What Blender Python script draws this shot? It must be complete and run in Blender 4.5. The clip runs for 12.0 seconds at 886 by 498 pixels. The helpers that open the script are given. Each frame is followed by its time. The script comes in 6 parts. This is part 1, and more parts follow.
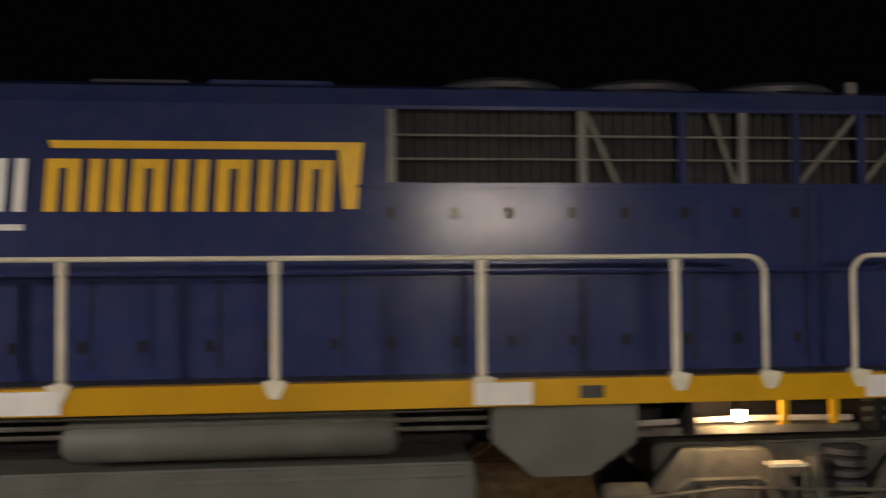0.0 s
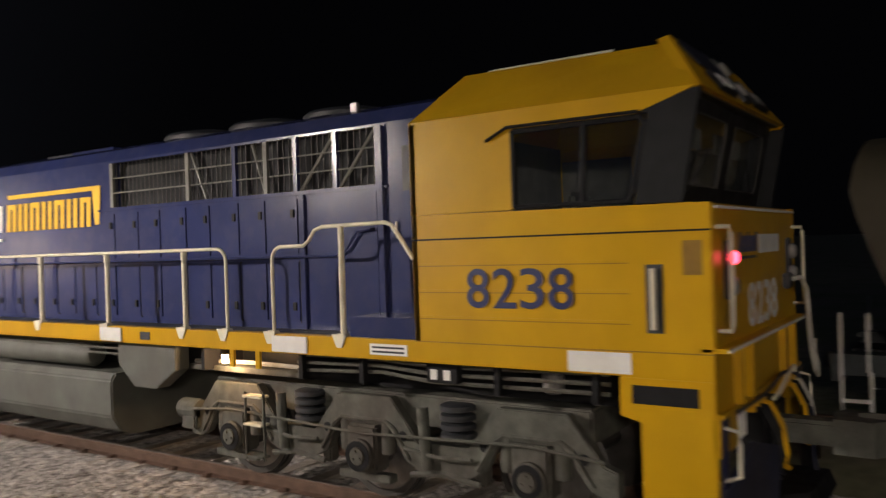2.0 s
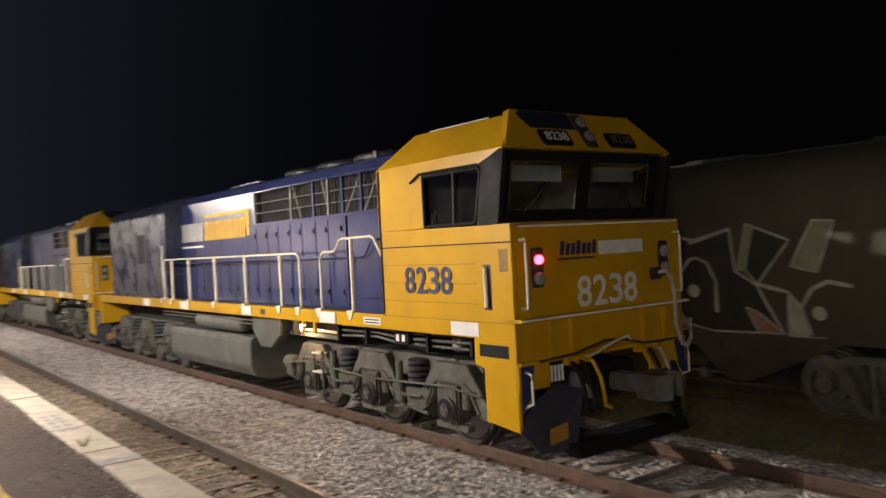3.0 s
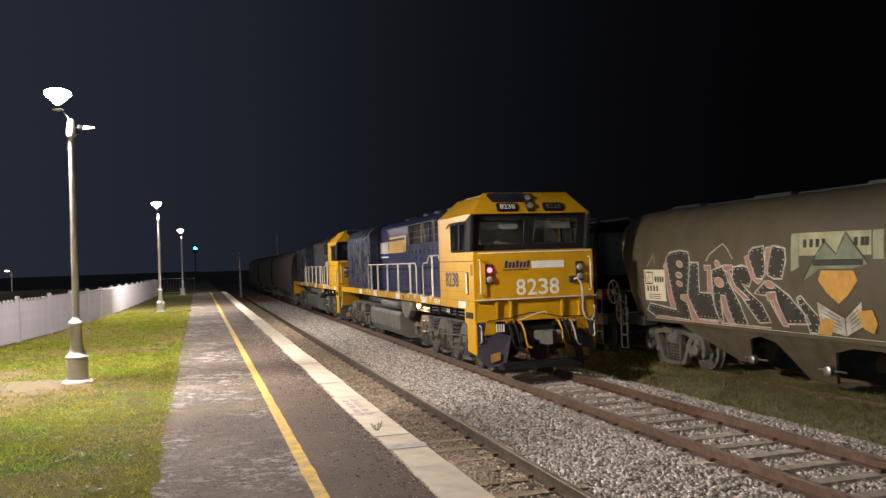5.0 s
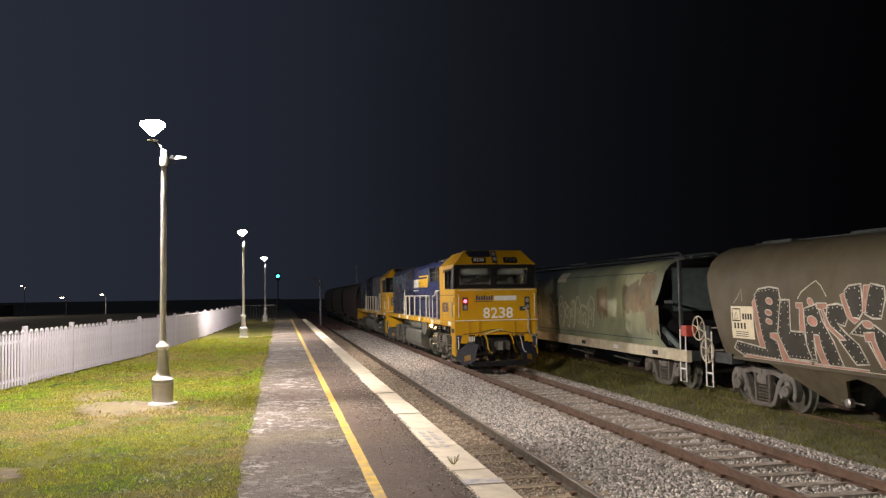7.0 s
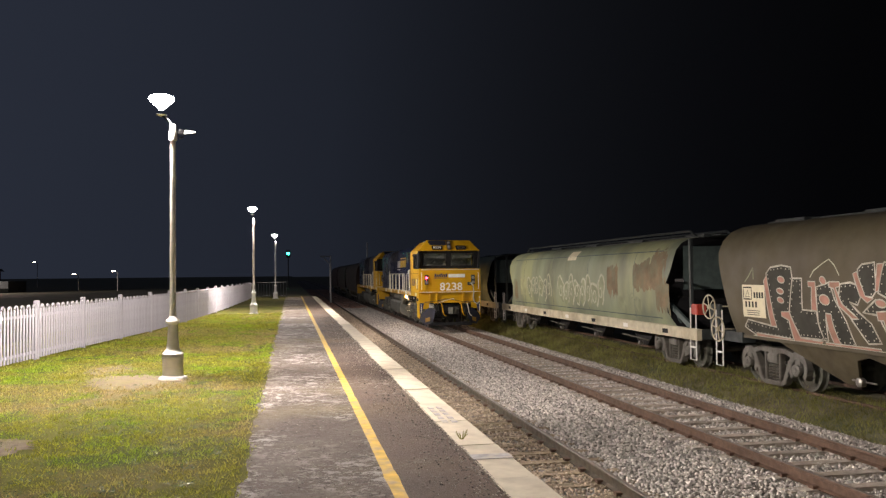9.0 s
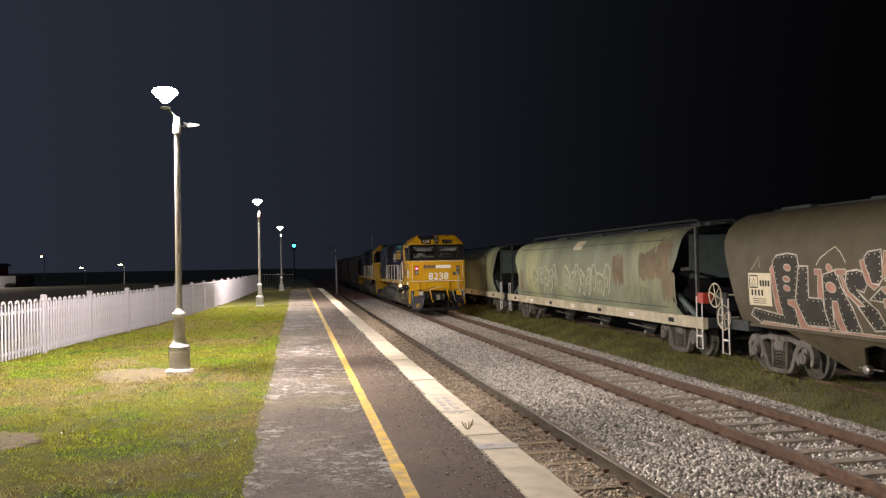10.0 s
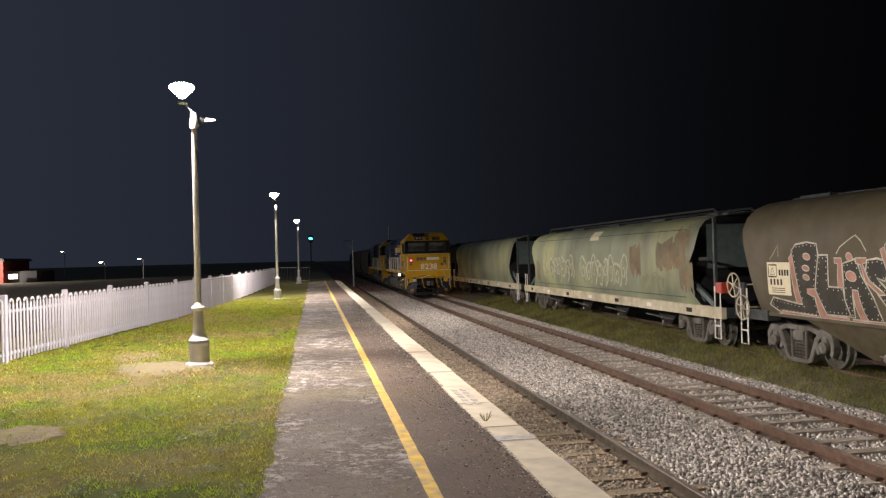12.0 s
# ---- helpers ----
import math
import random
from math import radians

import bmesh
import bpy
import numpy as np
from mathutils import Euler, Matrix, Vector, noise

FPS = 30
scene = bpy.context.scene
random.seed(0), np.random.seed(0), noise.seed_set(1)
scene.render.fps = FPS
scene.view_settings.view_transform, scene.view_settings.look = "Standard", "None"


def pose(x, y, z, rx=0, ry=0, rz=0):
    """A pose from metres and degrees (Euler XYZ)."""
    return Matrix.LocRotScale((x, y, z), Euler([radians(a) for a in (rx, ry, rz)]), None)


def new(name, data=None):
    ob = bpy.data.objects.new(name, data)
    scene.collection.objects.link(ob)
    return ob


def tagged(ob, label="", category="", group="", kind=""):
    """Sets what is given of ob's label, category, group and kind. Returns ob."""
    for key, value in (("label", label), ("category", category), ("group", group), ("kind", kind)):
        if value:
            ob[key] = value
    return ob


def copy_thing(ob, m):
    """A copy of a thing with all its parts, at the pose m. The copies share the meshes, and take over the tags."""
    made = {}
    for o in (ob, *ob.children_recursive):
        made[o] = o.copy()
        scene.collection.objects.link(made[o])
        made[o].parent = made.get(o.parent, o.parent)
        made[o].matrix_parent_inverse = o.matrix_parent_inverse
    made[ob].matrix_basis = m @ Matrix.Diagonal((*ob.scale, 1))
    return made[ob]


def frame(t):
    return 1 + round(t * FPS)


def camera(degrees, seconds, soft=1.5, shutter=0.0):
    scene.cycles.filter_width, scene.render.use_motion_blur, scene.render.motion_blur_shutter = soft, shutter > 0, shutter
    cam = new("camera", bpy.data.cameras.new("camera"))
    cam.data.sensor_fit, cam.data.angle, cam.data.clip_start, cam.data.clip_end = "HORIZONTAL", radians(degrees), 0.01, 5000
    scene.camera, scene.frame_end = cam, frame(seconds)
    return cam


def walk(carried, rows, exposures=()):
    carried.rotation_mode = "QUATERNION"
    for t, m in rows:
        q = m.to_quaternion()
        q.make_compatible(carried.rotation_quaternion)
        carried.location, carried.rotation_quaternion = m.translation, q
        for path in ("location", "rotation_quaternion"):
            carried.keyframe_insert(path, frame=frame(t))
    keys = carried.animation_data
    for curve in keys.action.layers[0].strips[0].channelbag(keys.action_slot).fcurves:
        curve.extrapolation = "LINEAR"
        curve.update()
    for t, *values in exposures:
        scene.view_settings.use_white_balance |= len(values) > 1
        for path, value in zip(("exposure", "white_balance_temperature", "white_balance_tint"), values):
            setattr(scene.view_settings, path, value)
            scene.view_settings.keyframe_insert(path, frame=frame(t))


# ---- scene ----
EXPO = [(0.0, -0.1), (1.5, -0.05), (2.5, 0.15), (4.6, 0.42), (12.0, 0.47)]
cam = camera(57.47, 12.0, soft=1.3, shutter=0.5)
# seconds, place, yaw, pitch, roll
PATH = [
    (0, 0.141, 0.007, 2.461, -95.48, 1.68, 0.43),
    (0.5, 0.121, -0.017, 2.464, -88.42, 1.02, 0.34),
    (1, 0.178, 0.001, 2.480, -79.09, 0.30, 0.60),
    (1.5, 0.148, 0.004, 2.501, -66.88, -0.14, 1.03),
    (2, 0.077, -0.008, 2.526, -55.91, -0.22, 1.86),
    (2.5, 0.090, -0.014, 2.571, -45.74, -0.38, 2.21),
    (3, 0.045, -0.023, 2.592, -36.91, -0.32, 2.99),
    (3.2, 0.045, -0.030, 2.590, -33.63, -0.26, 2.67),
    (4.8, 0.117, -0.082, 2.582, -17.67, 0.72, 2.06),
    (5, 0.106, -0.080, 2.585, -16.84, 0.92, 1.97),
    (5.5, 0.057, -0.063, 2.571, -14.97, 1.82, 1.95),
    (6, 0.039, -0.038, 2.575, -13.45, 2.61, 1.75),
    (6.5, 0.091, -0.012, 2.593, -12.24, 3.12, 1.32),
    (7, 0.107, 0.004, 2.583, -11.35, 3.28, 0.85),
    (7.2, 0.105, 0.009, 2.578, -11.15, 3.22, 0.58),
    (8.8, 0.119, 0.052, 2.553, -10.70, 1.92, 0.27),
    (9, 0.125, 0.059, 2.551, -10.65, 1.76, 0.56),
    (9.5, 0.130, 0.062, 2.555, -10.48, 1.42, 0.74),
    (10, 0.137, 0.060, 2.548, -10.24, 1.12, 1.04),
    (10.5, 0.132, 0.061, 2.538, -9.96, 0.94, 1.25),
    (11, 0.131, 0.054, 2.538, -9.66, 0.76, 1.40),
    (11.5, 0.130, 0.055, 2.543, -9.39, 0.69, 1.36),
    (12, 0.131, 0.046, 2.559, -9.08, 0.54, 1.52),
]
walk(cam, [(t, pose(x, y, z, 90 + p, r, w)) for t, x, y, z, w, p, r in PATH], exposures=EXPO)
# seconds and how far along the line the leading cab's front face is
TRAIN = [(0, -8.13), (0.5, -5.55), (1, -3.17), (1.5, -0.80), (2, 1.62), (2.5, 4.05), (3, 6.51), (3.2, 7.52), (4.8, 15.65), (5, 16.67), (5.5, 19.19), (6, 21.71), (6.5, 24.22), (7, 26.72), (7.2, 27.72), (8.8, 35.64), (9, 36.62), (9.5, 39.06), (10, 41.49), (10.5, 43.91), (11, 46.33), (11.5, 48.74), (12, 51.16)]

# ---- world and lamps ----
world = bpy.data.worlds.new("night_sky")
scene.world = world
world.use_nodes = True
wn = world.node_tree
bg = wn.nodes["Background"]
wtc = wn.nodes.new("ShaderNodeTexCoord")
wsep = wn.nodes.new("ShaderNodeSeparateXYZ")
wn.links.new(wtc.outputs["Generated"], wsep.inputs[0])
# faint town glow on one side of the night sky
wramp = wn.nodes.new("ShaderNodeValToRGB")
wmap = wn.nodes.new("ShaderNodeMapRange")
wmap.inputs[1].default_value, wmap.inputs[2].default_value = -0.5, 0.7
wn.links.new(wsep.outputs["X"], wmap.inputs[0])
wn.links.new(wmap.outputs[0], wramp.inputs[0])
wramp.color_ramp.elements[0].position = 0.0
wramp.color_ramp.elements[0].color = (0.024, 0.029, 0.045, 1)
wramp.color_ramp.elements[1].position = 0.88
wramp.color_ramp.elements[1].color = (0.0011, 0.0011, 0.0014, 1)
wmid = wramp.color_ramp.elements.new(0.46)
wmid.color = (0.0115, 0.0137, 0.0205, 1)
wlow = wramp.color_ramp.elements.new(0.66)
wlow.color = (0.0048, 0.0052, 0.0068, 1)
wramp.color_ramp.interpolation = "B_SPLINE"
wn.links.new(wramp.outputs[0], bg.inputs[0])
bg.inputs[1].default_value = 0.78

# platform lamps: place and power; each throws its light downwards and little of it near the level
LAMPS = [(-1.66, 13.05, 8500), (-1.37, 33.9, 7500), (-0.92, 56.4, 900)]
for lx, ly, power in LAMPS:
    data = bpy.data.lights.new("platform_lamp_light", "SPOT")
    data.energy, data.color, data.spot_size, data.spot_blend, data.shadow_soft_size = power, (1.0, 0.875, 0.80), math.pi, 0.25, 0.10
    new("platform_lamp_light", data).location = (lx - (0.17 if ly < 20 else 0.05), ly, 5.10)

# ---- materials ----
def material(name, color, rough=0.6, metal=0.0, vary=0.25, scale=6.0, bump=0.0, bscale=60.0, dirt=None, dirt_amount=0.5,
             dirt_scale=1.6, dirt_edge=(0.45, 0.68), per_object=0.0, island=0.0, stain=None, stain_amount=0.6, stain_scale=0.5, spec=0.5, coat=0.0, stretch=(1, 1, 1), emit=0.0, rough_vary=1.0, ragged=0.5):
    m = bpy.data.materials.new(name)
    m.use_nodes = True
    nt = m.node_tree
    b = nt.nodes["Principled BSDF"]
    tc = nt.nodes.new("ShaderNodeTexCoord")
    mp = nt.nodes.new("ShaderNodeMapping")
    mp.inputs["Scale"].default_value = stretch
    nt.links.new(tc.outputs["Object"], mp.inputs[0])

    def noise_node(sc, detail=5.0):
        n = nt.nodes.new("ShaderNodeTexNoise")
        n.inputs["Scale"].default_value, n.inputs["Detail"].default_value = sc, detail
        n.inputs["Roughness"].default_value = ragged
        nt.links.new(mp.outputs[0], n.inputs["Vector"])
        return n.outputs["Fac"]

    def mix(kind, fac, c1, c2):
        x = nt.nodes.new("ShaderNodeMix")
        x.data_type, x.blend_type = "RGBA", kind
        for key, v in (("Factor", fac), ("A", c1), ("B", c2)):
            socket = [s for s in x.inputs if s.name == key and s.enabled][0]
            if isinstance(v, (float, int)):
                socket.default_value = v
            elif isinstance(v, tuple):
                socket.default_value = (*v, 1)
            else:
                nt.links.new(v, socket)
        return [s for s in x.outputs if s.enabled][0]

    def ramp(fac, lo, hi, v0=0.0, v1=1.0):
        r = nt.nodes.new("ShaderNodeMapRange")
        r.inputs[1].default_value, r.inputs[2].default_value, r.inputs[3].default_value, r.inputs[4].default_value = lo, hi, v0, v1
        nt.links.new(fac, r.inputs[0])
        return r.outputs[0]

    fine = ramp(noise_node(scale), 0.3, 0.7, 1 - vary, 1 + vary * 0.6)
    comb = nt.nodes.new("ShaderNodeCombineColor")
    for i in range(3):
        nt.links.new(fine, comb.inputs[i])
    col = mix("MULTIPLY", 1.0, color, comb.outputs[0])
    if dirt:
        col = mix("MIX", ramp(noise_node(dirt_scale, 7), dirt_edge[0], dirt_edge[1], 0.0, dirt_amount), col, dirt)
    if stain:
        col = mix("MIX", ramp(noise_node(stain_scale, 6), 0.48, 0.62, 0.0, stain_amount), col, stain)
    if per_object or island:
        src = nt.nodes.new("ShaderNodeObjectInfo").outputs["Random"] if per_object else nt.nodes.new("ShaderNodeNewGeometry").outputs["Random Per Island"]
        k = per_object or island
        v = ramp(src, 0, 1, 1 - k, 1 + k)
        c2 = nt.nodes.new("ShaderNodeCombineColor")
        for i in range(3):
            nt.links.new(v, c2.inputs[i])
        col = mix("MULTIPLY", 1.0, col, c2.outputs[0])
    nt.links.new(col, b.inputs["Base Color"])
    nt.links.new(ramp(noise_node(scale * 0.7 + 1), 0.3, 0.7, max(rough - 0.1 * rough_vary, 0.02), min(rough + 0.12 * rough_vary, 1)), b.inputs["Roughness"])
    b.inputs["Metallic"].default_value = metal
    b.inputs["Specular IOR Level"].default_value = spec
    b.inputs["Coat Weight"].default_value = coat
    b.inputs["Coat Roughness"].default_value = 0.15
    if bump:
        bp = nt.nodes.new("ShaderNodeBump")
        bp.inputs["Strength"].default_value, bp.inputs["Distance"].default_value = bump, 0.02
        nt.links.new(noise_node(bscale, 6), bp.inputs["Height"])
        nt.links.new(bp.outputs[0], b.inputs["Normal"])
    if emit:
        b.inputs["Emission Color"].default_value, b.inputs["Emission Strength"].default_value = (*color, 1), emit
    return m


def glow(name, color, strength):
    m = bpy.data.materials.new(name)
    m.use_nodes = True
    b = m.node_tree.nodes["Principled BSDF"]
    b.inputs["Base Color"].default_value = (*color, 1)
    b.inputs["Emission Color"].default_value, b.inputs["Emission Strength"].default_value = (*color, 1), strength
    return m


def glass(name, tint=(0.75, 0.8, 0.8)):
    m = bpy.data.materials.new(name)
    m.use_nodes = True
    b = m.node_tree.nodes["Principled BSDF"]
    b.inputs["Base Color"].default_value = (*tint, 1)
    b.inputs["Transmission Weight"].default_value, b.inputs["Roughness"].default_value, b.inputs["IOR"].default_value = 1.0, 0.03, 1.45
    return m


def leafy(m):
    """Lets light through a leaf material, as thin blades do."""
    nt = m.node_tree
    b, out = nt.nodes["Principled BSDF"], nt.nodes["Material Output"]
    tr = nt.nodes.new("ShaderNodeBsdfTranslucent")
    nt.links.new(b.inputs["Base Color"].links[0].from_socket, tr.inputs[0])
    mx = nt.nodes.new("ShaderNodeMixShader")
    mx.inputs[0].default_value = 0.5
    nt.links.new(b.outputs[0], mx.inputs[1])
    nt.links.new(tr.outputs[0], mx.inputs[2])
    nt.links.new(mx.outputs[0], out.inputs[0])
    return m


YELLOW = material("loco_yellow", (0.56, 0.318, 0.008), 0.36, rough_vary=0.4, spec=0.25, vary=0.10, scale=2.2, dirt=(0.36, 0.17, 0.02), dirt_amount=0.28, dirt_scale=0.9, bump=0.03, bscale=9)
BLUE = material("loco_blue", (0.027, 0.036, 0.112), 0.22, spec=0.26, bump=0.05, bscale=1.3, vary=0.12, scale=1.6, dirt=(0.036, 0.040, 0.085), dirt_amount=0.5, dirt_scale=0.7, stain=(0.05, 0.055, 0.11), stain_amount=0.3, stain_scale=5.0, rough_vary=0.3)
DBLUE = material("number_blue", (0.022, 0.030, 0.10), 0.4, vary=0.1)
PLOUGH = material("plough_paint", (0.012, 0.015, 0.036), 0.6, vary=0.3, dirt=(0.03, 0.026, 0.02), dirt_amount=0.8)
HOOD2 = material("loco_dark_blue", (0.028, 0.034, 0.06), 0.45, vary=0.25, scale=2.5, dirt=(0.09, 0.09, 0.09), dirt_amount=0.6)
REARPAINT = material("rear_navy_paint", (0.020, 0.025, 0.052), 0.28, spec=0.4, vary=0.25, scale=2.0, dirt=(0.045, 0.045, 0.05), dirt_amount=0.6, dirt_scale=0.8)
BLACK = material("black_rubber", (0.012, 0.012, 0.013), 0.6, spec=0.2, vary=0.2)
CHARCOAL = material("charcoal_paint", (0.016, 0.017, 0.018), 0.7, spec=0.2, vary=0.2)
# darker copy of the loco yellow, for shade in grooves, joints and recesses
SHADED_YELLOW = material("shaded_ochre", (0.26, 0.14, 0.01), 0.6, vary=0.2)
DARKGREY = material("dark_grey_paint", (0.034, 0.036, 0.04), 0.5, vary=0.2)
CREAM = material("handrail_cream", (0.72, 0.68, 0.52), 0.45, vary=0.12, scale=8, dirt=(0.35, 0.30, 0.2), dirt_amount=0.3)
WHITE = material("white_paint", (0.78, 0.77, 0.72), 0.5, vary=0.08, dirt=(0.5, 0.48, 0.42), dirt_amount=0.3)
LETTERY = material("lettering_yellow", (0.80, 0.47, 0.02), 0.45, vary=0.1)
BOGIE = material("bogie_grime", (0.100, 0.102, 0.082), 0.75, vary=0.4, scale=7, dirt=(0.055, 0.04, 0.03), dirt_amount=0.7, bump=0.3, bscale=25)
WBOGIE = material("wagon_bogie_grime", (0.145, 0.138, 0.12), 0.45, vary=0.4, scale=6, dirt=(0.075, 0.062, 0.048), dirt_amount=0.7, bump=0.25, bscale=25)
CHUTE = material("chute_brown", (0.095, 0.078, 0.045), 0.7, vary=0.3, scale=3, dirt=(0.05, 0.04, 0.028), dirt_amount=0.6)
TANK = material("tank_grey", (0.108, 0.112, 0.095), 0.6, vary=0.18, scale=3, dirt=(0.08, 0.075, 0.06), dirt_amount=0.5)
STEEL = material("worn_steel", (0.35, 0.33, 0.31), 0.4, metal=0.8, vary=0.3)
GRILLE = material("grille_shadow", (0.014, 0.014, 0.015), 0.8, vary=0.3)
GRILLEWIRE = material("grille_wire", (0.055, 0.052, 0.045), 0.6, vary=0.25)
GRILLEBAR = material("grille_bar", (0.17, 0.17, 0.145), 0.6, vary=0.25)
GLASS = glass("window_glass")
INSIDE = material("cab_lining", (0.14, 0.14, 0.13), 0.8, vary=0.2)
RED_LAMP = glow("red_tail_light", (1.0, 0.05, 0.09), 9)
STEP_GLOW = glow("step_light", (1.0, 0.62, 0.32), 420)
LENS = material("lamp_lens", (0.25, 0.24, 0.22), 0.15, vary=0.1)
HOSE = material("grey_hose", (0.42, 0.40, 0.34), 0.6, vary=0.2)

RAIL = material("rusty_rail", (0.14, 0.085, 0.058), 0.6, metal=0.3, vary=0.35, scale=9, dirt=(0.08, 0.05, 0.034), dirt_amount=0.7)
RAILDARK = material("dark_oily_rail", (0.085, 0.070, 0.050), 0.5, metal=0.3, vary=0.35, scale=9, dirt=(0.12, 0.08, 0.05), dirt_amount=0.6)
RAILTOP = material("rail_head", (0.32, 0.27, 0.24), 0.42, metal=0.6, vary=0.3, scale=5)
SLEEPER = material("concrete_sleeper", (0.46, 0.415, 0.355), 0.9, vary=0.3, scale=9, per_object=0.18, bump=0.3, dirt=(0.22, 0.16, 0.11), dirt_amount=0.6)
TIMBER = material("timber_sleeper", (0.30, 0.24, 0.16), 0.9, vary=0.35, scale=5, per_object=0.25, bump=0.4, stretch=(0.4, 4, 4), dirt=(0.14, 0.10, 0.06))
STONE = material("ballast_stone", (0.51, 0.475, 0.435), 0.9, vary=0.25, scale=20, island=0.5)
STONEB = material("brown_ballast_stone", (0.37, 0.30, 0.225), 0.9, vary=0.2, scale=20, island=0.45)
# red tint in this stone stands in for reddish light far down the line
STONE_REDLIT = material("redlit_ballast_stone", (0.42, 0.25, 0.19), 0.9, vary=0.2, scale=20, island=0.5)
BED = material("ballast_bed", (0.20, 0.185, 0.165), 0.95, vary=0.6, scale=24, bump=1.0, bscale=26, dirt=(0.13, 0.10, 0.075), dirt_amount=0.5, dirt_scale=0.5)
SOIL = material("dark_soil", (0.19, 0.165, 0.115), 0.95, vary=0.4, scale=5, bump=0.6, dirt=(0.10, 0.125, 0.04), dirt_amount=0.7, dirt_scale=0.35)


def asphalt(name, base, stain, flake, cover, flake_scale, moss, pitting):
    """Worn asphalt: stained binder, pale flaking stone in drifts, fine grit and dry moss."""
    m = bpy.data.materials.new(name)
    m.use_nodes = True
    nt = m.node_tree
    b = nt.nodes["Principled BSDF"]
    tc = nt.nodes.new("ShaderNodeTexCoord").outputs["Object"]

    def noisy(scale, detail, rough, lo, hi, offset=0.0):
        mp = nt.nodes.new("ShaderNodeMapping")
        mp.inputs["Location"].default_value = (offset, offset * 2, 0)
        nt.links.new(tc, mp.inputs[0])
        n = nt.nodes.new("ShaderNodeTexNoise")
        n.inputs["Scale"].default_value, n.inputs["Detail"].default_value, n.inputs["Roughness"].default_value = scale, detail, rough
        nt.links.new(mp.outputs[0], n.inputs["Vector"])
        r = nt.nodes.new("ShaderNodeMapRange")
        r.inputs[1].default_value, r.inputs[2].default_value = lo, hi
        nt.links.new(n.outputs["Fac"], r.inputs[0])
        return r.outputs[0]

    def calc(op, p, q):
        x = nt.nodes.new("ShaderNodeMath")
        x.operation = op
        for i, v in enumerate((p, q)):
            if isinstance(v, float):
                x.inputs[i].default_value = v
            else:
                nt.links.new(v, x.inputs[i])
        return x.outputs[0]

    def mix(kind, fac, p, q):
        x = nt.nodes.new("ShaderNodeMix")
        x.data_type, x.blend_type = "RGBA", kind
        for key, v in (("Factor", fac), ("A", p), ("B", q)):
            socket = [k for k in x.inputs if k.name == key and k.enabled][0]
            if isinstance(v, float):
                socket.default_value = v
            elif isinstance(v, tuple):
                socket.default_value = (*v, 1)
            else:
                nt.links.new(v, socket)
        return [k for k in x.outputs if k.enabled][0]

    col = mix("MIX", noisy(0.9, 6, 0.6, 0.38, 0.64), base, stain)
    drift = noisy(0.75, 4, 0.55, cover[0], cover[1], 3.1)
    big = calc("MULTIPLY", noisy(flake_scale, 9, 0.72, 0.515, 0.55), drift)
    small = calc("MULTIPLY", noisy(flake_scale * 3.3, 6, 0.7, 0.545, 0.58, 7.7), calc("ADD", calc("MULTIPLY", drift, 0.65), 0.2))
    mask = calc("MAXIMUM", big, calc("MULTIPLY", small, 0.8))
    col = mix("MIX", mask, col, flake)
    pits = calc("MULTIPLY", noisy(flake_scale * 1.7, 8, 0.7, 0.57, 0.60, 12.3), pitting)
    col = mix("MIX", pits, col, tuple(c * 0.38 for c in base))
    col = mix("MIX", calc("MULTIPLY", noisy(0.32, 5, 0.6, 0.50, 0.66, 20.0), 0.6), col, moss)
    grit = noisy(150.0, 3, 0.6, 0.25, 0.75)
    col = mix("MULTIPLY", 0.55, col, mix("MIX", grit, (0.35, 0.35, 0.35), (1.5, 1.5, 1.5)))
    nt.links.new(col, b.inputs["Base Color"])
    b.inputs["Roughness"].default_value, b.inputs["Specular IOR Level"].default_value = 0.88, 0.3
    bp = nt.nodes.new("ShaderNodeBump")
    bp.inputs["Strength"].default_value, bp.inputs["Distance"].default_value = 0.8, 0.012
    nt.links.new(calc("ADD", mask, calc("MULTIPLY", grit, 0.6)), bp.inputs["Height"])
    nt.links.new(bp.outputs[0], b.inputs["Normal"])
    return m


ASPHALT = asphalt("old_asphalt", (0.115, 0.091, 0.074), (0.170, 0.138, 0.117), (0.45, 0.42, 0.385), (0.40, 0.56), 5.5, (0.215, 0.175, 0.085), 0.6)
ASPHALT2 = asphalt("brown_asphalt", (0.150, 0.108, 0.086), (0.105, 0.080, 0.066), (0.30, 0.27, 0.235), (0.52, 0.70), 8.0, (0.19, 0.135, 0.085), 0.15)
CHIPS = material("loose_chips", (0.27, 0.24, 0.21), 0.9, vary=0.3, scale=30, island=0.85)
YLINE = material("yellow_line_paint", (0.66, 0.43, 0.05), 0.75, vary=0.3, scale=9, dirt=(0.30, 0.24, 0.16), dirt_amount=0.7, dirt_scale=6)
COPING = material("whitewashed_coping", (0.66, 0.60, 0.47), 0.8, vary=0.16, scale=5, dirt=(0.38, 0.32, 0.24), dirt_amount=0.6, dirt_scale=3.2, stain=(0.42, 0.37, 0.30), stain_amount=0.4, stain_scale=1.3, per_object=0.05)
DARKSTAIN = material("faded_marks", (0.42, 0.41, 0.42), 0.85, vary=0.35, scale=14, dirt=(0.6, 0.55, 0.44), dirt_amount=0.8, dirt_scale=9)
BRICKW = material("platform_wall_paint", (0.30, 0.26, 0.2), 0.9, vary=0.3)
TURF = material("turf", (0.135, 0.138, 0.028), 0.95, vary=0.55, scale=60, bump=0.8, bscale=90, dirt=(0.17, 0.13, 0.065), dirt_amount=0.85, dirt_scale=0.55, dirt_edge=(0.41, 0.60), stain=(0.055, 0.085, 0.010), stain_amount=0.8, stain_scale=1.1, spec=0.05, ragged=0.6)
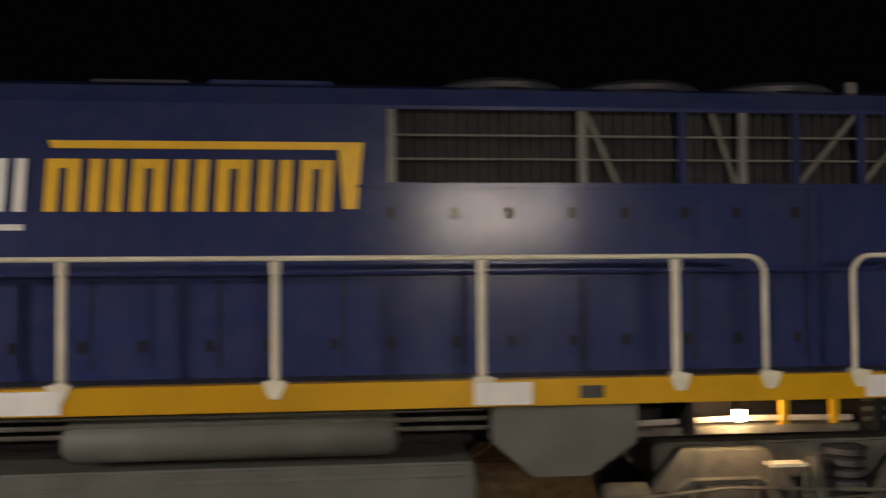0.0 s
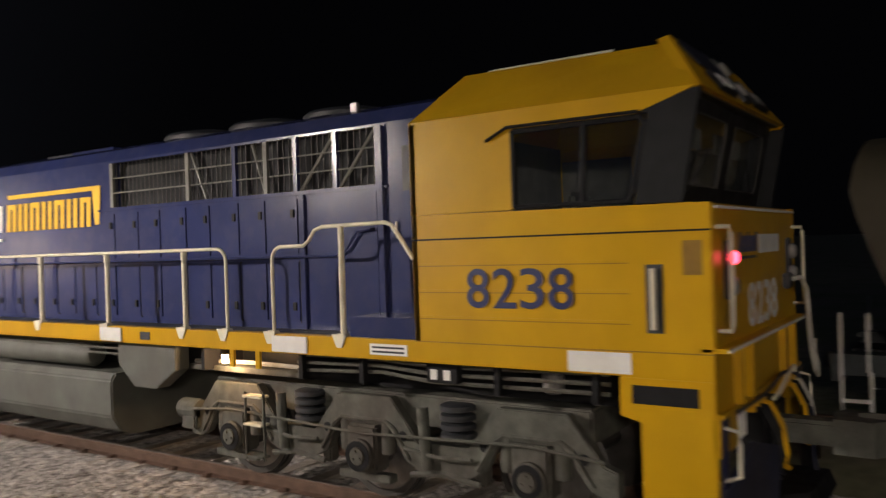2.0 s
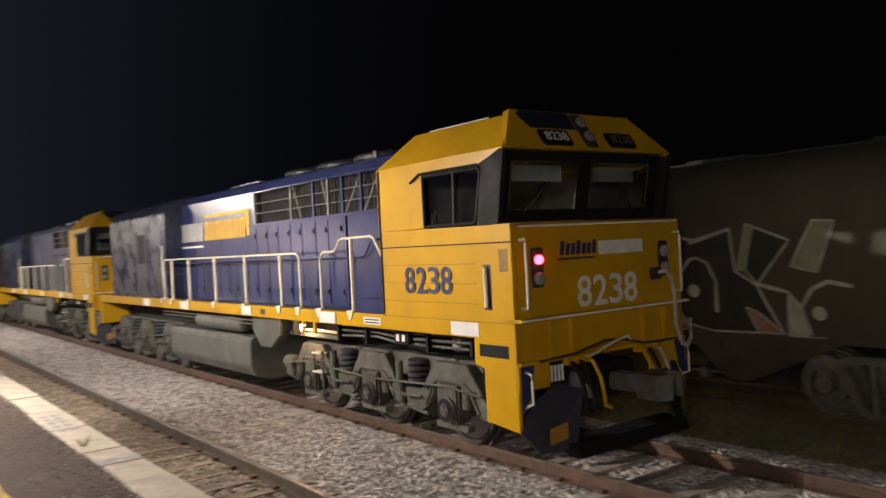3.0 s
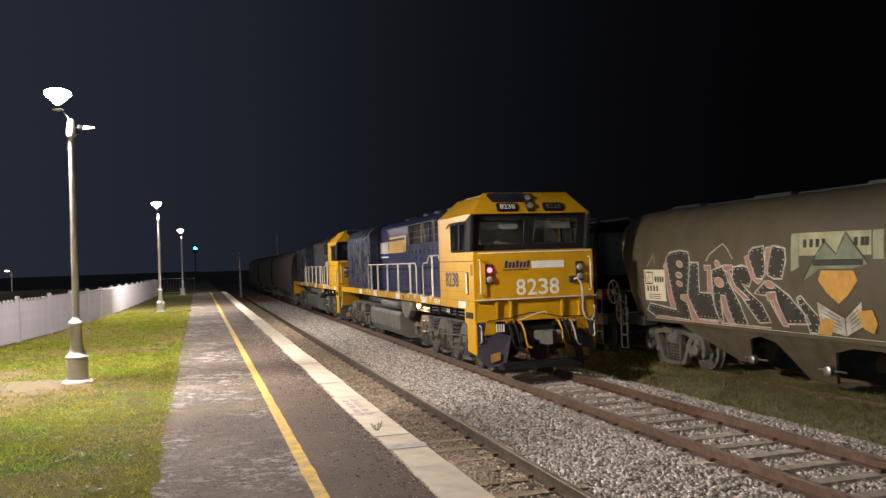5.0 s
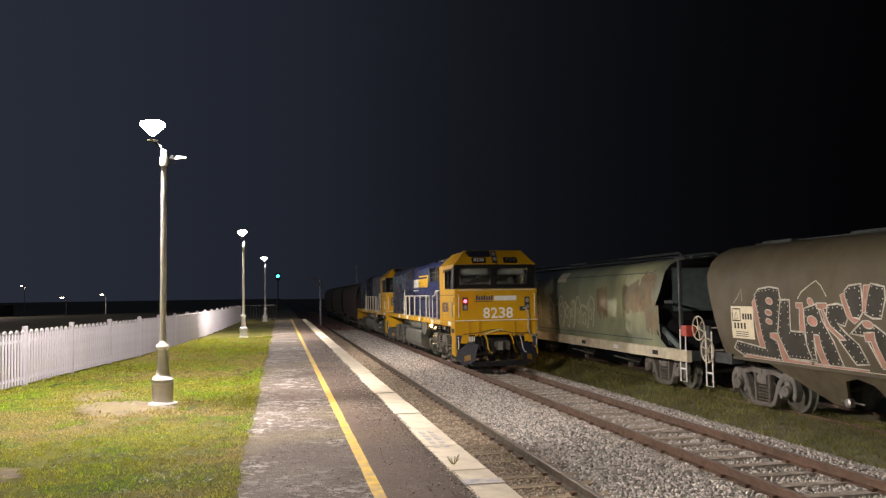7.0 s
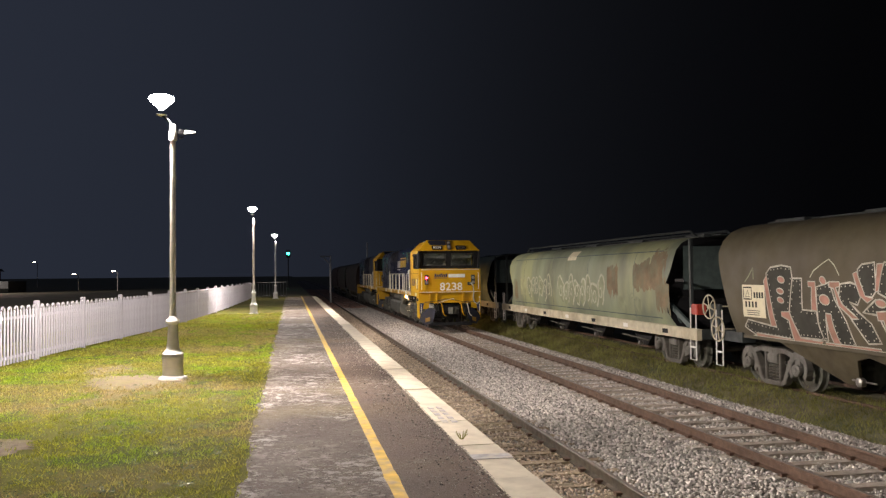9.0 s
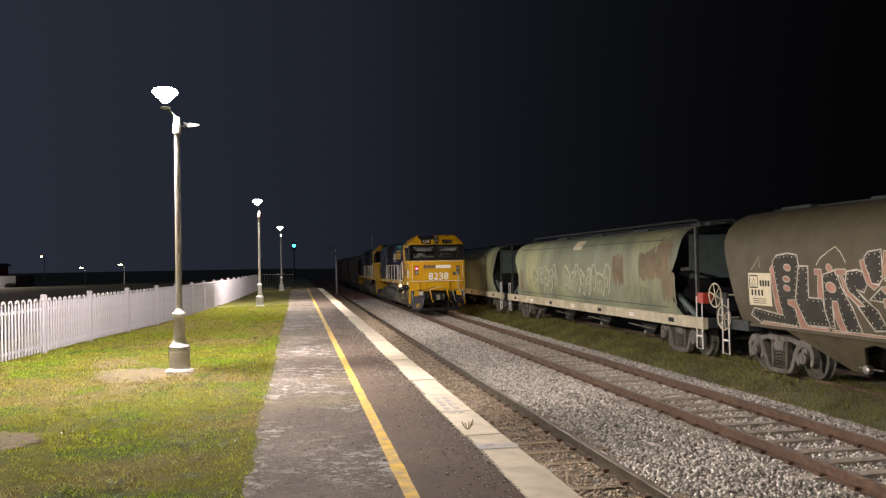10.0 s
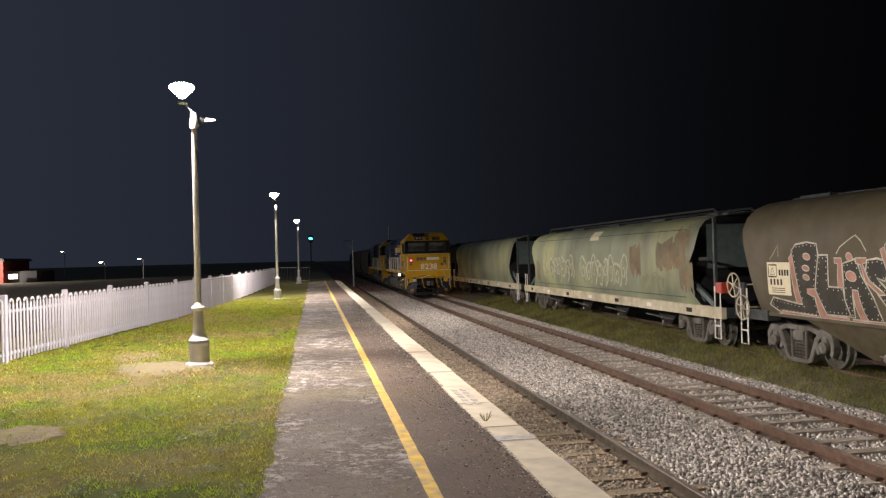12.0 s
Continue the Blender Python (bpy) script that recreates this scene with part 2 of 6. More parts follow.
GRASS = leafy(material("grass_blades", (0.34, 0.35, 0.045), 0.85, vary=0.5, scale=4.5, island=0.45, dirt=(0.42, 0.325, 0.15), dirt_amount=0.85, dirt_scale=0.55, dirt_edge=(0.41, 0.60), stain=(0.25, 0.40, 0.018), stain_amount=0.8, stain_scale=1.1, spec=0.1, ragged=0.6))
CLOVER = leafy(material("clover_leaves", (0.075, 0.115, 0.025), 0.5, vary=0.3, scale=3, island=0.6, spec=0.4))
VERGE = leafy(material("verge_blades", (0.29, 0.29, 0.10), 0.9, vary=0.4, scale=1.0, island=0.4, dirt=(0.17, 0.135, 0.07), dirt_amount=0.8, dirt_scale=0.8, spec=0.1))
BARE = material("bare_earth", (0.185, 0.15, 0.105), 0.95, vary=0.4, scale=12, bump=0.6, dirt=(0.17, 0.16, 0.05), dirt_amount=0.7, dirt_scale=2.5, spec=0.1, ragged=0.65)
FENCE = material("fence_white", (0.37, 0.36, 0.395), 0.5, vary=0.08, per_object=0.05)
POLE = material("galvanised_pole", (0.74, 0.73, 0.71), 0.42, metal=0.0, vary=0.12)
BOWL = glow("lamp_bowl", (1.0, 0.92, 0.80), 30)
FLOOD = glow("floodlight_lens", (1.0, 0.87, 0.77), 950)
WAGON_A = material("olive_wagon_paint", (0.082, 0.068, 0.037), 0.6, vary=0.25, scale=1.4, dirt=(0.06, 0.05, 0.035), dirt_amount=0.6, dirt_scale=0.7, bump=0.05, bscale=6)
WAGON_B = material("green_wagon_paint", (0.225, 0.255, 0.165), 0.55, vary=0.22, scale=1.2, dirt=(0.07, 0.073, 0.06), dirt_amount=0.7, dirt_scale=0.42, dirt_edge=(0.45, 0.66), stain=(0.36, 0.37, 0.19), stain_amount=0.8, stain_scale=0.33, bump=0.05, bscale=6, stretch=(0.6, 1, 0.45), ragged=0.55)
WAGON_R = material("rust_wagon_paint", (0.05, 0.034, 0.03), 0.8, vary=0.3, scale=2)
WDARK = material("wagon_end_dark", (0.035, 0.042, 0.042), 0.6, vary=0.3)
WGREEN = material("wagon_end_green", (0.07, 0.095, 0.09), 0.6, vary=0.25)
SOLEBAR = material("faded_cream_solebar", (0.55, 0.50, 0.36), 0.7, vary=0.2, scale=4, dirt=(0.25, 0.19, 0.11), dirt_amount=0.6)
SIGNCREAM = material("sign_cream", (0.68, 0.62, 0.44), 0.6, vary=0.1)
PINK = material("spray_pink", (0.40, 0.205, 0.155), 0.75, vary=0.3, scale=4, dirt=(0.22, 0.14, 0.09), dirt_amount=0.6, dirt_scale=3)
SPRAYW = material("spray_white", (0.47, 0.45, 0.38), 0.75, vary=0.35, scale=6, dirt=(0.24, 0.22, 0.16), dirt_amount=0.6, dirt_scale=4)
SPRAYK = material("spray_black", (0.036, 0.035, 0.026), 0.75, vary=0.3, scale=3)
SPRAYO = material("spray_orange", (0.50, 0.27, 0.05), 0.7, vary=0.2, scale=6)
SPRAYB = material("spray_washed_yellow", (0.36, 0.36, 0.20), 0.7, vary=0.3, scale=3, dirt=(0.24, 0.26, 0.17), dirt_amount=0.8, dirt_scale=2)
RUST = material("rust_smear", (0.225, 0.165, 0.095), 0.8, vary=0.4, scale=2, dirt=(0.185, 0.20, 0.13), dirt_amount=0.95, dirt_scale=1.6, ragged=0.65)
SPRAYG = material("spray_green", (0.17, 0.20, 0.13), 0.7, vary=0.25, scale=4)
SPRAYW2 = material("spray_faded_white", (0.45, 0.45, 0.33), 0.7, vary=0.35, scale=5)
SPRAYP = material("spray_pale", (0.26, 0.28, 0.17), 0.7, vary=0.25, scale=4)
REDBOX = material("red_enamel", (0.40, 0.05, 0.03), 0.5, vary=0.2)
REDWALL = material("red_wall", (0.35, 0.05, 0.035), 0.7, vary=0.15)
GREENSIG = glow("green_signal", (0.02, 1.0, 0.55), 30)
FARLAMP = glow("far_street_light", (1.0, 0.75, 0.5), 14)
LITWIN = glow("lit_window", (1.0, 0.9, 0.75), 1.6)


# ---- mesh helpers ----
def part(name, bm, mat, parent=None, label=""):
    me = bpy.data.meshes.new(name)
    bmesh.ops.recalc_face_normals(bm, faces=bm.faces)
    bm.to_mesh(me)
    bm.free()
    me.materials.append(mat)
    ob = new(name, me)
    if parent is not None:
        ob.parent = parent
    if label:
        ob["label"] = label
    return ob


def box(x0, x1, y0, y1, z0, z1, bev=0.0, bm=None):
    b = bmesh.new()
    bmesh.ops.create_cube(b, size=1.0, matrix=Matrix.Translation(((x0 + x1) / 2, (y0 + y1) / 2, (z0 + z1) / 2)) @ Matrix.Diagonal((abs(x1 - x0), abs(y1 - y0), abs(z1 - z0), 1)))
    if bev:
        bmesh.ops.bevel(b, geom=b.edges[:], offset=bev, segments=2, affect="EDGES")
    return join(bm, b)


def join(bm, b):
    if bm is None:
        return b
    me = bpy.data.meshes.new("tmp")
    b.to_mesh(me)
    b.free()
    bm.from_mesh(me)
    bpy.data.meshes.remove(me)
    return bm


def prism(pts, axis, a0, a1, bm=None, bev=0.0):
    """A polygon given in the two other axes, drawn out along axis from a0 to a1."""
    b = bmesh.new()

    def at(p, a):
        return {"x": (a, p[0], p[1]), "y": (p[0], a, p[1]), "z": (p[0], p[1], a)}[axis]

    lo = [b.verts.new(at(p, a0)) for p in pts]
    hi = [b.verts.new(at(p, a1)) for p in pts]
    b.faces.new(lo)
    b.faces.new(hi[::-1])
    n = len(pts)
    for i in range(n):
        b.faces.new((lo[i], hi[i], hi[(i + 1) % n], lo[(i + 1) % n]))
    if bev:
        bmesh.ops.recalc_face_normals(b, faces=b.faces)
        bmesh.ops.bevel(b, geom=b.edges[:], offset=bev, segments=2, affect="EDGES")
    return join(bm, b)


def tube(pts, r, seg=8, bm=None, r1=None):
    """A round bar along a polyline."""
    b = bmesh.new() if bm is None else bm
    pts = [Vector(p) for p in pts]
    rings = []
    up = Vector((0.13, 0.21, 0.97)).normalized()
    for i, p in enumerate(pts):
        d = (pts[min(i + 1, len(pts) - 1)] - pts[max(i - 1, 0)]).normalized()
        a = d.cross(up)
        if a.length < 0.2:
            a = d.cross(Vector((1, 0, 0)))
        a.normalize()
        c = d.cross(a)
        rr = r if r1 is None else r + (r1 - r) * i / (len(pts) - 1)
        rings.append([b.verts.new(p + (a * math.cos(k * math.tau / seg) + c * math.sin(k * math.tau / seg)) * rr) for k in range(seg)])
    for q, s in zip(rings, rings[1:]):
        for k in range(seg):
            b.faces.new((q[k], q[(k + 1) % seg], s[(k + 1) % seg], s[k]))
    b.faces.new(rings[0])
    b.faces.new(rings[-1][::-1])
    return b


def arc(c, r, a0, a1, plane="yz", n=6):
    out = []
    for i in range(n + 1):
        a = radians(a0 + (a1 - a0) * i / n)
        u, v = r * math.cos(a), r * math.sin(a)
        out.append({"yz": (c[0], c[1] + u, c[2] + v), "xz": (c[0] + u, c[1], c[2] + v), "xy": (c[0] + u, c[1] + v, c[2])}[plane])
    return out


def lathe(profile, centre, axis="z", seg=20, bm=None):
    """A turned shape: profile is (radius, height) along the axis."""
    b = bmesh.new() if bm is None else bm
    cx, cy, cz = centre
    rings = []
    for r, h in profile:
        ring = []
        for k in range(seg):
            u, v = r * math.cos(k * math.tau / seg), r * math.sin(k * math.tau / seg)
            ring.append(b.verts.new({"z": (cx + u, cy + v, cz + h), "x": (cx + h, cy + u, cz + v), "y": (cx + u, cy + h, cz + v)}[axis]))
        rings.append(ring)
    for q, s in zip(rings, rings[1:]):
        for k in range(seg):
            b.faces.new((q[k], q[(k + 1) % seg], s[(k + 1) % seg], s[k]))
    b.faces.new(rings[0])
    b.faces.new(rings[-1][::-1])
    return b


def smooth(ob, angle=40):
    me = ob.data
    me.polygons.foreach_set("use_smooth", [True] * len(me.polygons))
    me.set_sharp_from_angle(angle=radians(angle))
    return ob


def writing(name, body, size, m, mat, parent=None, label="", bold=0.0, width=None):
    """Letters in the built-in font, as a mesh; m places its centre, x along the line and y up."""
    cu = bpy.data.curves.new(name, "FONT")
    cu.body, cu.size, cu.align_x, cu.align_y, cu.extrude, cu.offset = body, 1.0, "CENTER", "CENTER", 0.002, bold
    tmp = bpy.data.objects.new(name, cu)
    scene.collection.objects.link(tmp)
    dg = bpy.context.evaluated_depsgraph_get()
    me = bpy.data.meshes.new_from_object(tmp.evaluated_get(dg))
    bpy.data.objects.remove(tmp)
    co = np.empty(len(me.vertices) * 3)
    me.vertices.foreach_get("co", co)
    co = co.reshape(-1, 3)
    lo, hi = co.min(0), co.max(0)
    co[:, :2] -= (lo[:2] + hi[:2]) / 2
    co[:, 1] *= size / (hi[1] - lo[1])
    co[:, 0] *= (width / (hi[0] - lo[0])) if width else size / (hi[1] - lo[1])
    me.vertices.foreach_set("co", co.ravel())
    me.materials.clear()
    me.materials.append(mat)
    me.transform(m)
    ob = new(name, me)
    if parent is not None:
        ob.parent = parent
    if label:
        ob["label"] = label
    return ob


def empty(name, m=Matrix()):
    e = new(name)
    e.matrix_world = m
    return e


def stuff_mesh(name, verts, faces, mat):
    me = bpy.data.meshes.new(name)
    me.from_pydata(verts, [], faces)
    me.materials.append(mat)
    return new(name, me)


# ---- the ground, platform and tracks ----
PLAT_END = 60.0
EDGE = 1.95
bm = bmesh.new()
xs = [(-1500, 0.965), (-40, 0.965), (1.55, 0.965), (1.55, -0.36), (9.6, -0.36), (40, -0.36), (1500, -0.36)]
ys = [-400, -40, 0, 20, 60, 200, 1500]
grid = [[bm.verts.new((x, y, z)) for x, z in xs] for y in ys]
for a, b in zip(grid, grid[1:]):
    for i in range(len(xs) - 1):
        bm.faces.new((a[i], a[i + 1], b[i + 1], b[i]))
ground = tagged(part("ground", bm, SOIL), "dark night ground with sparse grass beyond the tracks", "ground", kind="structure")


def patch_sheet(name, x0, x1, y0, y1, z, mat, step, rough_edge=0.0, amp=0.0, label=""):
    """A sheet of ground with a slightly uneven surface."""
    nx, ny = max(2, int((x1 - x0) / step)), max(2, int((y1 - y0) / step))
    v, f = [], []
    for j in range(ny + 1):
        y = y0 + (y1 - y0) * j / ny
        for i in range(nx + 1):
            x = x0 + (x1 - x0) * i / nx
            if i == 0 and rough_edge:
                x += rough_edge * (noise.noise((y * 1.3, 3, x0)) + 0.5 * noise.noise((y * 5, 7, x0)))
            v.append((x, y, z + amp * noise.noise((x * 1.7, y * 1.7, z))))
    for j in range(ny):
        for i in range(nx):
            a = j * (nx + 1) + i
            f.append((a, a + 1, a + nx + 2, a + nx + 1))
    return tagged(stuff_mesh(name, v, f, mat), label, "ground", kind="structure")


patch_sheet("lawn", -14, 1.2, -14, 62, 0.978, TURF, 0.5, amp=0.012, label="short patchy lawn beside the platform path")
patch_sheet("pavement", -0.26, 0.84, -14, PLAT_END, 1.0, ASPHALT, 0.25, rough_edge=0.09, label="worn pale asphalt platform path with ragged grass edge")
patch_sheet("pavement_strip", 0.84, EDGE - 0.34, -14, PLAT_END, 1.004, ASPHALT2, 0.25, label="smoother brown asphalt strip along the platform edge")
platform_wall = tagged(part("platform_wall", box(1.552, EDGE - 0.03, -14, PLAT_END, -0.36, 0.93), BRICKW), "rendered platform face wall below the coping", "wall", kind="structure")
v, f = [], []
n = 300
for i in range(n + 1):
    y = -14 + (PLAT_END + 14) * i / n
    w = 0.050 + 0.010 * noise.noise((y * 3, 1, 0)) + 0.008 * noise.noise((y * 11, 4, 0))
    v += [(0.87 - w, y, 1.010), (0.87 + w, y, 1.010)]
    if i:
        k = 2 * i
        f.append((k - 2, k - 1, k + 1, k))
tagged(stuff_mesh("safety_line", v, f, YLINE), "worn yellow painted safety line on asphalt", "painted line", kind="structure")
for cx, cy, rx, ry in ((-2.2, 12.9, 1.0, 1.1), (-1.0, 27.5, 1.1, 1.3), (-2.75, 8.2, 0.62, 0.62), (-1.3, 31.5, 0.7, 1.8), (-2.9, 14.6, 0.5, 0.9)):
    bmp = bmesh.new()
    ring = [bmp.verts.new((cx + rx * math.cos(a) * (0.75 + 0.45 * noise.noise((math.cos(a) * 2, math.sin(a) * 2, cx)) + 0.22 * noise.noise((math.cos(a) * 7, math.sin(a) * 7, cx))), cy + ry * math.sin(a) * (0.75 + 0.45 * noise.noise((math.sin(a) * 2, math.cos(a) * 2, cy)) + 0.22 * noise.noise((math.sin(a) * 8, math.cos(a) * 8, cy))), 0.9835)) for a in [k * math.tau / 90 for k in range(90)]]
    bmp.faces.new(ring)
    tagged(part("earth_patch", bmp, BARE), "bare trodden earth patch in the lawn", "ground", kind="structure")

# ballast shoulders of the two running lines and the siding
bm = bmesh.new()
prof = [(1.84, -0.19), (4.5, -0.186), (5.2, -0.235), (5.85, -0.18), (6.3, -0.185), (6.5, -0.212), (8.2, -0.212), (8.9, -0.19), (9.6, -0.34)]
ys = [-30, 0, 20, 60, 140, 400]
grid = [[bm.verts.new((x, y, z)) for x, z in prof] for y in ys]
for a, b in zip(grid, grid[1:]):
    for i in range(len(prof) - 1):
        bm.faces.new((a[i], a[i + 1], b[i + 1], b[i]))
tagged(part("ballast_bed", bm, BED), "grey crushed stone track bed", "ballast", kind="structure")
bm = prism([(9.35, -0.37), (9.6, -0.325), (10.1, -0.18), (10.6, -0.085), (11.0, -0.045), (12.2, -0.045), (13.2, -0.37)], "y", -30, 300)
tagged(part("siding_bed", bm, SOIL), "green-brown weedy bank of the siding", "ballast", kind="structure")


def bed_z(x):
    for (xa, za), (xb, zb) in zip(prof, prof[1:]):
        if xa <= x <= xb:
            return za + (zb - za) * (x - xa) / (xb - xa)
    return -0.34


def stones(name, x0, x1, y0, y1, count, size, mat, label, level=None, flat=1.0, crowd=1.35, side=1.0):
    rng = np.random.default_rng(int(x0 * 10) + 5)
    base = np.array([(1, 0, 0), (-1, 0, 0), (0, 1, 0), (0, -1, 0), (0, 0, 1), (0, 0, -1)], float)
    tri = np.array([(0, 2, 4), (2, 1, 4), (1, 3, 4), (3, 0, 4), (2, 0, 5), (1, 2, 5), (3, 1, 5), (0, 3, 5)])
    px, py = x1 - (x1 - x0) * rng.uniform(0, 1, count) ** side, y0 + (y1 - y0) * rng.uniform(0, 1, count) ** crowd
    pz = np.array([bed_z(x) for x in px]) + rng.uniform(-0.015, 0.02, count) if level is None else np.full(count, level)
    s = size * rng.uniform(0.55, 1.25, (count, 1, 1)) * rng.uniform(0.6, 1.2, (count, 6, 1)) * (1 + 0.02 * np.maximum(py - 8, 0))[:, None, None]
    q = rng.normal(size=(count, 4))
    q /= np.linalg.norm(q, axis=1, keepdims=True)
    w, x, y, z = q.T
    rot = np.stack([1 - 2 * (y * y + z * z), 2 * (x * y - z * w), 2 * (x * z + y * w), 2 * (x * y + z * w), 1 - 2 * (x * x + z * z), 2 * (y * z - x * w),
                    2 * (x * z - y * w), 2 * (y * z + x * w), 1 - 2 * (x * x + y * y)], 1).reshape(-1, 3, 3)
    vv = np.einsum("nij,nkj->nki", rot, base[None] * s) * np.array((1, 1, flat)) + np.stack([px, py, pz], 1)[:, None]
    ff = (tri[None] + 6 * np.arange(count)[:, None, None]).reshape(-1, 3)
    me = bpy.data.meshes.new(name)
    me.vertices.add(count * 6)
    me.vertices.foreach_set("co", vv.ravel())
    me.loops.add(len(ff) * 3)
    me.loops.foreach_set("vertex_index", ff.ravel())
    me.polygons.add(len(ff))
    me.polygons.foreach_set("loop_start", np.arange(len(ff)) * 3)
    me.polygons.foreach_set("loop_total", np.full(len(ff), 3))
    me.update()
    me.validate()
    me.materials.append(mat)
    return tagged(new(name, me), label, "ballast", kind="stuff")


stones("ballast_stones", 4.25, 9.62, 1.0, 80, 150000, 0.031, STONE, "loose pale grey crushed stone between the tracks", crowd=1.9)
stones("brown_ballast_stones", 1.86, 4.25, 1.0, 66, 66000, 0.028, STONEB, "brown dusty crushed stone of the platform track", crowd=1.7)
stones("loose_chips", 1.05, 1.62, 2.0, 30, 7000, 0.011, CHIPS, "loose chips and grit drifted against the coping", 1.008, 0.5, 1.6, 4.0)
stones("path_chips", -0.25, 0.80, 2.0, 20, 1500, 0.009, CHIPS, "loose stone chips on the worn path", 1.004, 0.5, 1.6)
# stones added to show the reddish lit patch past the platform by colour
stones("reddish_ballast_stones", 2.0, 6.2, 66, 146, 16000, 0.05, STONE_REDLIT, "crushed stone tinted for the reddish light beyond the platform end")


def track(name, xc, y0, y1, pitch, smat, half, mats, label, sunk=0.0, rmat=RAIL):
    """A track: two rails with foot, web and head, and its sleepers as pieces."""
    t = empty(name)
    tagged(t, label, "railway track", kind="structure")
    h = 0.035
    for s in (-1, 1):
        x = xc + s * 0.7525
        rp = [(-0.065, -0.16), (0.065, -0.16), (0.065, -0.148), (0.012, -0.13), (0.012, -0.045), (h, -0.035), (h, -0.008), (0.028, 0), (-0.028, 0), (-h, -0.008), (-h, -0.035), (-0.012, -0.045), (-0.012, -0.13), (-0.065, -0.148)]
        part("rail", prism([(x + a, b) for a, b in rp], "y", y0, y1), rmat, t, "rusty brown steel rail")
        part("rail_head", box(x - 0.024, x + 0.024, y0, y1, -0.004, 0.003), mats, t, "worn running surface")
        bmc = bmesh.new()
        y = max(y0, -3)
        while y < min(y1, 45):
            for o in (-0.075, 0.075):
                box(x + o - 0.04, x + o + 0.04, y - 0.05, y + 0.05, -0.165, -0.118, bm=bmc)
            y += pitch
        part("rail_clips", bmc, RAIL, t, "rusty rail fastenings")["kind"] = "stuff"
    sl = box(-half, half, -0.115, 0.115, -0.30, -0.163, 0.02)
    me = bpy.data.meshes.new("sleeper")
    bmesh.ops.recalc_face_normals(sl, faces=sl.faces)
    sl.to_mesh(me)
    sl.free()
    me.materials.append(smat)
    y = max(y0, -3)
    k = 0
    while y < min(y1, 110):
        o = new("sleeper", me)
        o.parent = t
        o.location = (xc + 0.03 * math.sin(k * 12.9), y, 0.008 * math.sin(k * 7.7) - sunk)
        o.rotation_euler = (0, 0, 0.012 * math.sin(k * 3.3))
        y += pitch
        k += 1
    return t


track("track_platform", 3.34, -60, 400, 0.62, TIMBER, 1.2, RAILTOP, "platform track on weathered timber sleepers in brown ballast", rmat=RAILDARK)
track("track_main", 7.316, -60, 400, 0.64, SLEEPER, 1.22, RAILTOP, "running line on concrete sleepers with rusty rails")
track("track_siding", 11.6, -60, 300, 0.65, TIMBER, 1.2, RAIL, "rusty siding track half buried in weeds under standing wagons", 0.085)


# ---- locomotive ----
CABW = 1.45


def eave(y):
    return 3.62


GRIME = material("oily_grime", (0.05, 0.045, 0.038), 0.6, vary=0.4, scale=6, bump=0.2)


def wheelset(parent, y):
    bm = lathe([(0.09, -0.90), (0.09, 0.90)], (0, 0, 0), "x", 12)
    for s in (-1, 1):
        lathe([(0.10, s * 0.685), (0.44, s * 0.70), (0.535, s * 0.685), (0.54, s * 0.70), (0.505, s * 0.715), (0.50, s * 0.815), (0.44, s * 0.815), (0.40, s * 0.76), (0.16, s * 0.77), (0.15, s * 0.84), (0.05, s * 0.84)], (0, 0, 0), "x", 32, bm)
    w = part("wheelset", bm, GRIME, parent, "grimy steel wheels on their axle")
    w.location = (0, y, 0.5)
    for s in (-1, 1):
        o = part("wheel_tread", lathe([(0.503, s * 0.72), (0.503, s * 0.80)], (0, 0, 0), "x", 32), STEEL, w, "bright worn tread")
        part("wheel_bolt", box(s * 0.85 - 0.015, s * 0.85 + 0.015, 0.05, 0.12, -0.02, 0.02), STEEL, w)
    return w


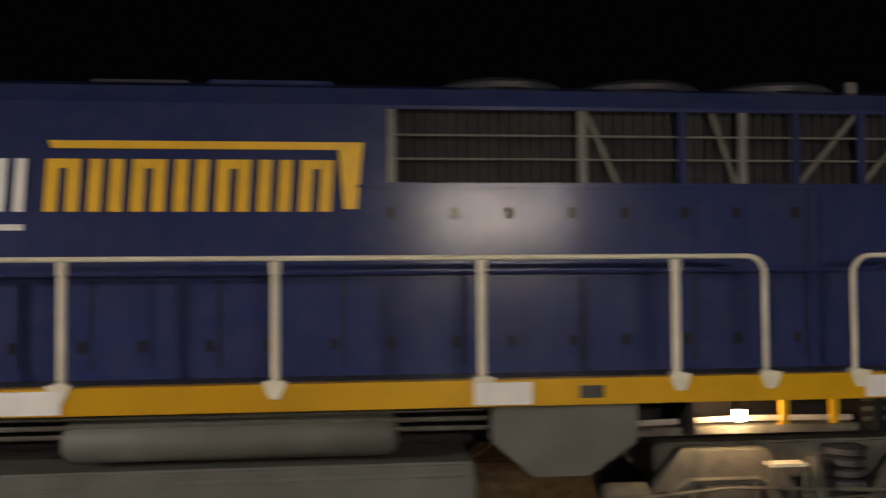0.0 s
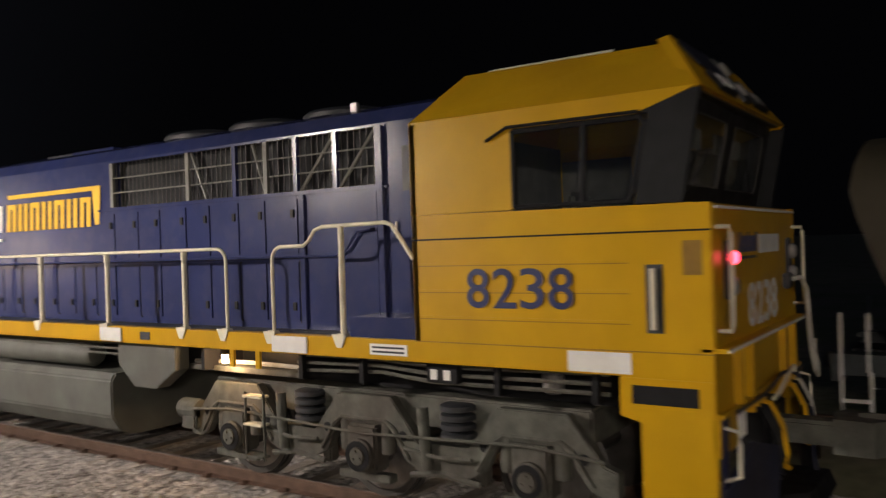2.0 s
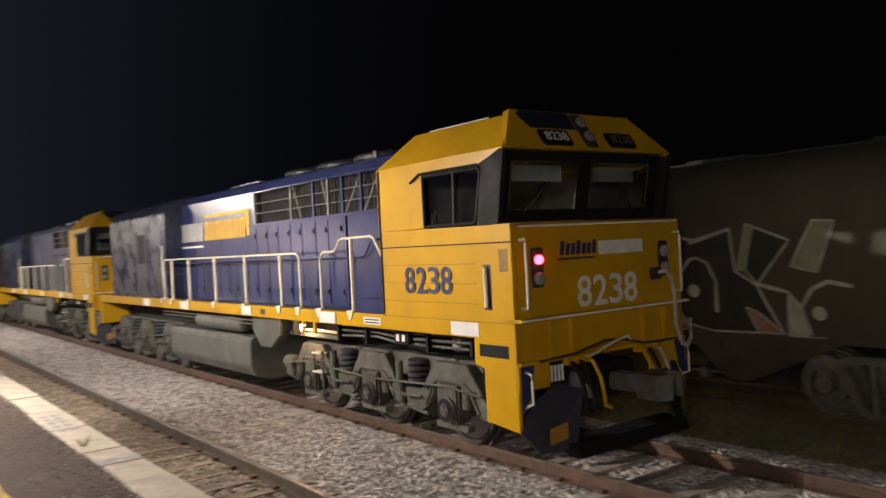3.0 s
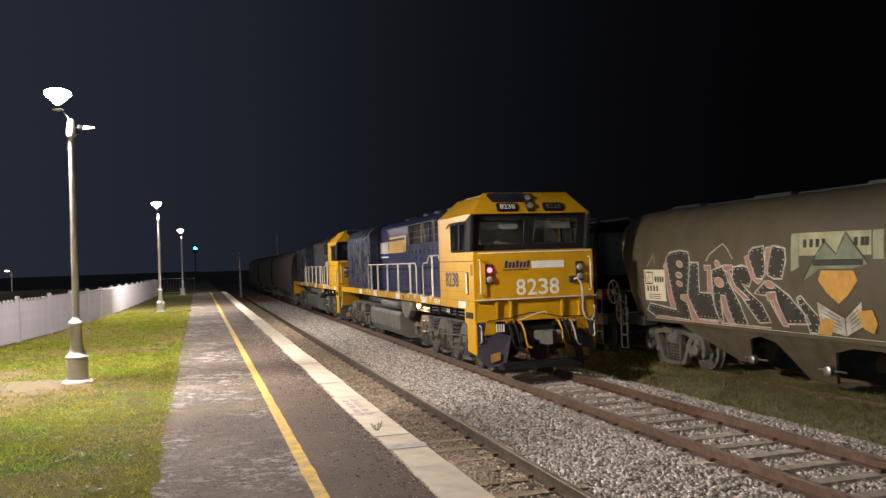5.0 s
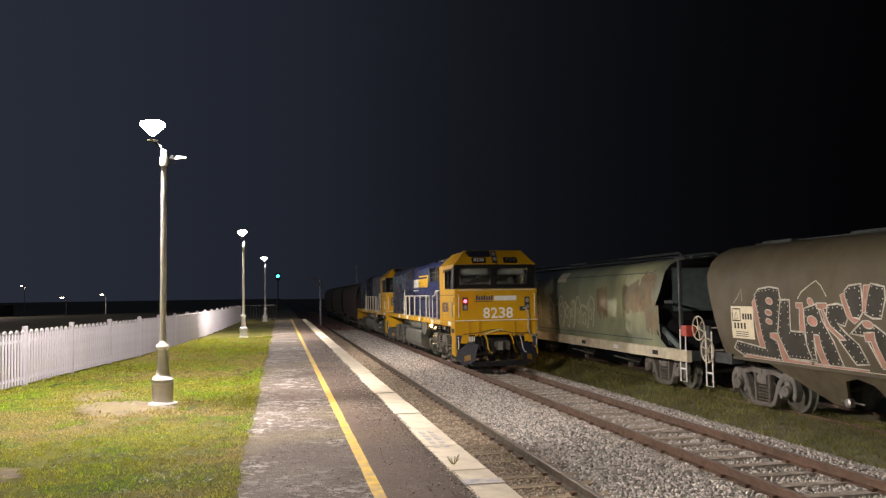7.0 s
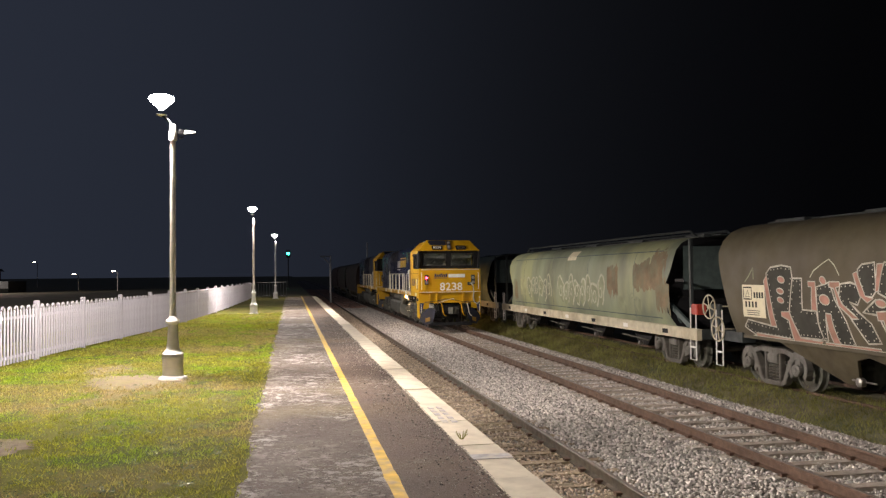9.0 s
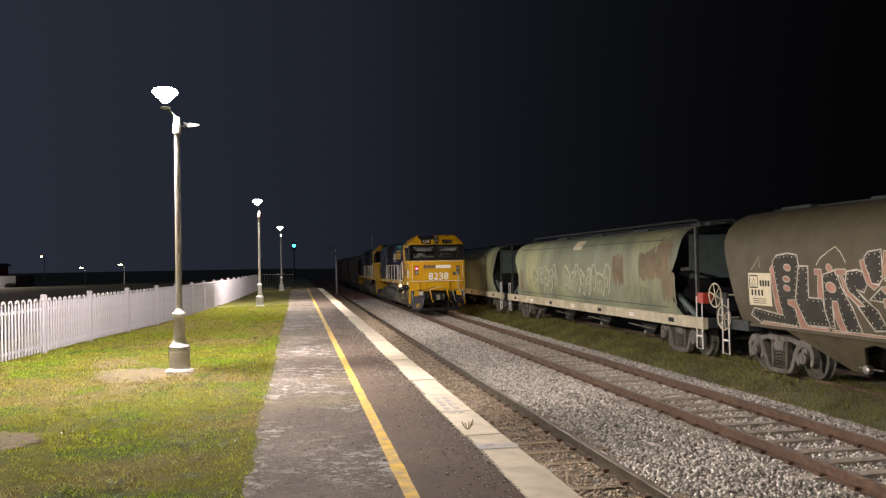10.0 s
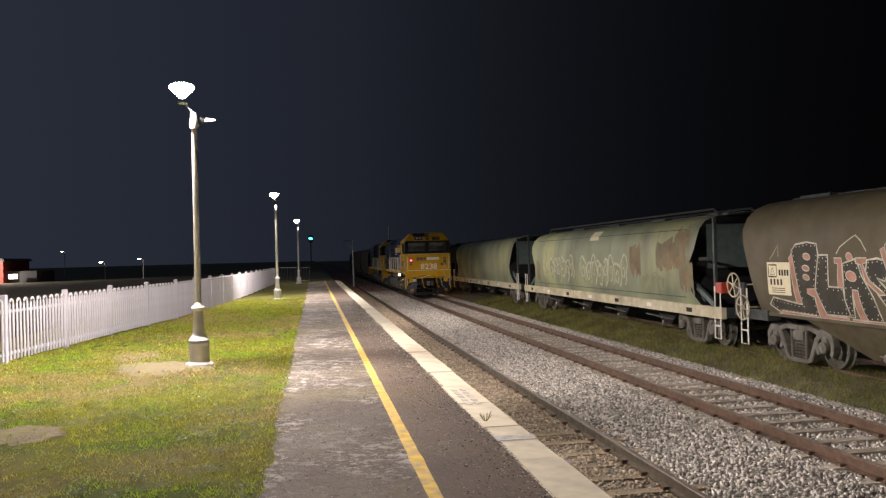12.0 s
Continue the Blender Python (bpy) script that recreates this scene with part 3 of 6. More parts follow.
def bogie(parent, axles):
    a0, a1, a2 = axles
    for s in (-1, 1):
        x0, x1 = s * 0.98, s * 1.10
        lo, hi = min(x0, x1), max(x0, x1)
        pts = [(a0 - 0.78, 0.64)]
        for a in axles:
            pts += [(a - 0.66, 0.68), (a - 0.34, 1.08), (a + 0.34, 1.08), (a + 0.66, 0.68)]
        pts += [(a2 + 0.78, 0.64), (a2 + 0.78, 0.44)]
        for i in (2, 1, 0):
            a = axles[i]
            pts += [(a + 0.62, 0.42), (a + 0.50, 0.48), (a + 0.34, 0.74), (a + 0.26, 0.80), (a - 0.26, 0.80), (a - 0.34, 0.74), (a - 0.50, 0.48), (a - 0.62, 0.42)]
            if i:
                m = (a + axles[i - 1]) / 2
                pts += [(m + 0.18, 0.37), (m - 0.18, 0.37)]
        pts += [(a0 - 0.78, 0.44)]
        part("bogie_sideframe", prism(pts, "x", lo, hi, bev=0.012), BOGIE, parent, "grimy cast steel bogie side frame")
        for a in axles:
            bm = box(min(s * 0.93, s * 1.16), max(s * 0.93, s * 1.16), a - 0.19, a + 0.19, 0.33, 0.80, 0.03)
            lathe([(0.165, s * 1.16), (0.165, s * 1.20), (0.14, s * 1.215), (0.09, s * 1.215), (0.085, s * 1.235), (0.03, s * 1.235)], (0, a, 0.5), "x", 18, bm)
            for d in (-0.26, 0.26):
                tube([(s * 1.04, a + d, 0.52), (s * 1.04, a + d, 0.84)], 0.075, 10, bm)
            box(min(s * 1.0, s * 1.12), max(s * 1.0, s * 1.12), a - 0.33, a + 0.33, 0.24, 0.32, 0.01, bm)
            ax = smooth(part("axlebox", bm, BOGIE, parent))
            # thin black ring puts the shade of the cap's groove into colour
            part("axlebox_ring", lathe([(0.15, s * 1.2165), (0.15, s * 1.222), (0.105, s * 1.222), (0.105, s * 1.2165)], (0, a, 0.5), "x", 18), BLACK, ax, "black ring for the shaded groove round the axle cap")
            for k in range(3):
                q = k * math.tau / 3 + a
                part("axle_bolt", lathe([(0.014, s * 1.23), (0.014, s * 1.25), (0.004, s * 1.252)], (0, a + 0.05 * math.cos(q), 0.5 + 0.05 * math.sin(q)), "x", 8), BOGIE, ax)
            for d in (-0.48, 0.48):
                part("frame_hole", lathe([(0.05, s * 1.101), (0.05, s * 1.104), (0.002, s * 1.104)], (0, a + d, 0.72), "x", 12), BLACK, parent, "dark drilled hole")
            part("frame_ledge", tube([(s * 1.11, a - 0.56, 0.50), (s * 1.11, a - 0.38, 0.78), (s * 1.11, a - 0.28, 0.845), (s * 1.11, a + 0.28, 0.845), (s * 1.11, a + 0.38, 0.78), (s * 1.11, a + 0.56, 0.50)], 0.022, 6), BOGIE, parent)
        for a, b in zip(axles, axles[1:]):
            m = (a + b) / 2
            bm = bmesh.new()
            for k in range(4):
                lathe([(0.13, 0), (0.17, 0.015), (0.17, 0.06), (0.13, 0.075)], (s * 1.0, m - 0.12, 0.74 + 0.085 * k), "z", 14, bm)
            smooth(part("rubber_spring", bm, DARKGREY, parent))
            bm = tube([(s * 1.14, m + 0.14, 0.45), (s * 1.14, m + 0.17, 0.72), (s * 1.12, m + 0.2, 1.02)], 0.055, 10)
            tube([(s * 1.16, m - 0.35, 0.60), (s * 1.17, m, 0.58), (s * 1.16, m + 0.4, 0.63)], 0.022, 6, bm)
            tube([(s * 1.08, a + 0.55, 0.36), (s * 1.1, m, 0.42), (s * 1.08, b - 0.55, 0.36)], 0.03, 6, bm)
            smooth(part("brake_rigging", bm, BOGIE, parent))
            bm = box(min(s * 0.86, s * 1.0), max(s * 0.86, s * 1.0), a + 0.54, a + 0.66, 0.32, 0.66, 0.02)
            part("brake_block", bm, BOGIE, parent)
        bm = tube([(s * 1.18, a0 - 0.7, 0.74), (s * 1.19, a0, 0.80), (s * 1.18, a1, 0.72), (s * 1.19, a2, 0.80), (s * 1.18, a2 + 0.7, 0.74)], 0.016, 6)
        part("brake_pipe", bm, BOGIE, parent)
        bm = box(min(s * 0.98, s * 1.18), max(s * 0.98, s * 1.18), a2 + 0.62, a2 + 0.86, 0.5, 0.76, 0.02)
        part("brake_cylinder", lathe([(0.11, -0.16), (0.12, -0.14), (0.12, 0.14), (0.11, 0.16)], (s * 1.08, a2 + 0.78, 0.72), "y", 14, bm), BOGIE, parent)
    part("bogie_bolster", box(-0.95, 0.95, a0 - 0.5, a2 + 0.5, 0.80, 1.1, 0.02), BOGIE, parent)


def locomotive(name, label, hood_mat, lead, number, full=True):
    L = empty(name)
    tagged(L, label, "locomotive")
    LEN = 17.9
    # underframe and sill
    part("underframe", box(-0.72, 0.72, 0.7, LEN - 0.4, 1.10, 1.60, 0.02), BLACK, L, "black underframe under the walkway")
    for s in (-1, 1):
        part("sill", box(min(s * 1.30, s * 1.435), max(s * 1.30, s * 1.435), 2.62, LEN - 0.6, 1.50, 1.69, 0.006), YELLOW, L, "yellow side sill")
        for y0, w in ((6.95, 0.42), (3.94, 0.48), (0.62, 0.52), (10.2, 0.45), (12.8, 0.4)):
            part("reflector_patch", box(min(s * 1.436, s * 1.458), max(s * 1.436, s * 1.458), y0, y0 + w, 1.515, 1.675, 0.003), WHITE, L, "scuffed white reflector patch on the sill")
        part("notice_plate", box(min(s * 1.436, s * 1.446), max(s * 1.436, s * 1.446), 2.72, 3.15, 1.545, 1.645), WHITE, L, "white notice plate with small lines of text")
        for k in range(2):
            part("notice_line", box(min(s * 1.4465, s * 1.448), max(s * 1.4465, s * 1.448), 2.75, 3.12, 1.565 + 0.04 * k, 1.583 + 0.04 * k), DARKGREY, L)
        part("lifting_hole", box(min(s * 1.436, s * 1.441), max(s * 1.436, s * 1.441), 6.42, 6.6, 1.55, 1.64), DARKGREY, L)
    part("walkway", box(-1.30, 1.30, 2.62, LEN - 0.6, 1.60, 1.672), DARKGREY, L, "dark grey walkway plate")
    # hood
    H, y0, y1 = 0.86, 2.62, LEN - 1.3
    hp = [(-H, 1.672), (H, 1.672), (H, 3.78), (H - 0.10, 3.93), (H - 0.30, 4.0), (-H + 0.30, 4.0), (-H + 0.10, 3.93), (-H, 3.78)]
    gy0, gy1, gz0, gz1 = 3.46, 7.96, 3.17, 3.75
    # hood body in pieces, so that the radiator openings go in
    lowp = [(-H, 1.672), (H, 1.672), (H, gz0), (-H, gz0)]
    part("hood", prism(lowp, "y", y0, y1), hood_mat, L, "painted engine hood with access doors")
    topp = [(-H, gz1), (H, gz1)] + hp[2:]
    part("hood_top", prism(topp, "y", y0, y1), hood_mat, L, "rounded hood roof")
    part("hood_front", box(-H, H, y0, gy0, gz0, gz1), hood_mat, L)
    part("hood_rear", box(-H, H, gy1, y1, gz0, gz1), hood_mat, L)
    part("radiator_core", box(-H + 0.16, H - 0.16, gy0, gy1, gz0, gz1), GRILLE, L, "dark radiator core behind the grille")
    for s in (-1, 1):
        x = s * (H - 0.02)
        for yb in (3.46, 4.03, 4.60, 5.06, 5.57, 6.40, 7.93):
            part("grille_post", box(min(x - 0.02, x + 0.02), max(x - 0.02, x + 0.02), yb - 0.03, yb + 0.03, gz0, gz1), GRILLEBAR if yb in (5.06, 6.40, 7.93) else hood_mat, L)
        for zb in (3.36, 3.55):
            part("grille_bar", tube([(x, gy0, zb), (x, gy1, zb)], 0.009, 6), GRILLEBAR, L)
        for ya, yb in ((3.50, 4.0), (4.05, 4.56)):
            part("grille_brace", tube([(x - s * 0.03, yb, gz0), (x - s * 0.03, ya, gz1)], 0.022, 6), GRILLEBAR, L)
        part("grille_brace", tube([(x - s * 0.03, 5.1, gz0), (x - s * 0.03, 5.3, gz1)], 0.02, 6), GRILLEBAR, L)
        part("grille_brace", tube([(x - s * 0.03, 6.1, gz0), (x - s * 0.03, 6.36, gz1)], 0.02, 6), GRILLEBAR, L)
        bm = bmesh.new()
        y = gy0 + 0.08
        while y < gy1:
            box(x - s * 0.03 - 0.004, x - s * 0.03 + 0.004, y - 0.004, y + 0.004, gz0, gz1, bm=bm)
            y += 0.085
        part("grille_wires", bm, GRILLEWIRE, L, "fine upright grille wires")["kind"] = "stuff"
        xo = s * H
        part("drip_rail", box(min(xo, xo + s * 0.03), max(xo, xo + s * 0.03), y0 + 0.7, 8.2, 3.125, 3.15), hood_mat, L)
        part("hood_seam", box(min(xo, xo + s * 0.015), max(xo, xo + s * 0.015), 3.5, y1, 2.44, 2.455), BLACK, L)
        # access doors with latches
        yd = 4.56
        widths = [0.50, 0.43, 0.50, 0.43, 0.5, 0.44, 0.5, 0.44, 0.5, 0.44, 0.5, 0.44, 0.5, 0.44, 0.5, 0.44, 0.5, 0.44, 0.5, 0.44, 0.5, 0.44]
        for k, w in enumerate(widths):
            if yd + w > y1 - 0.3:
                break
            rows_z = [(1.76, 2.40, 1.92)] + ([(2.50, 3.09, 2.93)] if yd < 8.0 else [])
            for za, zb, zl in rows_z:
                d = part("access_door", box(min(xo, xo + s * 0.016), max(xo, xo + s * 0.016), yd + 0.010, yd + w - 0.010, za, zb, 0.005), hood_mat, L)
                part("latch", box(min(xo + s * 0.014, xo + s * 0.034), max(xo + s * 0.014, xo + s * 0.034), yd + 0.05, yd + 0.105, zl - 0.045, zl + 0.045, 0.006), BLACK, d, "black door latch")
            if k % 2 == 0:
                part("door_gap", box(min(xo, xo + s * 0.006), max(xo, xo + s * 0.006), yd - 0.012, yd + 0.012, 1.74, 2.42), BLACK, L)
            yd += w
        part("hood_pillar", box(min(xo, xo + s * 0.04), max(xo, xo + s * 0.04), 4.45, 4.53, 1.68, 3.12, 0.008), hood_mat, L)
        part("hood_panel", box(min(xo, xo + s * 0.02), max(xo, xo + s * 0.02), 3.46, 4.42, 1.70, 3.10, 0.006), hood_mat, L)
        part("hood_pillar", box(min(xo, xo + s * 0.05), max(xo, xo + s * 0.05), 3.36, 3.44, 1.68, 3.75, 0.008), hood_mat, L)
        # door behind the cab
        door = part("hood_door", box(min(xo, xo + s * 0.03), max(xo, xo + s * 0.03), 2.72, 3.28, 1.92, 3.72, 0.01), hood_mat, L)
        part("door_window", box(min(xo + s * 0.03, xo + s * 0.036), max(xo + s * 0.03, xo + s * 0.036), 2.82, 3.12, 3.08, 3.52, 0.002), DARKGREY, door)
        part("door_handle", tube([(xo + s * 0.05, 3.2, 2.62), (xo + s * 0.05, 3.2, 2.78)], 0.012, 6), STEEL, door)
        part("step_box", box(min(s * 0.87, s * 1.38), max(s * 0.87, s * 1.38), 2.64, 3.45, 1.675, 1.88, 0.01), hood_mat, L, "painted step box beside the cab door")
        # hood grab rail
        hx = xo + s * 0.06
        part("hood_handrail", tube([(xo, 3.5, 2.72), (hx, 3.52, 2.72), (hx, 3.7, 2.70)] + [(hx, 3.85, 2.52), (hx, 4.0, 2.46), (hx, 5.9, 2.46), (hx, y1 - 0.4, 2.46)], 0.014, 6), DBLUE, L)
        # walkway handrails
        rx = s * 1.375
        posts = [5.85, 7.30, 8.77, 10.22, 11.30]
        path = [(rx, 5.16, 1.72), (rx, 5.16, 2.40)] + arc((rx, 5.30, 2.43), 0.14, 180, 90) + [(rx, 11.71, 2.57)] + arc((rx, 11.71, 2.43), 0.14, 90, 0) + [(rx, 11.85, 1.72)]
        part("handrail", smooth_tube(path, 0.019), CREAM, L, "cream painted walkway handrail")
        for yp in posts:
            bm = tube([(rx, yp, 1.70), (rx, yp, 2.55)], 0.029, 10)
            tube([(rx, yp, 2.46), (rx, yp, 2.55)], 0.036, 10, bm)
            part("handrail_post", bm, CREAM, L)
        path = [(rx, 4.46, 1.72), (rx, 4.46, 2.40)] + arc((rx, 4.32, 2.43), 0.14, 0, 90) + [(rx, 4.02, 2.57), (rx, 3.94, 2.62), (rx, 3.86, 2.72), (rx, 3.76, 2.75), (rx, 2.98, 2.76), (rx, 2.90, 2.73), (rx, 2.80, 2.60), (rx, 2.68, 2.43), (rx, 2.60, 2.40)]
        part("handrail", smooth_tube(path, 0.019), CREAM, L, "cream stepped handrail beside the cab")
        part("handrail_post", tube([(rx, 3.52, 1.70), (rx, 3.52, 2.75)], 0.03, 10), CREAM, L)
        for yp in posts + [5.16, 4.46, 3.52, 11.85]:
            fp = [(yp - 0.085, 1.715), (yp + 0.085, 1.715), (yp + 0.06, 1.65), (yp + 0.03, 1.59), (yp - 0.03, 1.59), (yp - 0.06, 1.65)]
            part("post_foot", prism(fp, "x", min(s * 1.437, s * 1.452), max(s * 1.437, s * 1.452)), CREAM, L)
            part("post_socket", box(min(s * 1.34, s * 1.44), max(s * 1.34, s * 1.44), yp - 0.05, yp + 0.05, 1.68, 1.72, 0.01), CREAM, L)
    # roof fans
    for yf in (4.45, 5.7, 6.95):
        bm = lathe([(0.60, 0), (0.60, 0.05), (0.55, 0.09), (0.35, 0.13), (0.08, 0.145), (0.05, 0.18), (0.01, 0.18)], (0, yf, 4.0), "z", 28)
        smooth(part("radiator_fan", bm, DARKGREY, L, "grey domed radiator fan cover"))
    part("exhaust_stack", box(-0.3, 0.3, 9.6, 10.4, 4.0, 4.09, 0.02), DARKGREY, L)
    part("roof_hatch", box(-0.5, 0.5, 8.4, 9.4, 4.0, 4.05, 0.015), hood_mat, L)
    part("lifting_lug", box(-0.62, -0.56, 3.9, 4.0, 3.98, 4.08, 0.01), STEEL, L)
    # cab lower body
    W = CABW
    for s in (-1, 1):
        xi, xo = s * (W - 0.06), s * W
        lo, hi = min(xi, xo), max(xi, xo)
        part("cab_side", prism([(0.0, 1.50), (2.62, 1.50), (2.62, 2.80), (0.0, 2.78)], "x", lo, hi, bev=0.008), YELLOW, L, "yellow ribbed cab side")
        part("cab_side_upper", prism([(1.60, 2.80), (2.62, 2.80), (2.62, 3.62), (0.07, 3.62), (0.52, 3.46), (1.60, 3.46)], "x", lo, hi), YELLOW, L)
        # chamfered roof slope with hipped back
        bm = bmesh.new()
        q = [(xo, 2.62, 3.62), (xo, 0.07, 3.62), (s * 0.98, 0.38, 4.06), (s * 1.02, 2.28, 4.06)]
        q2 = [(x - s * 0.05, y, z - 0.05) for x, y, z in q]
        a, b = [bm.verts.new(p) for p in q], [bm.verts.new(p) for p in q2]
        bm.faces.new(a)
        bm.faces.new(b[::-1])
        for i in range(4):
            bm.faces.new((a[i], b[i], b[(i + 1) % 4], a[(i + 1) % 4]))
        part("roof_slope", bm, YELLOW, L)
        for zr in (2.37, 2.14, 1.91):
            part("side_rib", box(min(xo, xo + s * 0.011), max(xo, xo + s * 0.011), 0.62, 2.56, zr - 0.014, zr + 0.014, 0.006), YELLOW, L)
            # dark strip below each rib paints its shade on the flat side
            part("rib_groove", box(min(xo, xo + s * 0.003), max(xo, xo + s * 0.003), 0.62, 2.56, zr - 0.022, zr - 0.0145), SHADED_YELLOW, L)
        part("body_joint", box(min(xo, xo + s * 0.003), max(xo, xo + s * 0.003), 0.0, 2.62, 2.575, 2.59), BLACK, L)
        part("sill_joint", box(min(xo, xo + s * 0.003), max(xo, xo + s * 0.003), 0.0, 2.62, 1.685, 1.695), SHADED_YELLOW, L)
        # recesses are flat plates whose darker colour stands in for the shade inside
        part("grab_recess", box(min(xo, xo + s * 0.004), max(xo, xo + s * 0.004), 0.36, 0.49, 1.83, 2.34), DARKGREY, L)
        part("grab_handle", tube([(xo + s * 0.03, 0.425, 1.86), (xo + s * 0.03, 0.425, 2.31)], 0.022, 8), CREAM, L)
        part("marker_recess", box(min(xo, xo + s * 0.004), max(xo, xo + s * 0.004), 0.07, 0.21, 2.26, 2.51), SHADED_YELLOW, L, "flat plate in shaded yellow for the square marker light recess")
        if full:
            digits("cab_number_digit", number, 0.33, 1.02, Matrix.Translation((xo + s * 0.0135, 1.56, 2.16)) @ (pose(0, 0, 0, 90, 0, -90) if s < 0 else pose(0, 0, 0, 90, 0, 90)), DBLUE, L, "dark blue painted road number digit", 0.008)
        # side window
        wx = s * (W - 0.03)
        fr = part("side_window", prism([(0.42, 2.80), (1.60, 2.80), (1.60, 3.46), (0.30, 3.46)], "x", min(wx, wx - s * 0.02), max(wx, wx - s * 0.02)), GLASS, L, "dark cab side window")
        fr.visible_shadow = False
        for ya, yb, za, zb in ((0.55, 2.48, 1.73, 2.77), (1.64, 2.48, 2.775, 3.45)):
            part("inner_lining", box(min(wx - s * 0.055, wx - s * 0.045), max(wx - s * 0.055, wx - s * 0.045), ya, yb, za, zb), INSIDE, L, "grey cab wall lining")
        ox = s * (W - 0.012)
        bmw = bmesh.new()
        for (ya, za), (yb, zb), r in (((0.62, 2.82), (1.58, 2.82), 0.02), ((1.58, 2.82), (1.58, 3.44), 0.025), ((1.58, 3.44), (0.50, 3.44), 0.025), ((0.50, 3.44), (0.47, 3.38), 0.025), ((0.47, 3.38), (0.58, 2.87), 0.025), ((0.58, 2.87), (0.62, 2.82), 0.022), ((0.98, 2.82), (0.95, 3.44), 0.03)):
            tube([(ox, ya, za), (ox, yb, zb)], r, 6, bmw)
        part("window_frame", bmw, BLACK, fr, "black rubber window frame")
        part("window_pillar", prism([(0.20, 2.79), (0.56, 2.79), (0.44, 3.46), (0.52, 3.47), (0.10, 3.60), (0.05, 3.60)], "x", lo - 0.001, hi + 0.001), CHARCOAL, L, "dark grey pillar between the windows")
        part("drip_strip", tube([(xo + s * 0.01, 0.5, 3.475), (xo + s * 0.02, 1.62, 3.475), (xo + s * 0.02, 1.82, 3.38)], 0.014, 6), BLACK, L)
    part("cab_back", box(-W, W, 2.56, 2.615, 1.69, 3.60), YELLOW, L)
    part("cab_floor", box(-W + 0.07, W - 0.07, 0.1, 2.55, 1.55, 1.72), INSIDE, L)
    part("cab_lining", box(-W + 0.08, W - 0.08, 2.50, 2.555, 1.72, 3.6), INSIDE, L)
    bm = box(-1.1, -0.2, 0.65, 1.0, 1.72, 2.72, 0.04)
    part("driver_desk", bm, INSIDE, L)
    for xs_ in (-0.75, 0.75):
        bm = box(xs_ - 0.25, xs_ + 0.25, 1.5, 2.0, 2.1, 2.25, 0.04)
        box(xs_ - 0.25, xs_ + 0.25, 1.95, 2.08, 2.2, 3.05, 0.05, bm)
        part("cab_seat", bm, INSIDE, L)
    # roof plate and front visor
    part("cab_roof", prism([(-1.0, 4.0), (-0.98, 4.06), (0.98, 4.06), (1.0, 4.0)], "y", 0.66, 2.3), YELLOW, L, "flat yellow cab roof")
    bm = bmesh.new()
    q = [(-W, 2.62, 3.62), (W, 2.62, 3.62), (1.02, 2.28, 4.06), (-1.02, 2.28, 4.06)]
    q2 = [(x, y - 0.06, z - 0.03) for x, y, z in q]
    a, b = [bm.verts.new(p) for p in q], [bm.verts.new(p) for p in q2]
    bm.faces.new(a)
    bm.faces.new(b[::-1])
    for i in range(4):
        bm.faces.new((a[i], b[i], b[(i + 1) % 4], a[(i + 1) % 4]))
    part("roof_hip", bm, YELLOW, L)
    bm = bmesh.new()
    q = [(-W + 0.03, 0.05, 3.62), (W - 0.03, 0.05, 3.62), (1.02, 0.40, 4.11), (-1.02, 0.40, 4.11)]
    q2 = [(x, y + 0.10, z - 0.02) for x, y, z in q]
    a, b = [bm.verts.new(p) for p in q], [bm.verts.new(p) for p in q2]
    bm.faces.new(a)
    bm.faces.new(b[::-1])
    for i in range(4):
        bm.faces.new((a[i], b[i], b[(i + 1) % 4], a[(i + 1) % 4]))
    visor = part("front_visor", bm, YELLOW, L, "yellow sloped visor with number boxes")
    part("visor_underside", box(-W + 0.06, W - 0.06, 0.10, 0.40, 3.60, 3.63), DARKGREY, L)
    tilt = math.degrees(math.atan2(0.49, 0.35))
    vm = Matrix.Translation((0, 0.213, 3.862)) @ pose(0, 0, 0, tilt, 0, 0)
    for xs_ in (-0.56, 0.56):
        bm = box(-0.25, 0.25, -0.125, 0.125, -0.02, 0.035, 0.03)
        bm.transform(vm @ Matrix.Translation((xs_, -0.13, 0)))
        nb = part("number_box", bm, BLACK, visor, "black rounded number box")
        if full:
            writing("box_number", number, 0.13, vm @ Matrix.Translation((xs_, -0.13, 0.037)), WHITE if xs_ < 0 else STEEL, nb, "", 0.01, 0.36)
    bm = box(-0.10, 0.10, -0.26, 0.27, -0.01, 0.03, 0.02)
    bm.transform(vm)
    dark = prism([(-0.86, 0.02), (-0.12, 0.02), (-0.12, 0.285), (-0.90, 0.285), (-0.98, 0.22)], "z", 0.003, 0.012)
    dark.transform(vm)
    part("visor_flash", dark, PLOUGH, visor, "dark blue painted upper corner of the visor")
    hl = part("headlight", bm, DARKGREY, visor, "twin headlight housing")
    for d in (-0.11, 0.12):
        bm = lathe([(0.075, 0), (0.075, 0.03), (0.05, 0.035), (0.01, 0.035)], (0, d, 0.03), "z", 16)
        bm.transform(vm)
        part("headlight_lens", bm, LENS, hl)
    # dark blue flashes and horn recess on the roof front
    for s in (-1, 1):
        part("roof_flash", prism([(s * 0.40, 0.68), (s * 0.95, 0.68), (s * 0.84, 1.15)], "z", 4.062, 4.068), DBLUE, L, "dark blue roof flash")
    bm = bmesh.new()
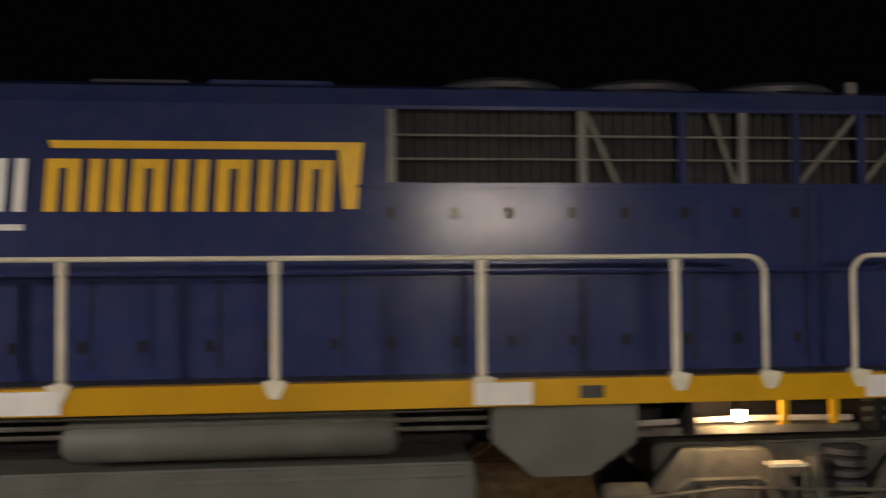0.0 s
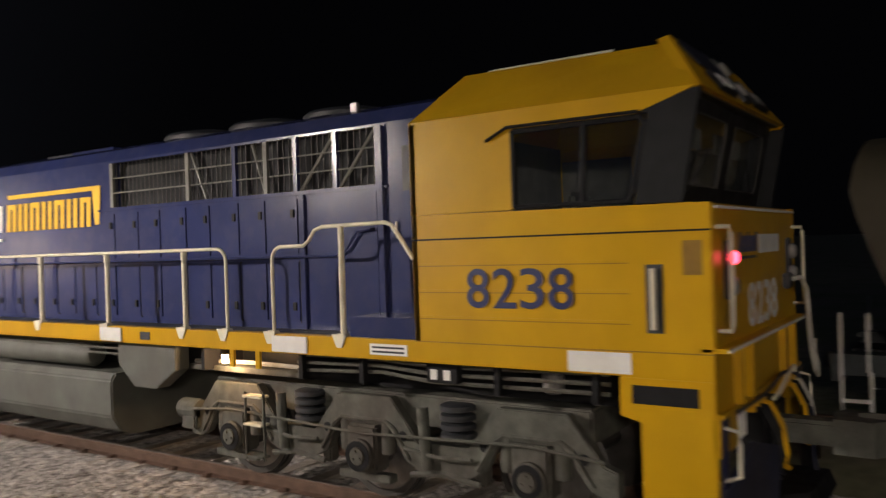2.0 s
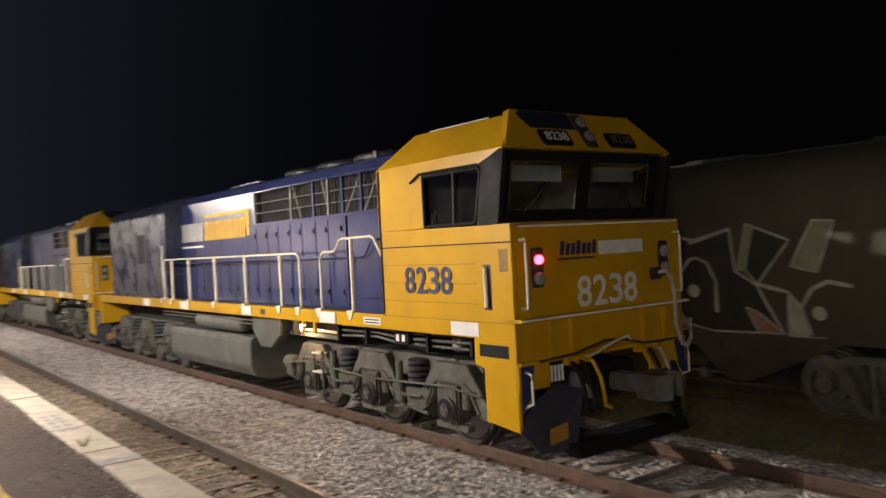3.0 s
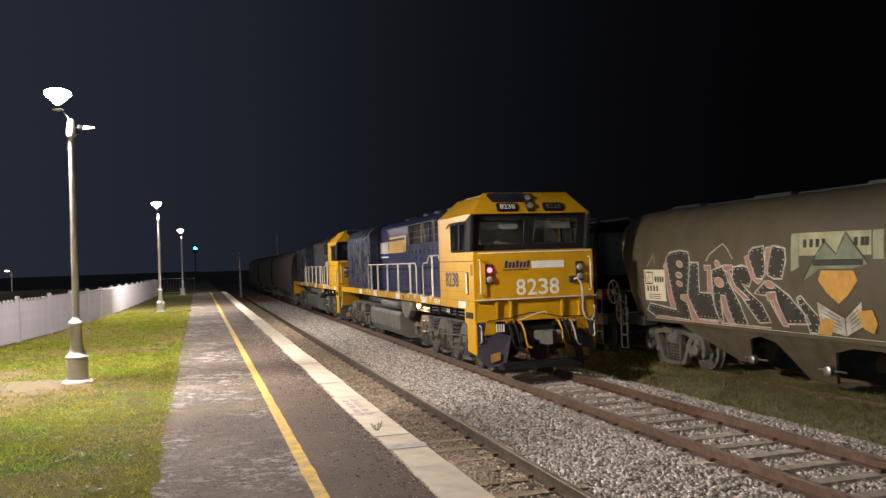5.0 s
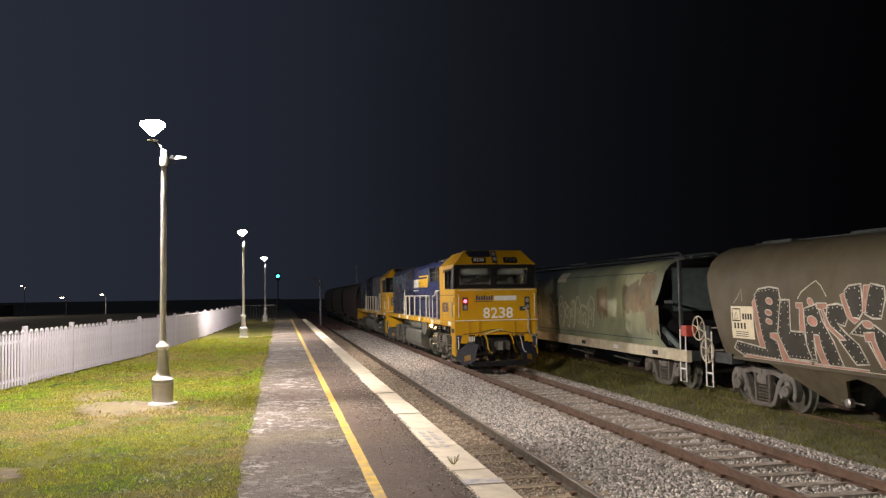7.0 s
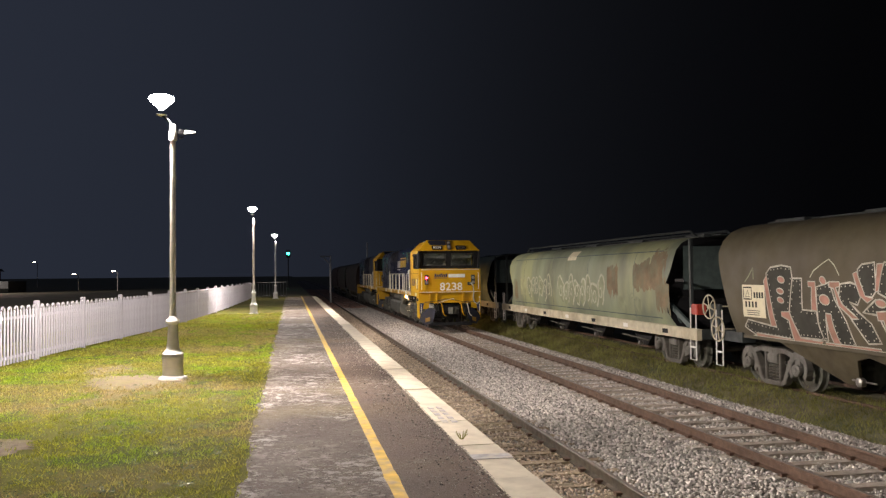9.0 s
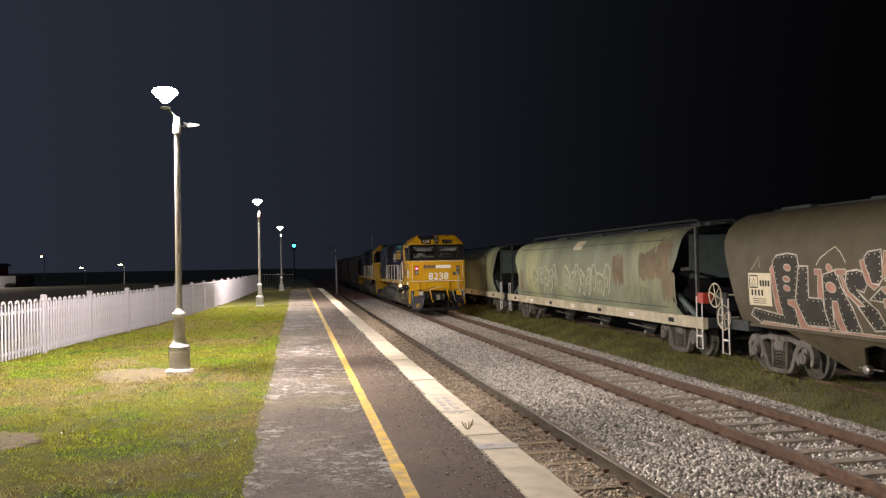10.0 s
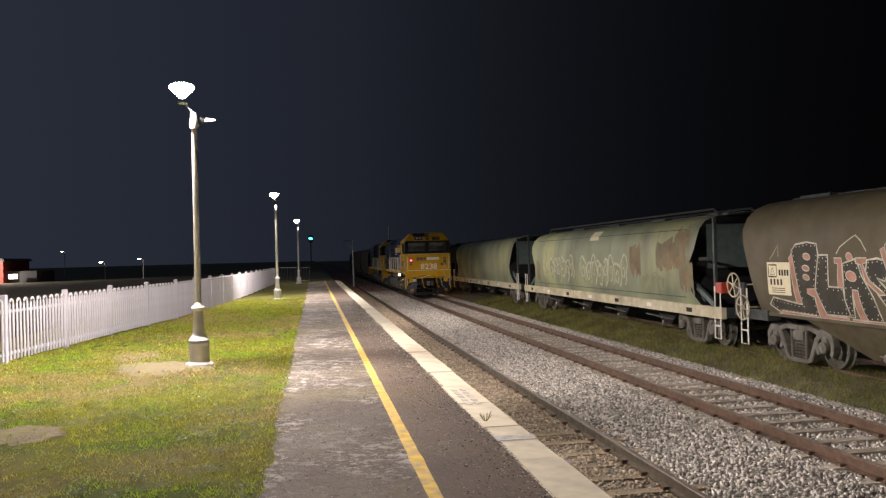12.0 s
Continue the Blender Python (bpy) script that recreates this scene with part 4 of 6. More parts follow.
    for xs_ in (-0.16, 0.0, 0.16):
        lathe([(0.02, 0.3), (0.025, 0.12), (0.05, 0.03), (0.08, 0.0), (0.01, 0.02)], (xs_, 0.44, 4.03), "y", 12, bm)
    part("horn", bm, STEEL, L, "roof air horn")
    part("horn_recess", box(-0.98, 0.98, 0.44, 0.66, 3.90, 3.96), DARKGREY, L)
    part("roof_aerial", tube([(-0.5, 1.6, 4.06), (-0.5, 1.6, 4.16)], 0.012, 6), BLACK, L)
    part("roof_rail", tube([(-0.9, 0.9, 4.09), (-0.9, 2.1, 4.09)], 0.012, 6), CREAM, L)
    # windscreen
    ws = part("windscreen", prism([(0.36, 2.80), (0.20, 3.61), (0.215, 3.61), (0.375, 2.80)], "x", -W + 0.07, W - 0.07), GLASS, L, "dark two-pane windscreen")
    ws.visible_shadow = False
    bmw = bmesh.new()

    def wpt(x, k, off=0.0):
        return (x, 0.355 - 0.16 * k - off, 2.81 + 0.80 * k)

    bmq = bmesh.new()
    for x0, x1, k0, k1 in ((-W + 0.05, W - 0.05, 0.0, 0.16), (-W + 0.05, W - 0.05, 0.86, 1.0), (-W + 0.05, -1.20, 0.16, 0.86), (1.20, W - 0.05, 0.16, 0.86), (-0.11, 0.11, 0.16, 0.86)):
        vs = [bmq.verts.new(wpt(x, k, 0.012)) for x, k in ((x0, k0), (x1, k0), (x1, k1), (x0, k1))]
        vb = [bmq.verts.new(wpt(x, k, -0.03)) for x, k in ((x0, k0), (x1, k0), (x1, k1), (x0, k1))]
        bmq.faces.new(vs)
        bmq.faces.new(vb[::-1])
        for i in range(4):
            bmq.faces.new((vs[i], vb[i], vb[(i + 1) % 4], vs[(i + 1) % 4]))
    part("windscreen_surround", bmq, BLACK, ws, "black windscreen surround")
    for x0, x1 in ((-1.18, -0.13), (0.13, 1.18)):
        rim = [wpt(x, k, 0.016) for x, k in ((x0 + 0.06, 0.17), (x1 - 0.06, 0.17), (x1, 0.24), (x1, 0.78), (x1 - 0.06, 0.85), (x0 + 0.06, 0.85), (x0, 0.78), (x0, 0.24), (x0 + 0.06, 0.17))]
        part("pane_rim", tube(rim, 0.007, 6), GRILLEWIRE, ws, "grey rubber rim of the pane")
    for xs_ in (-0.3, 0.3):
        part("wiper", tube([wpt(xs_ * 3.2, 0.10, 0.03), wpt(xs_ * 2.0, 0.55, 0.03)], 0.010, 5), BLACK, ws)
    for xs_ in (-0.66, 0.66):
        part("sun_blind", box(xs_ - 0.45, xs_ + 0.45, 0.42, 0.44, 3.28, 3.46), INSIDE, L)
    # nose
    part("nose", prism([(0.0, 1.72), (0.0, 2.74), (0.06, 2.78), (0.40, 2.80), (0.40, 1.72)], "x", -W + 0.06, W - 0.06), YELLOW, L, "flat yellow nose panel")
    part("nose_edge", box(-W + 0.12, W - 0.06, -0.012, 0.012, 2.735, 2.757), WHITE, L, "worn white edge of the nose")
    part("nose_shelf", box(-W, W, -0.10, 0.10, 1.70, 1.735, 0.006), YELLOW, L)
    part("shelf_edge", box(-W, W, -0.112, -0.098, 1.708, 1.73), WHITE, L, "white shelf edge")
    part("nose_lower", box(-W + 0.02, W - 0.02, 0.0, 0.6, 1.24, 1.70, 0.01), YELLOW, L, "lower yellow headstock panel")
    for xs_ in (-0.95, -0.62, 0.62, 1.05):
        part("headstock_rib", box(xs_ - 0.03, xs_ + 0.03, -0.07, 0.0, 1.26, 1.70, 0.008), YELLOW, L)
    part("lower_edge", box(-W + 0.02, W - 0.02, -0.04, 0.02, 1.225, 1.262, 0.006), YELLOW, L)
    if full:
        digits("front_number_digit", number, 0.36, 1.08, Matrix.Translation((0.06, -0.003, 1.965)) @ pose(0, 0, 0, 90, 0, 0), WHITE, L, "white painted road number digit", 0.014)
    for k in range(7):
        xb = -0.72 + 0.088 * k
        part("badge_block", prism([(xb, 2.40), (xb + 0.062, 2.40), (xb + 0.085, 2.53 if k % 3 else 2.56), (xb + 0.022, 2.53 if k % 3 else 2.56)], "y", -0.004, 0.001), DBLUE, L, "dark blue slanted lettering block")
    part("badge_underline", box(-0.76, -0.14, -0.004, 0.001, 2.345, 2.368), DBLUE, L)
    part("front_badge_pale", box(-0.07, 0.72, -0.004, 0.001, 2.38, 2.54), WHITE, L, "faded white lettering block on the nose")
    for s in (-1, 1):
        lx = s * 1.09
        hs = part("marker_housing", box(lx - 0.09, lx + 0.09, -0.03, 0.0, 2.06, 2.50, 0.012), DARKGREY, L, "marker light housing")
        for zl, mt in ((2.37, RED_LAMP if s < 0 and full else LENS), (2.16, LENS)):
            rl = 0.052 if mt is RED_LAMP else 0.075
            bm = lathe([(rl, 0), (rl, -0.03), (0.7 * rl, -0.055), (0.01, -0.06)], (lx, -0.03, zl), "y", 18)
            smooth(part("marker_lens", bm, mt, hs, "glowing red marker light" if mt is RED_LAMP else ""))
        gx = s * 1.33
        part("nose_handrail", smooth_tube([(gx, 0.0, 2.60), (gx, -0.09, 2.60), (gx, -0.10, 2.55), (gx, -0.10, 1.90), (gx, -0.09, 1.85), (gx, 0.0, 1.85)], 0.017), CREAM, L, "cream nose handrail")
        # pilot wings with steps
        lo, hi = min(s * (W - 0.05), s * W), max(s * (W - 0.05), s * W)
        part("pilot_wing", prism([(0.0, 0.50), (0.0, 1.50), (0.72, 1.50), (0.72, 1.20), (0.56, 1.16), (0.56, 0.56)], "x", lo, hi, bev=0.008), YELLOW, L, "yellow pilot wing plate")
        part("step_slot", box(min(s * W, s * (W + 0.004)), max(s * W, s * (W + 0.004)), 0.12, 0.62, 1.30, 1.44), BLACK, L)
        part("wing_front", box(min(s * 0.98, s * W), max(s * 0.98, s * W), -0.02, 0.03, 0.95, 1.24, 0.006), YELLOW, L)
        fl = [(s * 1.42, 1.22), (s * 1.22, 1.22), (s * 1.30, 0.86), (s * 1.42, 0.74)]
        part("pilot_flash", prism(fl, "y", -0.03, -0.022), DBLUE, L, "dark blue warning flash")
        part("step_rail", smooth_tube([(s * 1.36, -0.03, 1.16), (s * 1.36, -0.12, 1.14), (s * 1.36, -0.13, 1.05), (s * 1.36, -0.13, 0.82), (s * 1.36, -0.03, 0.78)], 0.015), CREAM, L)
        # plough halves
        bm = bmesh.new()
        q = [(s * 1.43, 0.0, 0.50), (s * 1.36, -0.04, 0.72), (s * 1.02, -0.17, 1.0), (s * 0.72, -0.26, 0.92), (s * 0.86, -0.27, 0.30), (s * 1.22, -0.1, 0.24)]
        a = [bm.verts.new(p) for p in q]
        b = [bm.verts.new((p[0], p[1] + 0.05, p[2])) for p in q]
        bm.faces.new(a)
        bm.faces.new(b[::-1])
        for i in range(6):
            bm.faces.new((a[i], b[i], b[(i + 1) % 6], a[(i + 1) % 6]))
        pl = part("plough", bm, PLOUGH, L, "dark blue pilot plough plate")
        bm = bmesh.new()
        for k0, k1 in ((0.35, 0.75),):
            p0, p1 = Vector((s * 1.36, -0.09, 0.40)), Vector((s * 0.86, -0.29, 0.55))
            c0, c1 = p0.lerp(p1, k0), p0.lerp(p1, k1)
            vs = [bm.verts.new(c0 + Vector((0, -0.02, -0.10))), bm.verts.new(c1 + Vector((0, -0.02, -0.10))), bm.verts.new(c1 + Vector((0, -0.02, 0.08))), bm.verts.new(c0 + Vector((0, -0.02, 0.08)))]
            bm.faces.new(vs)
        # stripe takes the darkened yellow, as if it stood in shade
        part("plough_stripe", bm, SHADED_YELLOW, pl, "warning stripe in darkened yellow")
    part("plough_bar", prism([(-0.40, 0.20), (0.0, 0.20), (0.0, 0.34), (-0.34, 0.34)], "x", -0.95, 0.95), BLACK, L)
    part("drawgear_pocket", box(-0.35, 0.35, -0.10, 0.5, 0.72, 1.12, 0.03), BLACK, L)
    bm = box(-0.12, 0.12, -0.62, -0.05, 0.80, 1.0, 0.03)
    prism([(-0.18, -0.55), (-0.20, -0.85), (-0.05, -0.95), (0.0, -0.72), (0.16, -0.70), (0.20, -0.90), (0.26, -0.6), (0.16, -0.5)], "z", 0.76, 1.04, bm)
    part("coupler", bm, BOGIE, L, "grimy knuckle coupler")
    part("uncoupling_lever", smooth_tube([(-1.2, -0.10, 1.26), (-0.7, -0.16, 1.30), (-0.25, -0.2, 1.40), (0.05, -0.2, 1.38), (0.5, -0.16, 1.28), (1.2, -0.10, 1.26)], 0.014), DARKGREY, L)
    part("lever_handle", smooth_tube([(-0.55, -0.19, 1.24), (-0.40, -0.21, 1.28), (-0.10, -0.22, 1.38), (0.12, -0.22, 1.41), (0.16, -0.22, 1.36)], 0.016), CREAM, L, "cream lever handle")
    for xs_, mt in ((-0.72, BLACK), (-0.58, BLACK), (-0.42, YELLOW), (0.48, YELLOW), (0.62, BLACK), (0.78, HOSE)):
        part("air_hose", smooth_tube([(xs_, 0.0, 1.20), (xs_, -0.14, 1.18), (xs_ + 0.03, -0.22, 1.0), (xs_ + 0.06, -0.24, 0.78), (xs_ + 0.12, -0.2, 0.66), (xs_ + 0.2, -0.22, 0.62)], 0.024), mt, L)
        part("hose_cock", box(xs_ - 0.04, xs_ + 0.04, -0.10, 0.0, 1.16, 1.25, 0.01), YELLOW, L)
    part("jumper_cable", smooth_tube([(0.92, -0.02, 2.10), (0.98, -0.14, 2.12), (1.06, -0.17, 2.0), (1.08, -0.18, 1.7), (1.05, -0.2, 1.45), (1.1, -0.22, 1.24), (1.22, -0.22, 1.17), (1.34, -0.2, 1.26), (1.36, -0.18, 1.5)], 0.026), HOSE, L, "pale jumper cable looped on the nose")
    part("jumper_socket", box(0.82, 1.0, -0.07, 0.0, 2.02, 2.17, 0.015), DARKGREY, L)
    for k in range(4):
        part("warning_bar", box(-0.98 + 0.055 * k, -0.95 + 0.055 * k, -0.035, -0.021, 1.0, 1.18), WHITE, L)
    # bogies and wheels
    wheels = []
    for ax in ((1.67, 3.54, 5.38), (12.5, 14.34, 16.2)):
        bogie(L, ax)
        wheels += [wheelset(L, a) for a in ax]
    # fuel tank, reservoirs and side boxes
    tp = [(-1.28, 1.08), (-1.34, 1.0), (-1.34, 0.55), (-1.22, 0.36), (-1.0, 0.28), (1.0, 0.28), (1.22, 0.36), (1.34, 0.55), (1.34, 1.0), (1.28, 1.08)]
    part("fuel_tank", prism(tp, "y", 7.35, 11.7, bev=0.02), TANK, L, "grey fuel tank with rounded lower edges")
    for s in (-1, 1):
        bm = lathe([(0.02, 0), (0.12, 0.02), (0.16, 0.07), (0.16, 2.3), (0.12, 2.36), (0.02, 2.38)], (s * 1.15, 7.9, 1.28), "y", 18)
        smooth(part("air_reservoir", bm, TANK, L, "grey cylindrical air reservoir"))
        part("side_box", prism([(6.13, 1.49), (7.22, 1.49), (7.22, 1.22), (6.92, 0.96), (6.50, 0.96), (6.13, 1.20)], "x", min(s * 1.12, s * 1.32), max(s * 1.12, s * 1.32), bev=0.01), TANK, L, "grey sand box under the sill")
        for k in range(3):
            part("air_pipe", tube([(s * 1.24, 7.25, 1.46 - 0.07 * k), (s * 1.26, 9.0, 1.45 - 0.06 * k), (s * 1.24, 12.4, 1.46 - 0.07 * k)], 0.018, 6), BOGIE, L)
            part("air_pipe", tube([(s * 1.20, 0.9, 1.46 - 0.08 * k), (s * 1.22, 2.6, 1.43 - 0.07 * k), (s * 1.20, 3.2, 1.46 - 0.06 * k), (s * 1.21, 4.3, 1.46 - 0.08 * k)], 0.02, 6), BOGIE, L)
        for yb in (1.0, 1.9, 3.4, 4.2, 5.7):
            part("pipe_bracket", box(min(s * 0.7, s * 1.28), max(s * 0.7, s * 1.28), yb - 0.03, yb + 0.03, 1.22, 1.50, 0.005), BLACK, L)
        part("brake_valve", lathe([(0.05, 0), (0.09, 0.02), (0.09, 0.16), (0.06, 0.2)], (s * 1.1, 1.45, 1.25), "z", 12), STEEL, L)
        part("cable_tray", box(min(s * 0.95, s * 1.15), max(s * 0.95, s * 1.15), 4.3, 6.1, 1.20, 1.26, 0.006), BOGIE, L)
        part("cable_run", tube([(s * 1.05, 4.3, 1.29), (s * 1.08, 5.2, 1.31), (s * 1.05, 6.1, 1.28)], 0.025, 6), HOSE, L)
        part("equipment_box", box(min(s * 1.2, s * 1.30), max(s * 1.2, s * 1.30), 2.28, 2.62, 1.30, 1.49, 0.01), BLACK, L)
        for yy in (2.36, 2.5):
            part("white_tag", box(min(s * 1.301, s * 1.306), max(s * 1.301, s * 1.306), yy, yy + 0.07, 1.33, 1.42), WHITE, L)
        for yy in (4.80, 5.08):
            part("step_stile", tube([(s * 1.24, yy, 1.02), (s * 1.24, yy, 0.30)], 0.016, 6), BOGIE, L)
        for zz in (0.98, 0.68, 0.34):
            part("step_tread", box(min(s * 1.16, s * 1.28), max(s * 1.16, s * 1.28), 4.80, 5.08, zz - 0.012, zz + 0.012), CREAM if zz > 0.5 else BOGIE, L, "worn cream step tread")
        for yy in (4.66, 5.05):
            part("step_hanger", box(min(s * 1.40, s * 1.43), max(s * 1.40, s * 1.43), yy - 0.03, yy + 0.03, 1.32, 1.50), YELLOW, L)
        lm = part("step_lamp", lathe([(0.05, 0), (0.05, 0.04), (0.03, 0.07), (0.01, 0.075)], (s * 1.28, 5.33, 1.415), "z", 10), BLACK, L)
        if full:
            part("lamp_glass", lathe([(0.01, -0.09), (0.032, -0.08), (0.035, 0.0), (0.01, 0.01)], (s * 1.28, 5.33, 1.41), "z", 10), STEP_GLOW, lm, "glowing warm step light")
    # hood lettering, as plain blocks
    if full:
        for s in (-1, 1):
            xo = s * (H + 0.0145)
            x0, x1 = min(xo, xo + s * 0.003), max(xo, xo + s * 0.003)

            def yy(k):
                return 8.15 + k

            bar = part("lettering_frame", prism([(8.15, 3.48), (10.50, 3.48), (10.48, 3.42), (8.34, 3.42), (8.30, 2.96), (8.20, 2.96)], "x", x0, x1), LETTERY, L, "yellow bracket round the hood lettering")
            for k in range(7):
                a = 8.38 + 0.315 * k
                for dy in (0.0, 0.155):
                    part("lettering_block", prism([(a + dy + 0.02, 2.94), (a + dy + 0.115, 2.94), (a + dy + 0.09, 3.34), (a + dy - 0.005, 3.34)], "x", x0, x1), LETTERY, L)
                if k % 2 == 0:
                    part("lettering_block", prism([(a + 0.1, 3.27), (a + 0.19, 3.27), (a + 0.185, 3.34), (a + 0.095, 3.34)], "x", x0, x1), LETTERY, L)
            for k in range(6):
                a = 10.66 + 0.30 * k
                for dy in (0.0, 0.14):
                    part("lettering_block", prism([(a + dy + 0.02, 2.94), (a + dy + 0.10, 2.94), (a + dy + 0.075, 3.34), (a + dy - 0.005, 3.34)], "x", x0, x1), WHITE, L)
            part("lettering_underline", box(x0, x1, 10.68, 12.4, 2.80, 2.845), WHITE, L)
    # full-width rear body
    rp = [(-1.26, 1.676), (1.26, 1.676), (1.26, 3.62), (1.10, 3.86), (0.60, 4.03), (-0.60, 4.03), (-1.10, 3.86), (-1.26, 3.62)]
    rear = part("rear_body", prism(rp, "y", 12.0, y1 - 0.05, bev=0.02), REARPAINT, L, "dark navy full-width rear body")
    for s in (-1, 1):
        x0, x1 = min(s * 1.261, s * 1.275), max(s * 1.261, s * 1.275)
        for ya in (12.25, 13.35, 14.45, 15.45):
            part("rear_door", box(x0, x1, ya, ya + 0.92, 1.82, 3.42, 0.005), REARPAINT, rear)
        part("rear_grab", tube([(s * 1.30, 12.12, 1.9), (s * 1.32, 12.12, 2.4), (s * 1.30, 12.12, 2.9)], 0.014, 6), CREAM, rear, "cream grab rail")
        part("rear_vent", box(min(s * 1.276, s * 1.284), max(s * 1.276, s * 1.284), 13.5, 14.1, 2.5, 3.2, 0.004), GRILLE, rear, "dark louvred vent")
    # rear end of the hood
    part("rear_platform", box(-1.43, 1.43, LEN - 0.75, LEN - 0.55, 0.9, 1.69, 0.01), YELLOW, L)
    part("rear_coupler", box(-0.14, 0.14, LEN - 0.6, LEN + 0.05, 0.80, 1.0, 0.03), BOGIE, L)
    part("rear_hood_cap", box(-0.7, 0.7, y1, y1 + 0.5, 1.70, 3.6, 0.05), hood_mat, L)
    return L, wheels


def smooth_tube(pts, r, seg=10):
    return tube(pts, r, seg)


def digits(name, text, size, width, m, mat, parent, label, bold):
    """A painted number, each digit a part of its own."""
    pitch = width / len(text)
    for k, ch in enumerate(text):
        writing(name, ch, size, m @ Matrix.Translation(((k - (len(text) - 1) / 2) * pitch, 0, 0)), mat, parent, label, bold, pitch * 0.86)


TRAIN_X = 7.316
loco, loco_wheels = locomotive("locomotive", "yellow and blue diesel locomotive with number 8238 and cream handrails", BLUE, True, "8238")
loco2, loco2_wheels = locomotive("locomotive", "yellow-cabbed diesel locomotive with dark grey-blue hood, coupled behind", HOOD2, False, "8238", full=False)


# ---- hopper wagons ----
def wagon_bogie(parent, yc):
    for s in (-1, 1):
        lo, hi = min(s * 0.94, s * 1.08), max(s * 0.94, s * 1.08)
        bm = bmesh.new()
        for d in (-1, 1):
            def side(pts, x0=lo, x1=hi, bev=0.014):
                prism([(yc + d * a, b) for a, b in pts], "x", x0, x1, bm, bev)

            # top chord, arched pedestal over the axle, strut down to the spring seat, bolster column
            side([(0.0, 0.75), (0.0, 0.86), (0.46, 0.86), (0.74, 0.80), (0.68, 0.69), (0.42, 0.76)])
            outer = [(0.90 + 0.325 * math.cos(radians(a)), 0.50 + 0.36 * math.sin(radians(a))) for a in range(-40, 221, 20)]
            inner = [(0.90 + 0.205 * math.cos(radians(a)), 0.47 + 0.22 * math.sin(radians(a))) for a in range(220, -41, -20)]
            side(outer + inner, bev=0.008)
            side([(0.58, 0.66), (0.70, 0.56), (0.46, 0.11), (0.28, 0.04), (0.28, 0.13), (0.39, 0.22)], lo - 0.006, hi + 0.012)
            side([(0.21, 0.12), (0.28, 0.12), (0.31, 0.77), (0.23, 0.77)])
            box(lo, hi, yc + d * 0.9 - 0.11, yc + d * 0.9 + 0.11, 0.40, 0.68, 0.02, bm)
            lathe([(0.125, s * 1.05), (0.125, s * 1.13), (0.10, s * 1.145), (0.06, s * 1.145), (0.055, s * 1.16), (0.02, s * 1.16)], (0, yc + d * 0.9, 0.46), "x", 18, bm)
        box(lo - 0.01, hi + 0.01, yc - 0.30, yc + 0.30, 0.05, 0.15, 0.012, bm)
        part("bogie_sideframe", bm, WBOGIE, parent, "grimy cast bogie side frame")
        bm = bmesh.new()
        for d in (-0.14, 0.0, 0.14):
            for k in range(5):
                lathe([(0.05, 0), (0.068, 0.015), (0.068, 0.04), (0.05, 0.055)], (s * 1.0, yc + d, 0.16 + 0.07 * k), "z", 10, bm)
        part("spring_nest", bm, BOGIE, parent)["kind"] = "stuff"
        part("brake_hanger", tube([(s * 0.92, yc - 0.5, 0.30), (s * 0.98, yc - 0.40, 0.52), (s * 0.95, yc - 0.2, 0.60)], 0.02, 6), BOGIE, parent)
        part("bolster_end", box(min(s * 0.9, s * 1.09), max(s * 0.9, s * 1.09), yc - 0.20, yc + 0.20, 0.53, 0.73, 0.02), WBOGIE, parent)
    part("bogie_bolster", box(-1.05, 1.05, yc - 0.2, yc + 0.2, 0.60, 0.86, 0.02), WBOGIE, parent)
    for d in (-0.9, 0.9):
        bm = lathe([(0.07, -0.9), (0.07, 0.9)], (0, yc + d, 0.46), "x", 10)
        for s in (-1, 1):
            lathe([(0.08, s * 0.69), (0.42, s * 0.70), (0.49, s * 0.69), (0.46, s * 0.72), (0.455, s * 0.82), (0.41, s * 0.82), (0.37, s * 0.77), (0.12, s * 0.78), (0.11, s * 0.85), (0.02, s * 0.85)], (0, yc + d, 0.46), "x", 28, bm)
        part("wheelset", bm, BOGIE, parent, "rusty wheels on their axle")


SECTION = [(1.28, 1.08), (1.33, 1.3), (1.375, 1.6), (1.395, 2.0), (1.40, 2.35), (1.39, 2.7), (1.35, 3.0), (1.25, 3.28), (1.06, 3.48), (0.78, 3.60), (0.40, 3.66)]


def side_x(z):
    for (xa, za), (xb, zb) in zip(SECTION, SECTION[1:]):
        if za <= z <= zb:
            return xa + (xb - xa) * (z - za) / (zb - za)
    return SECTION[0][0]


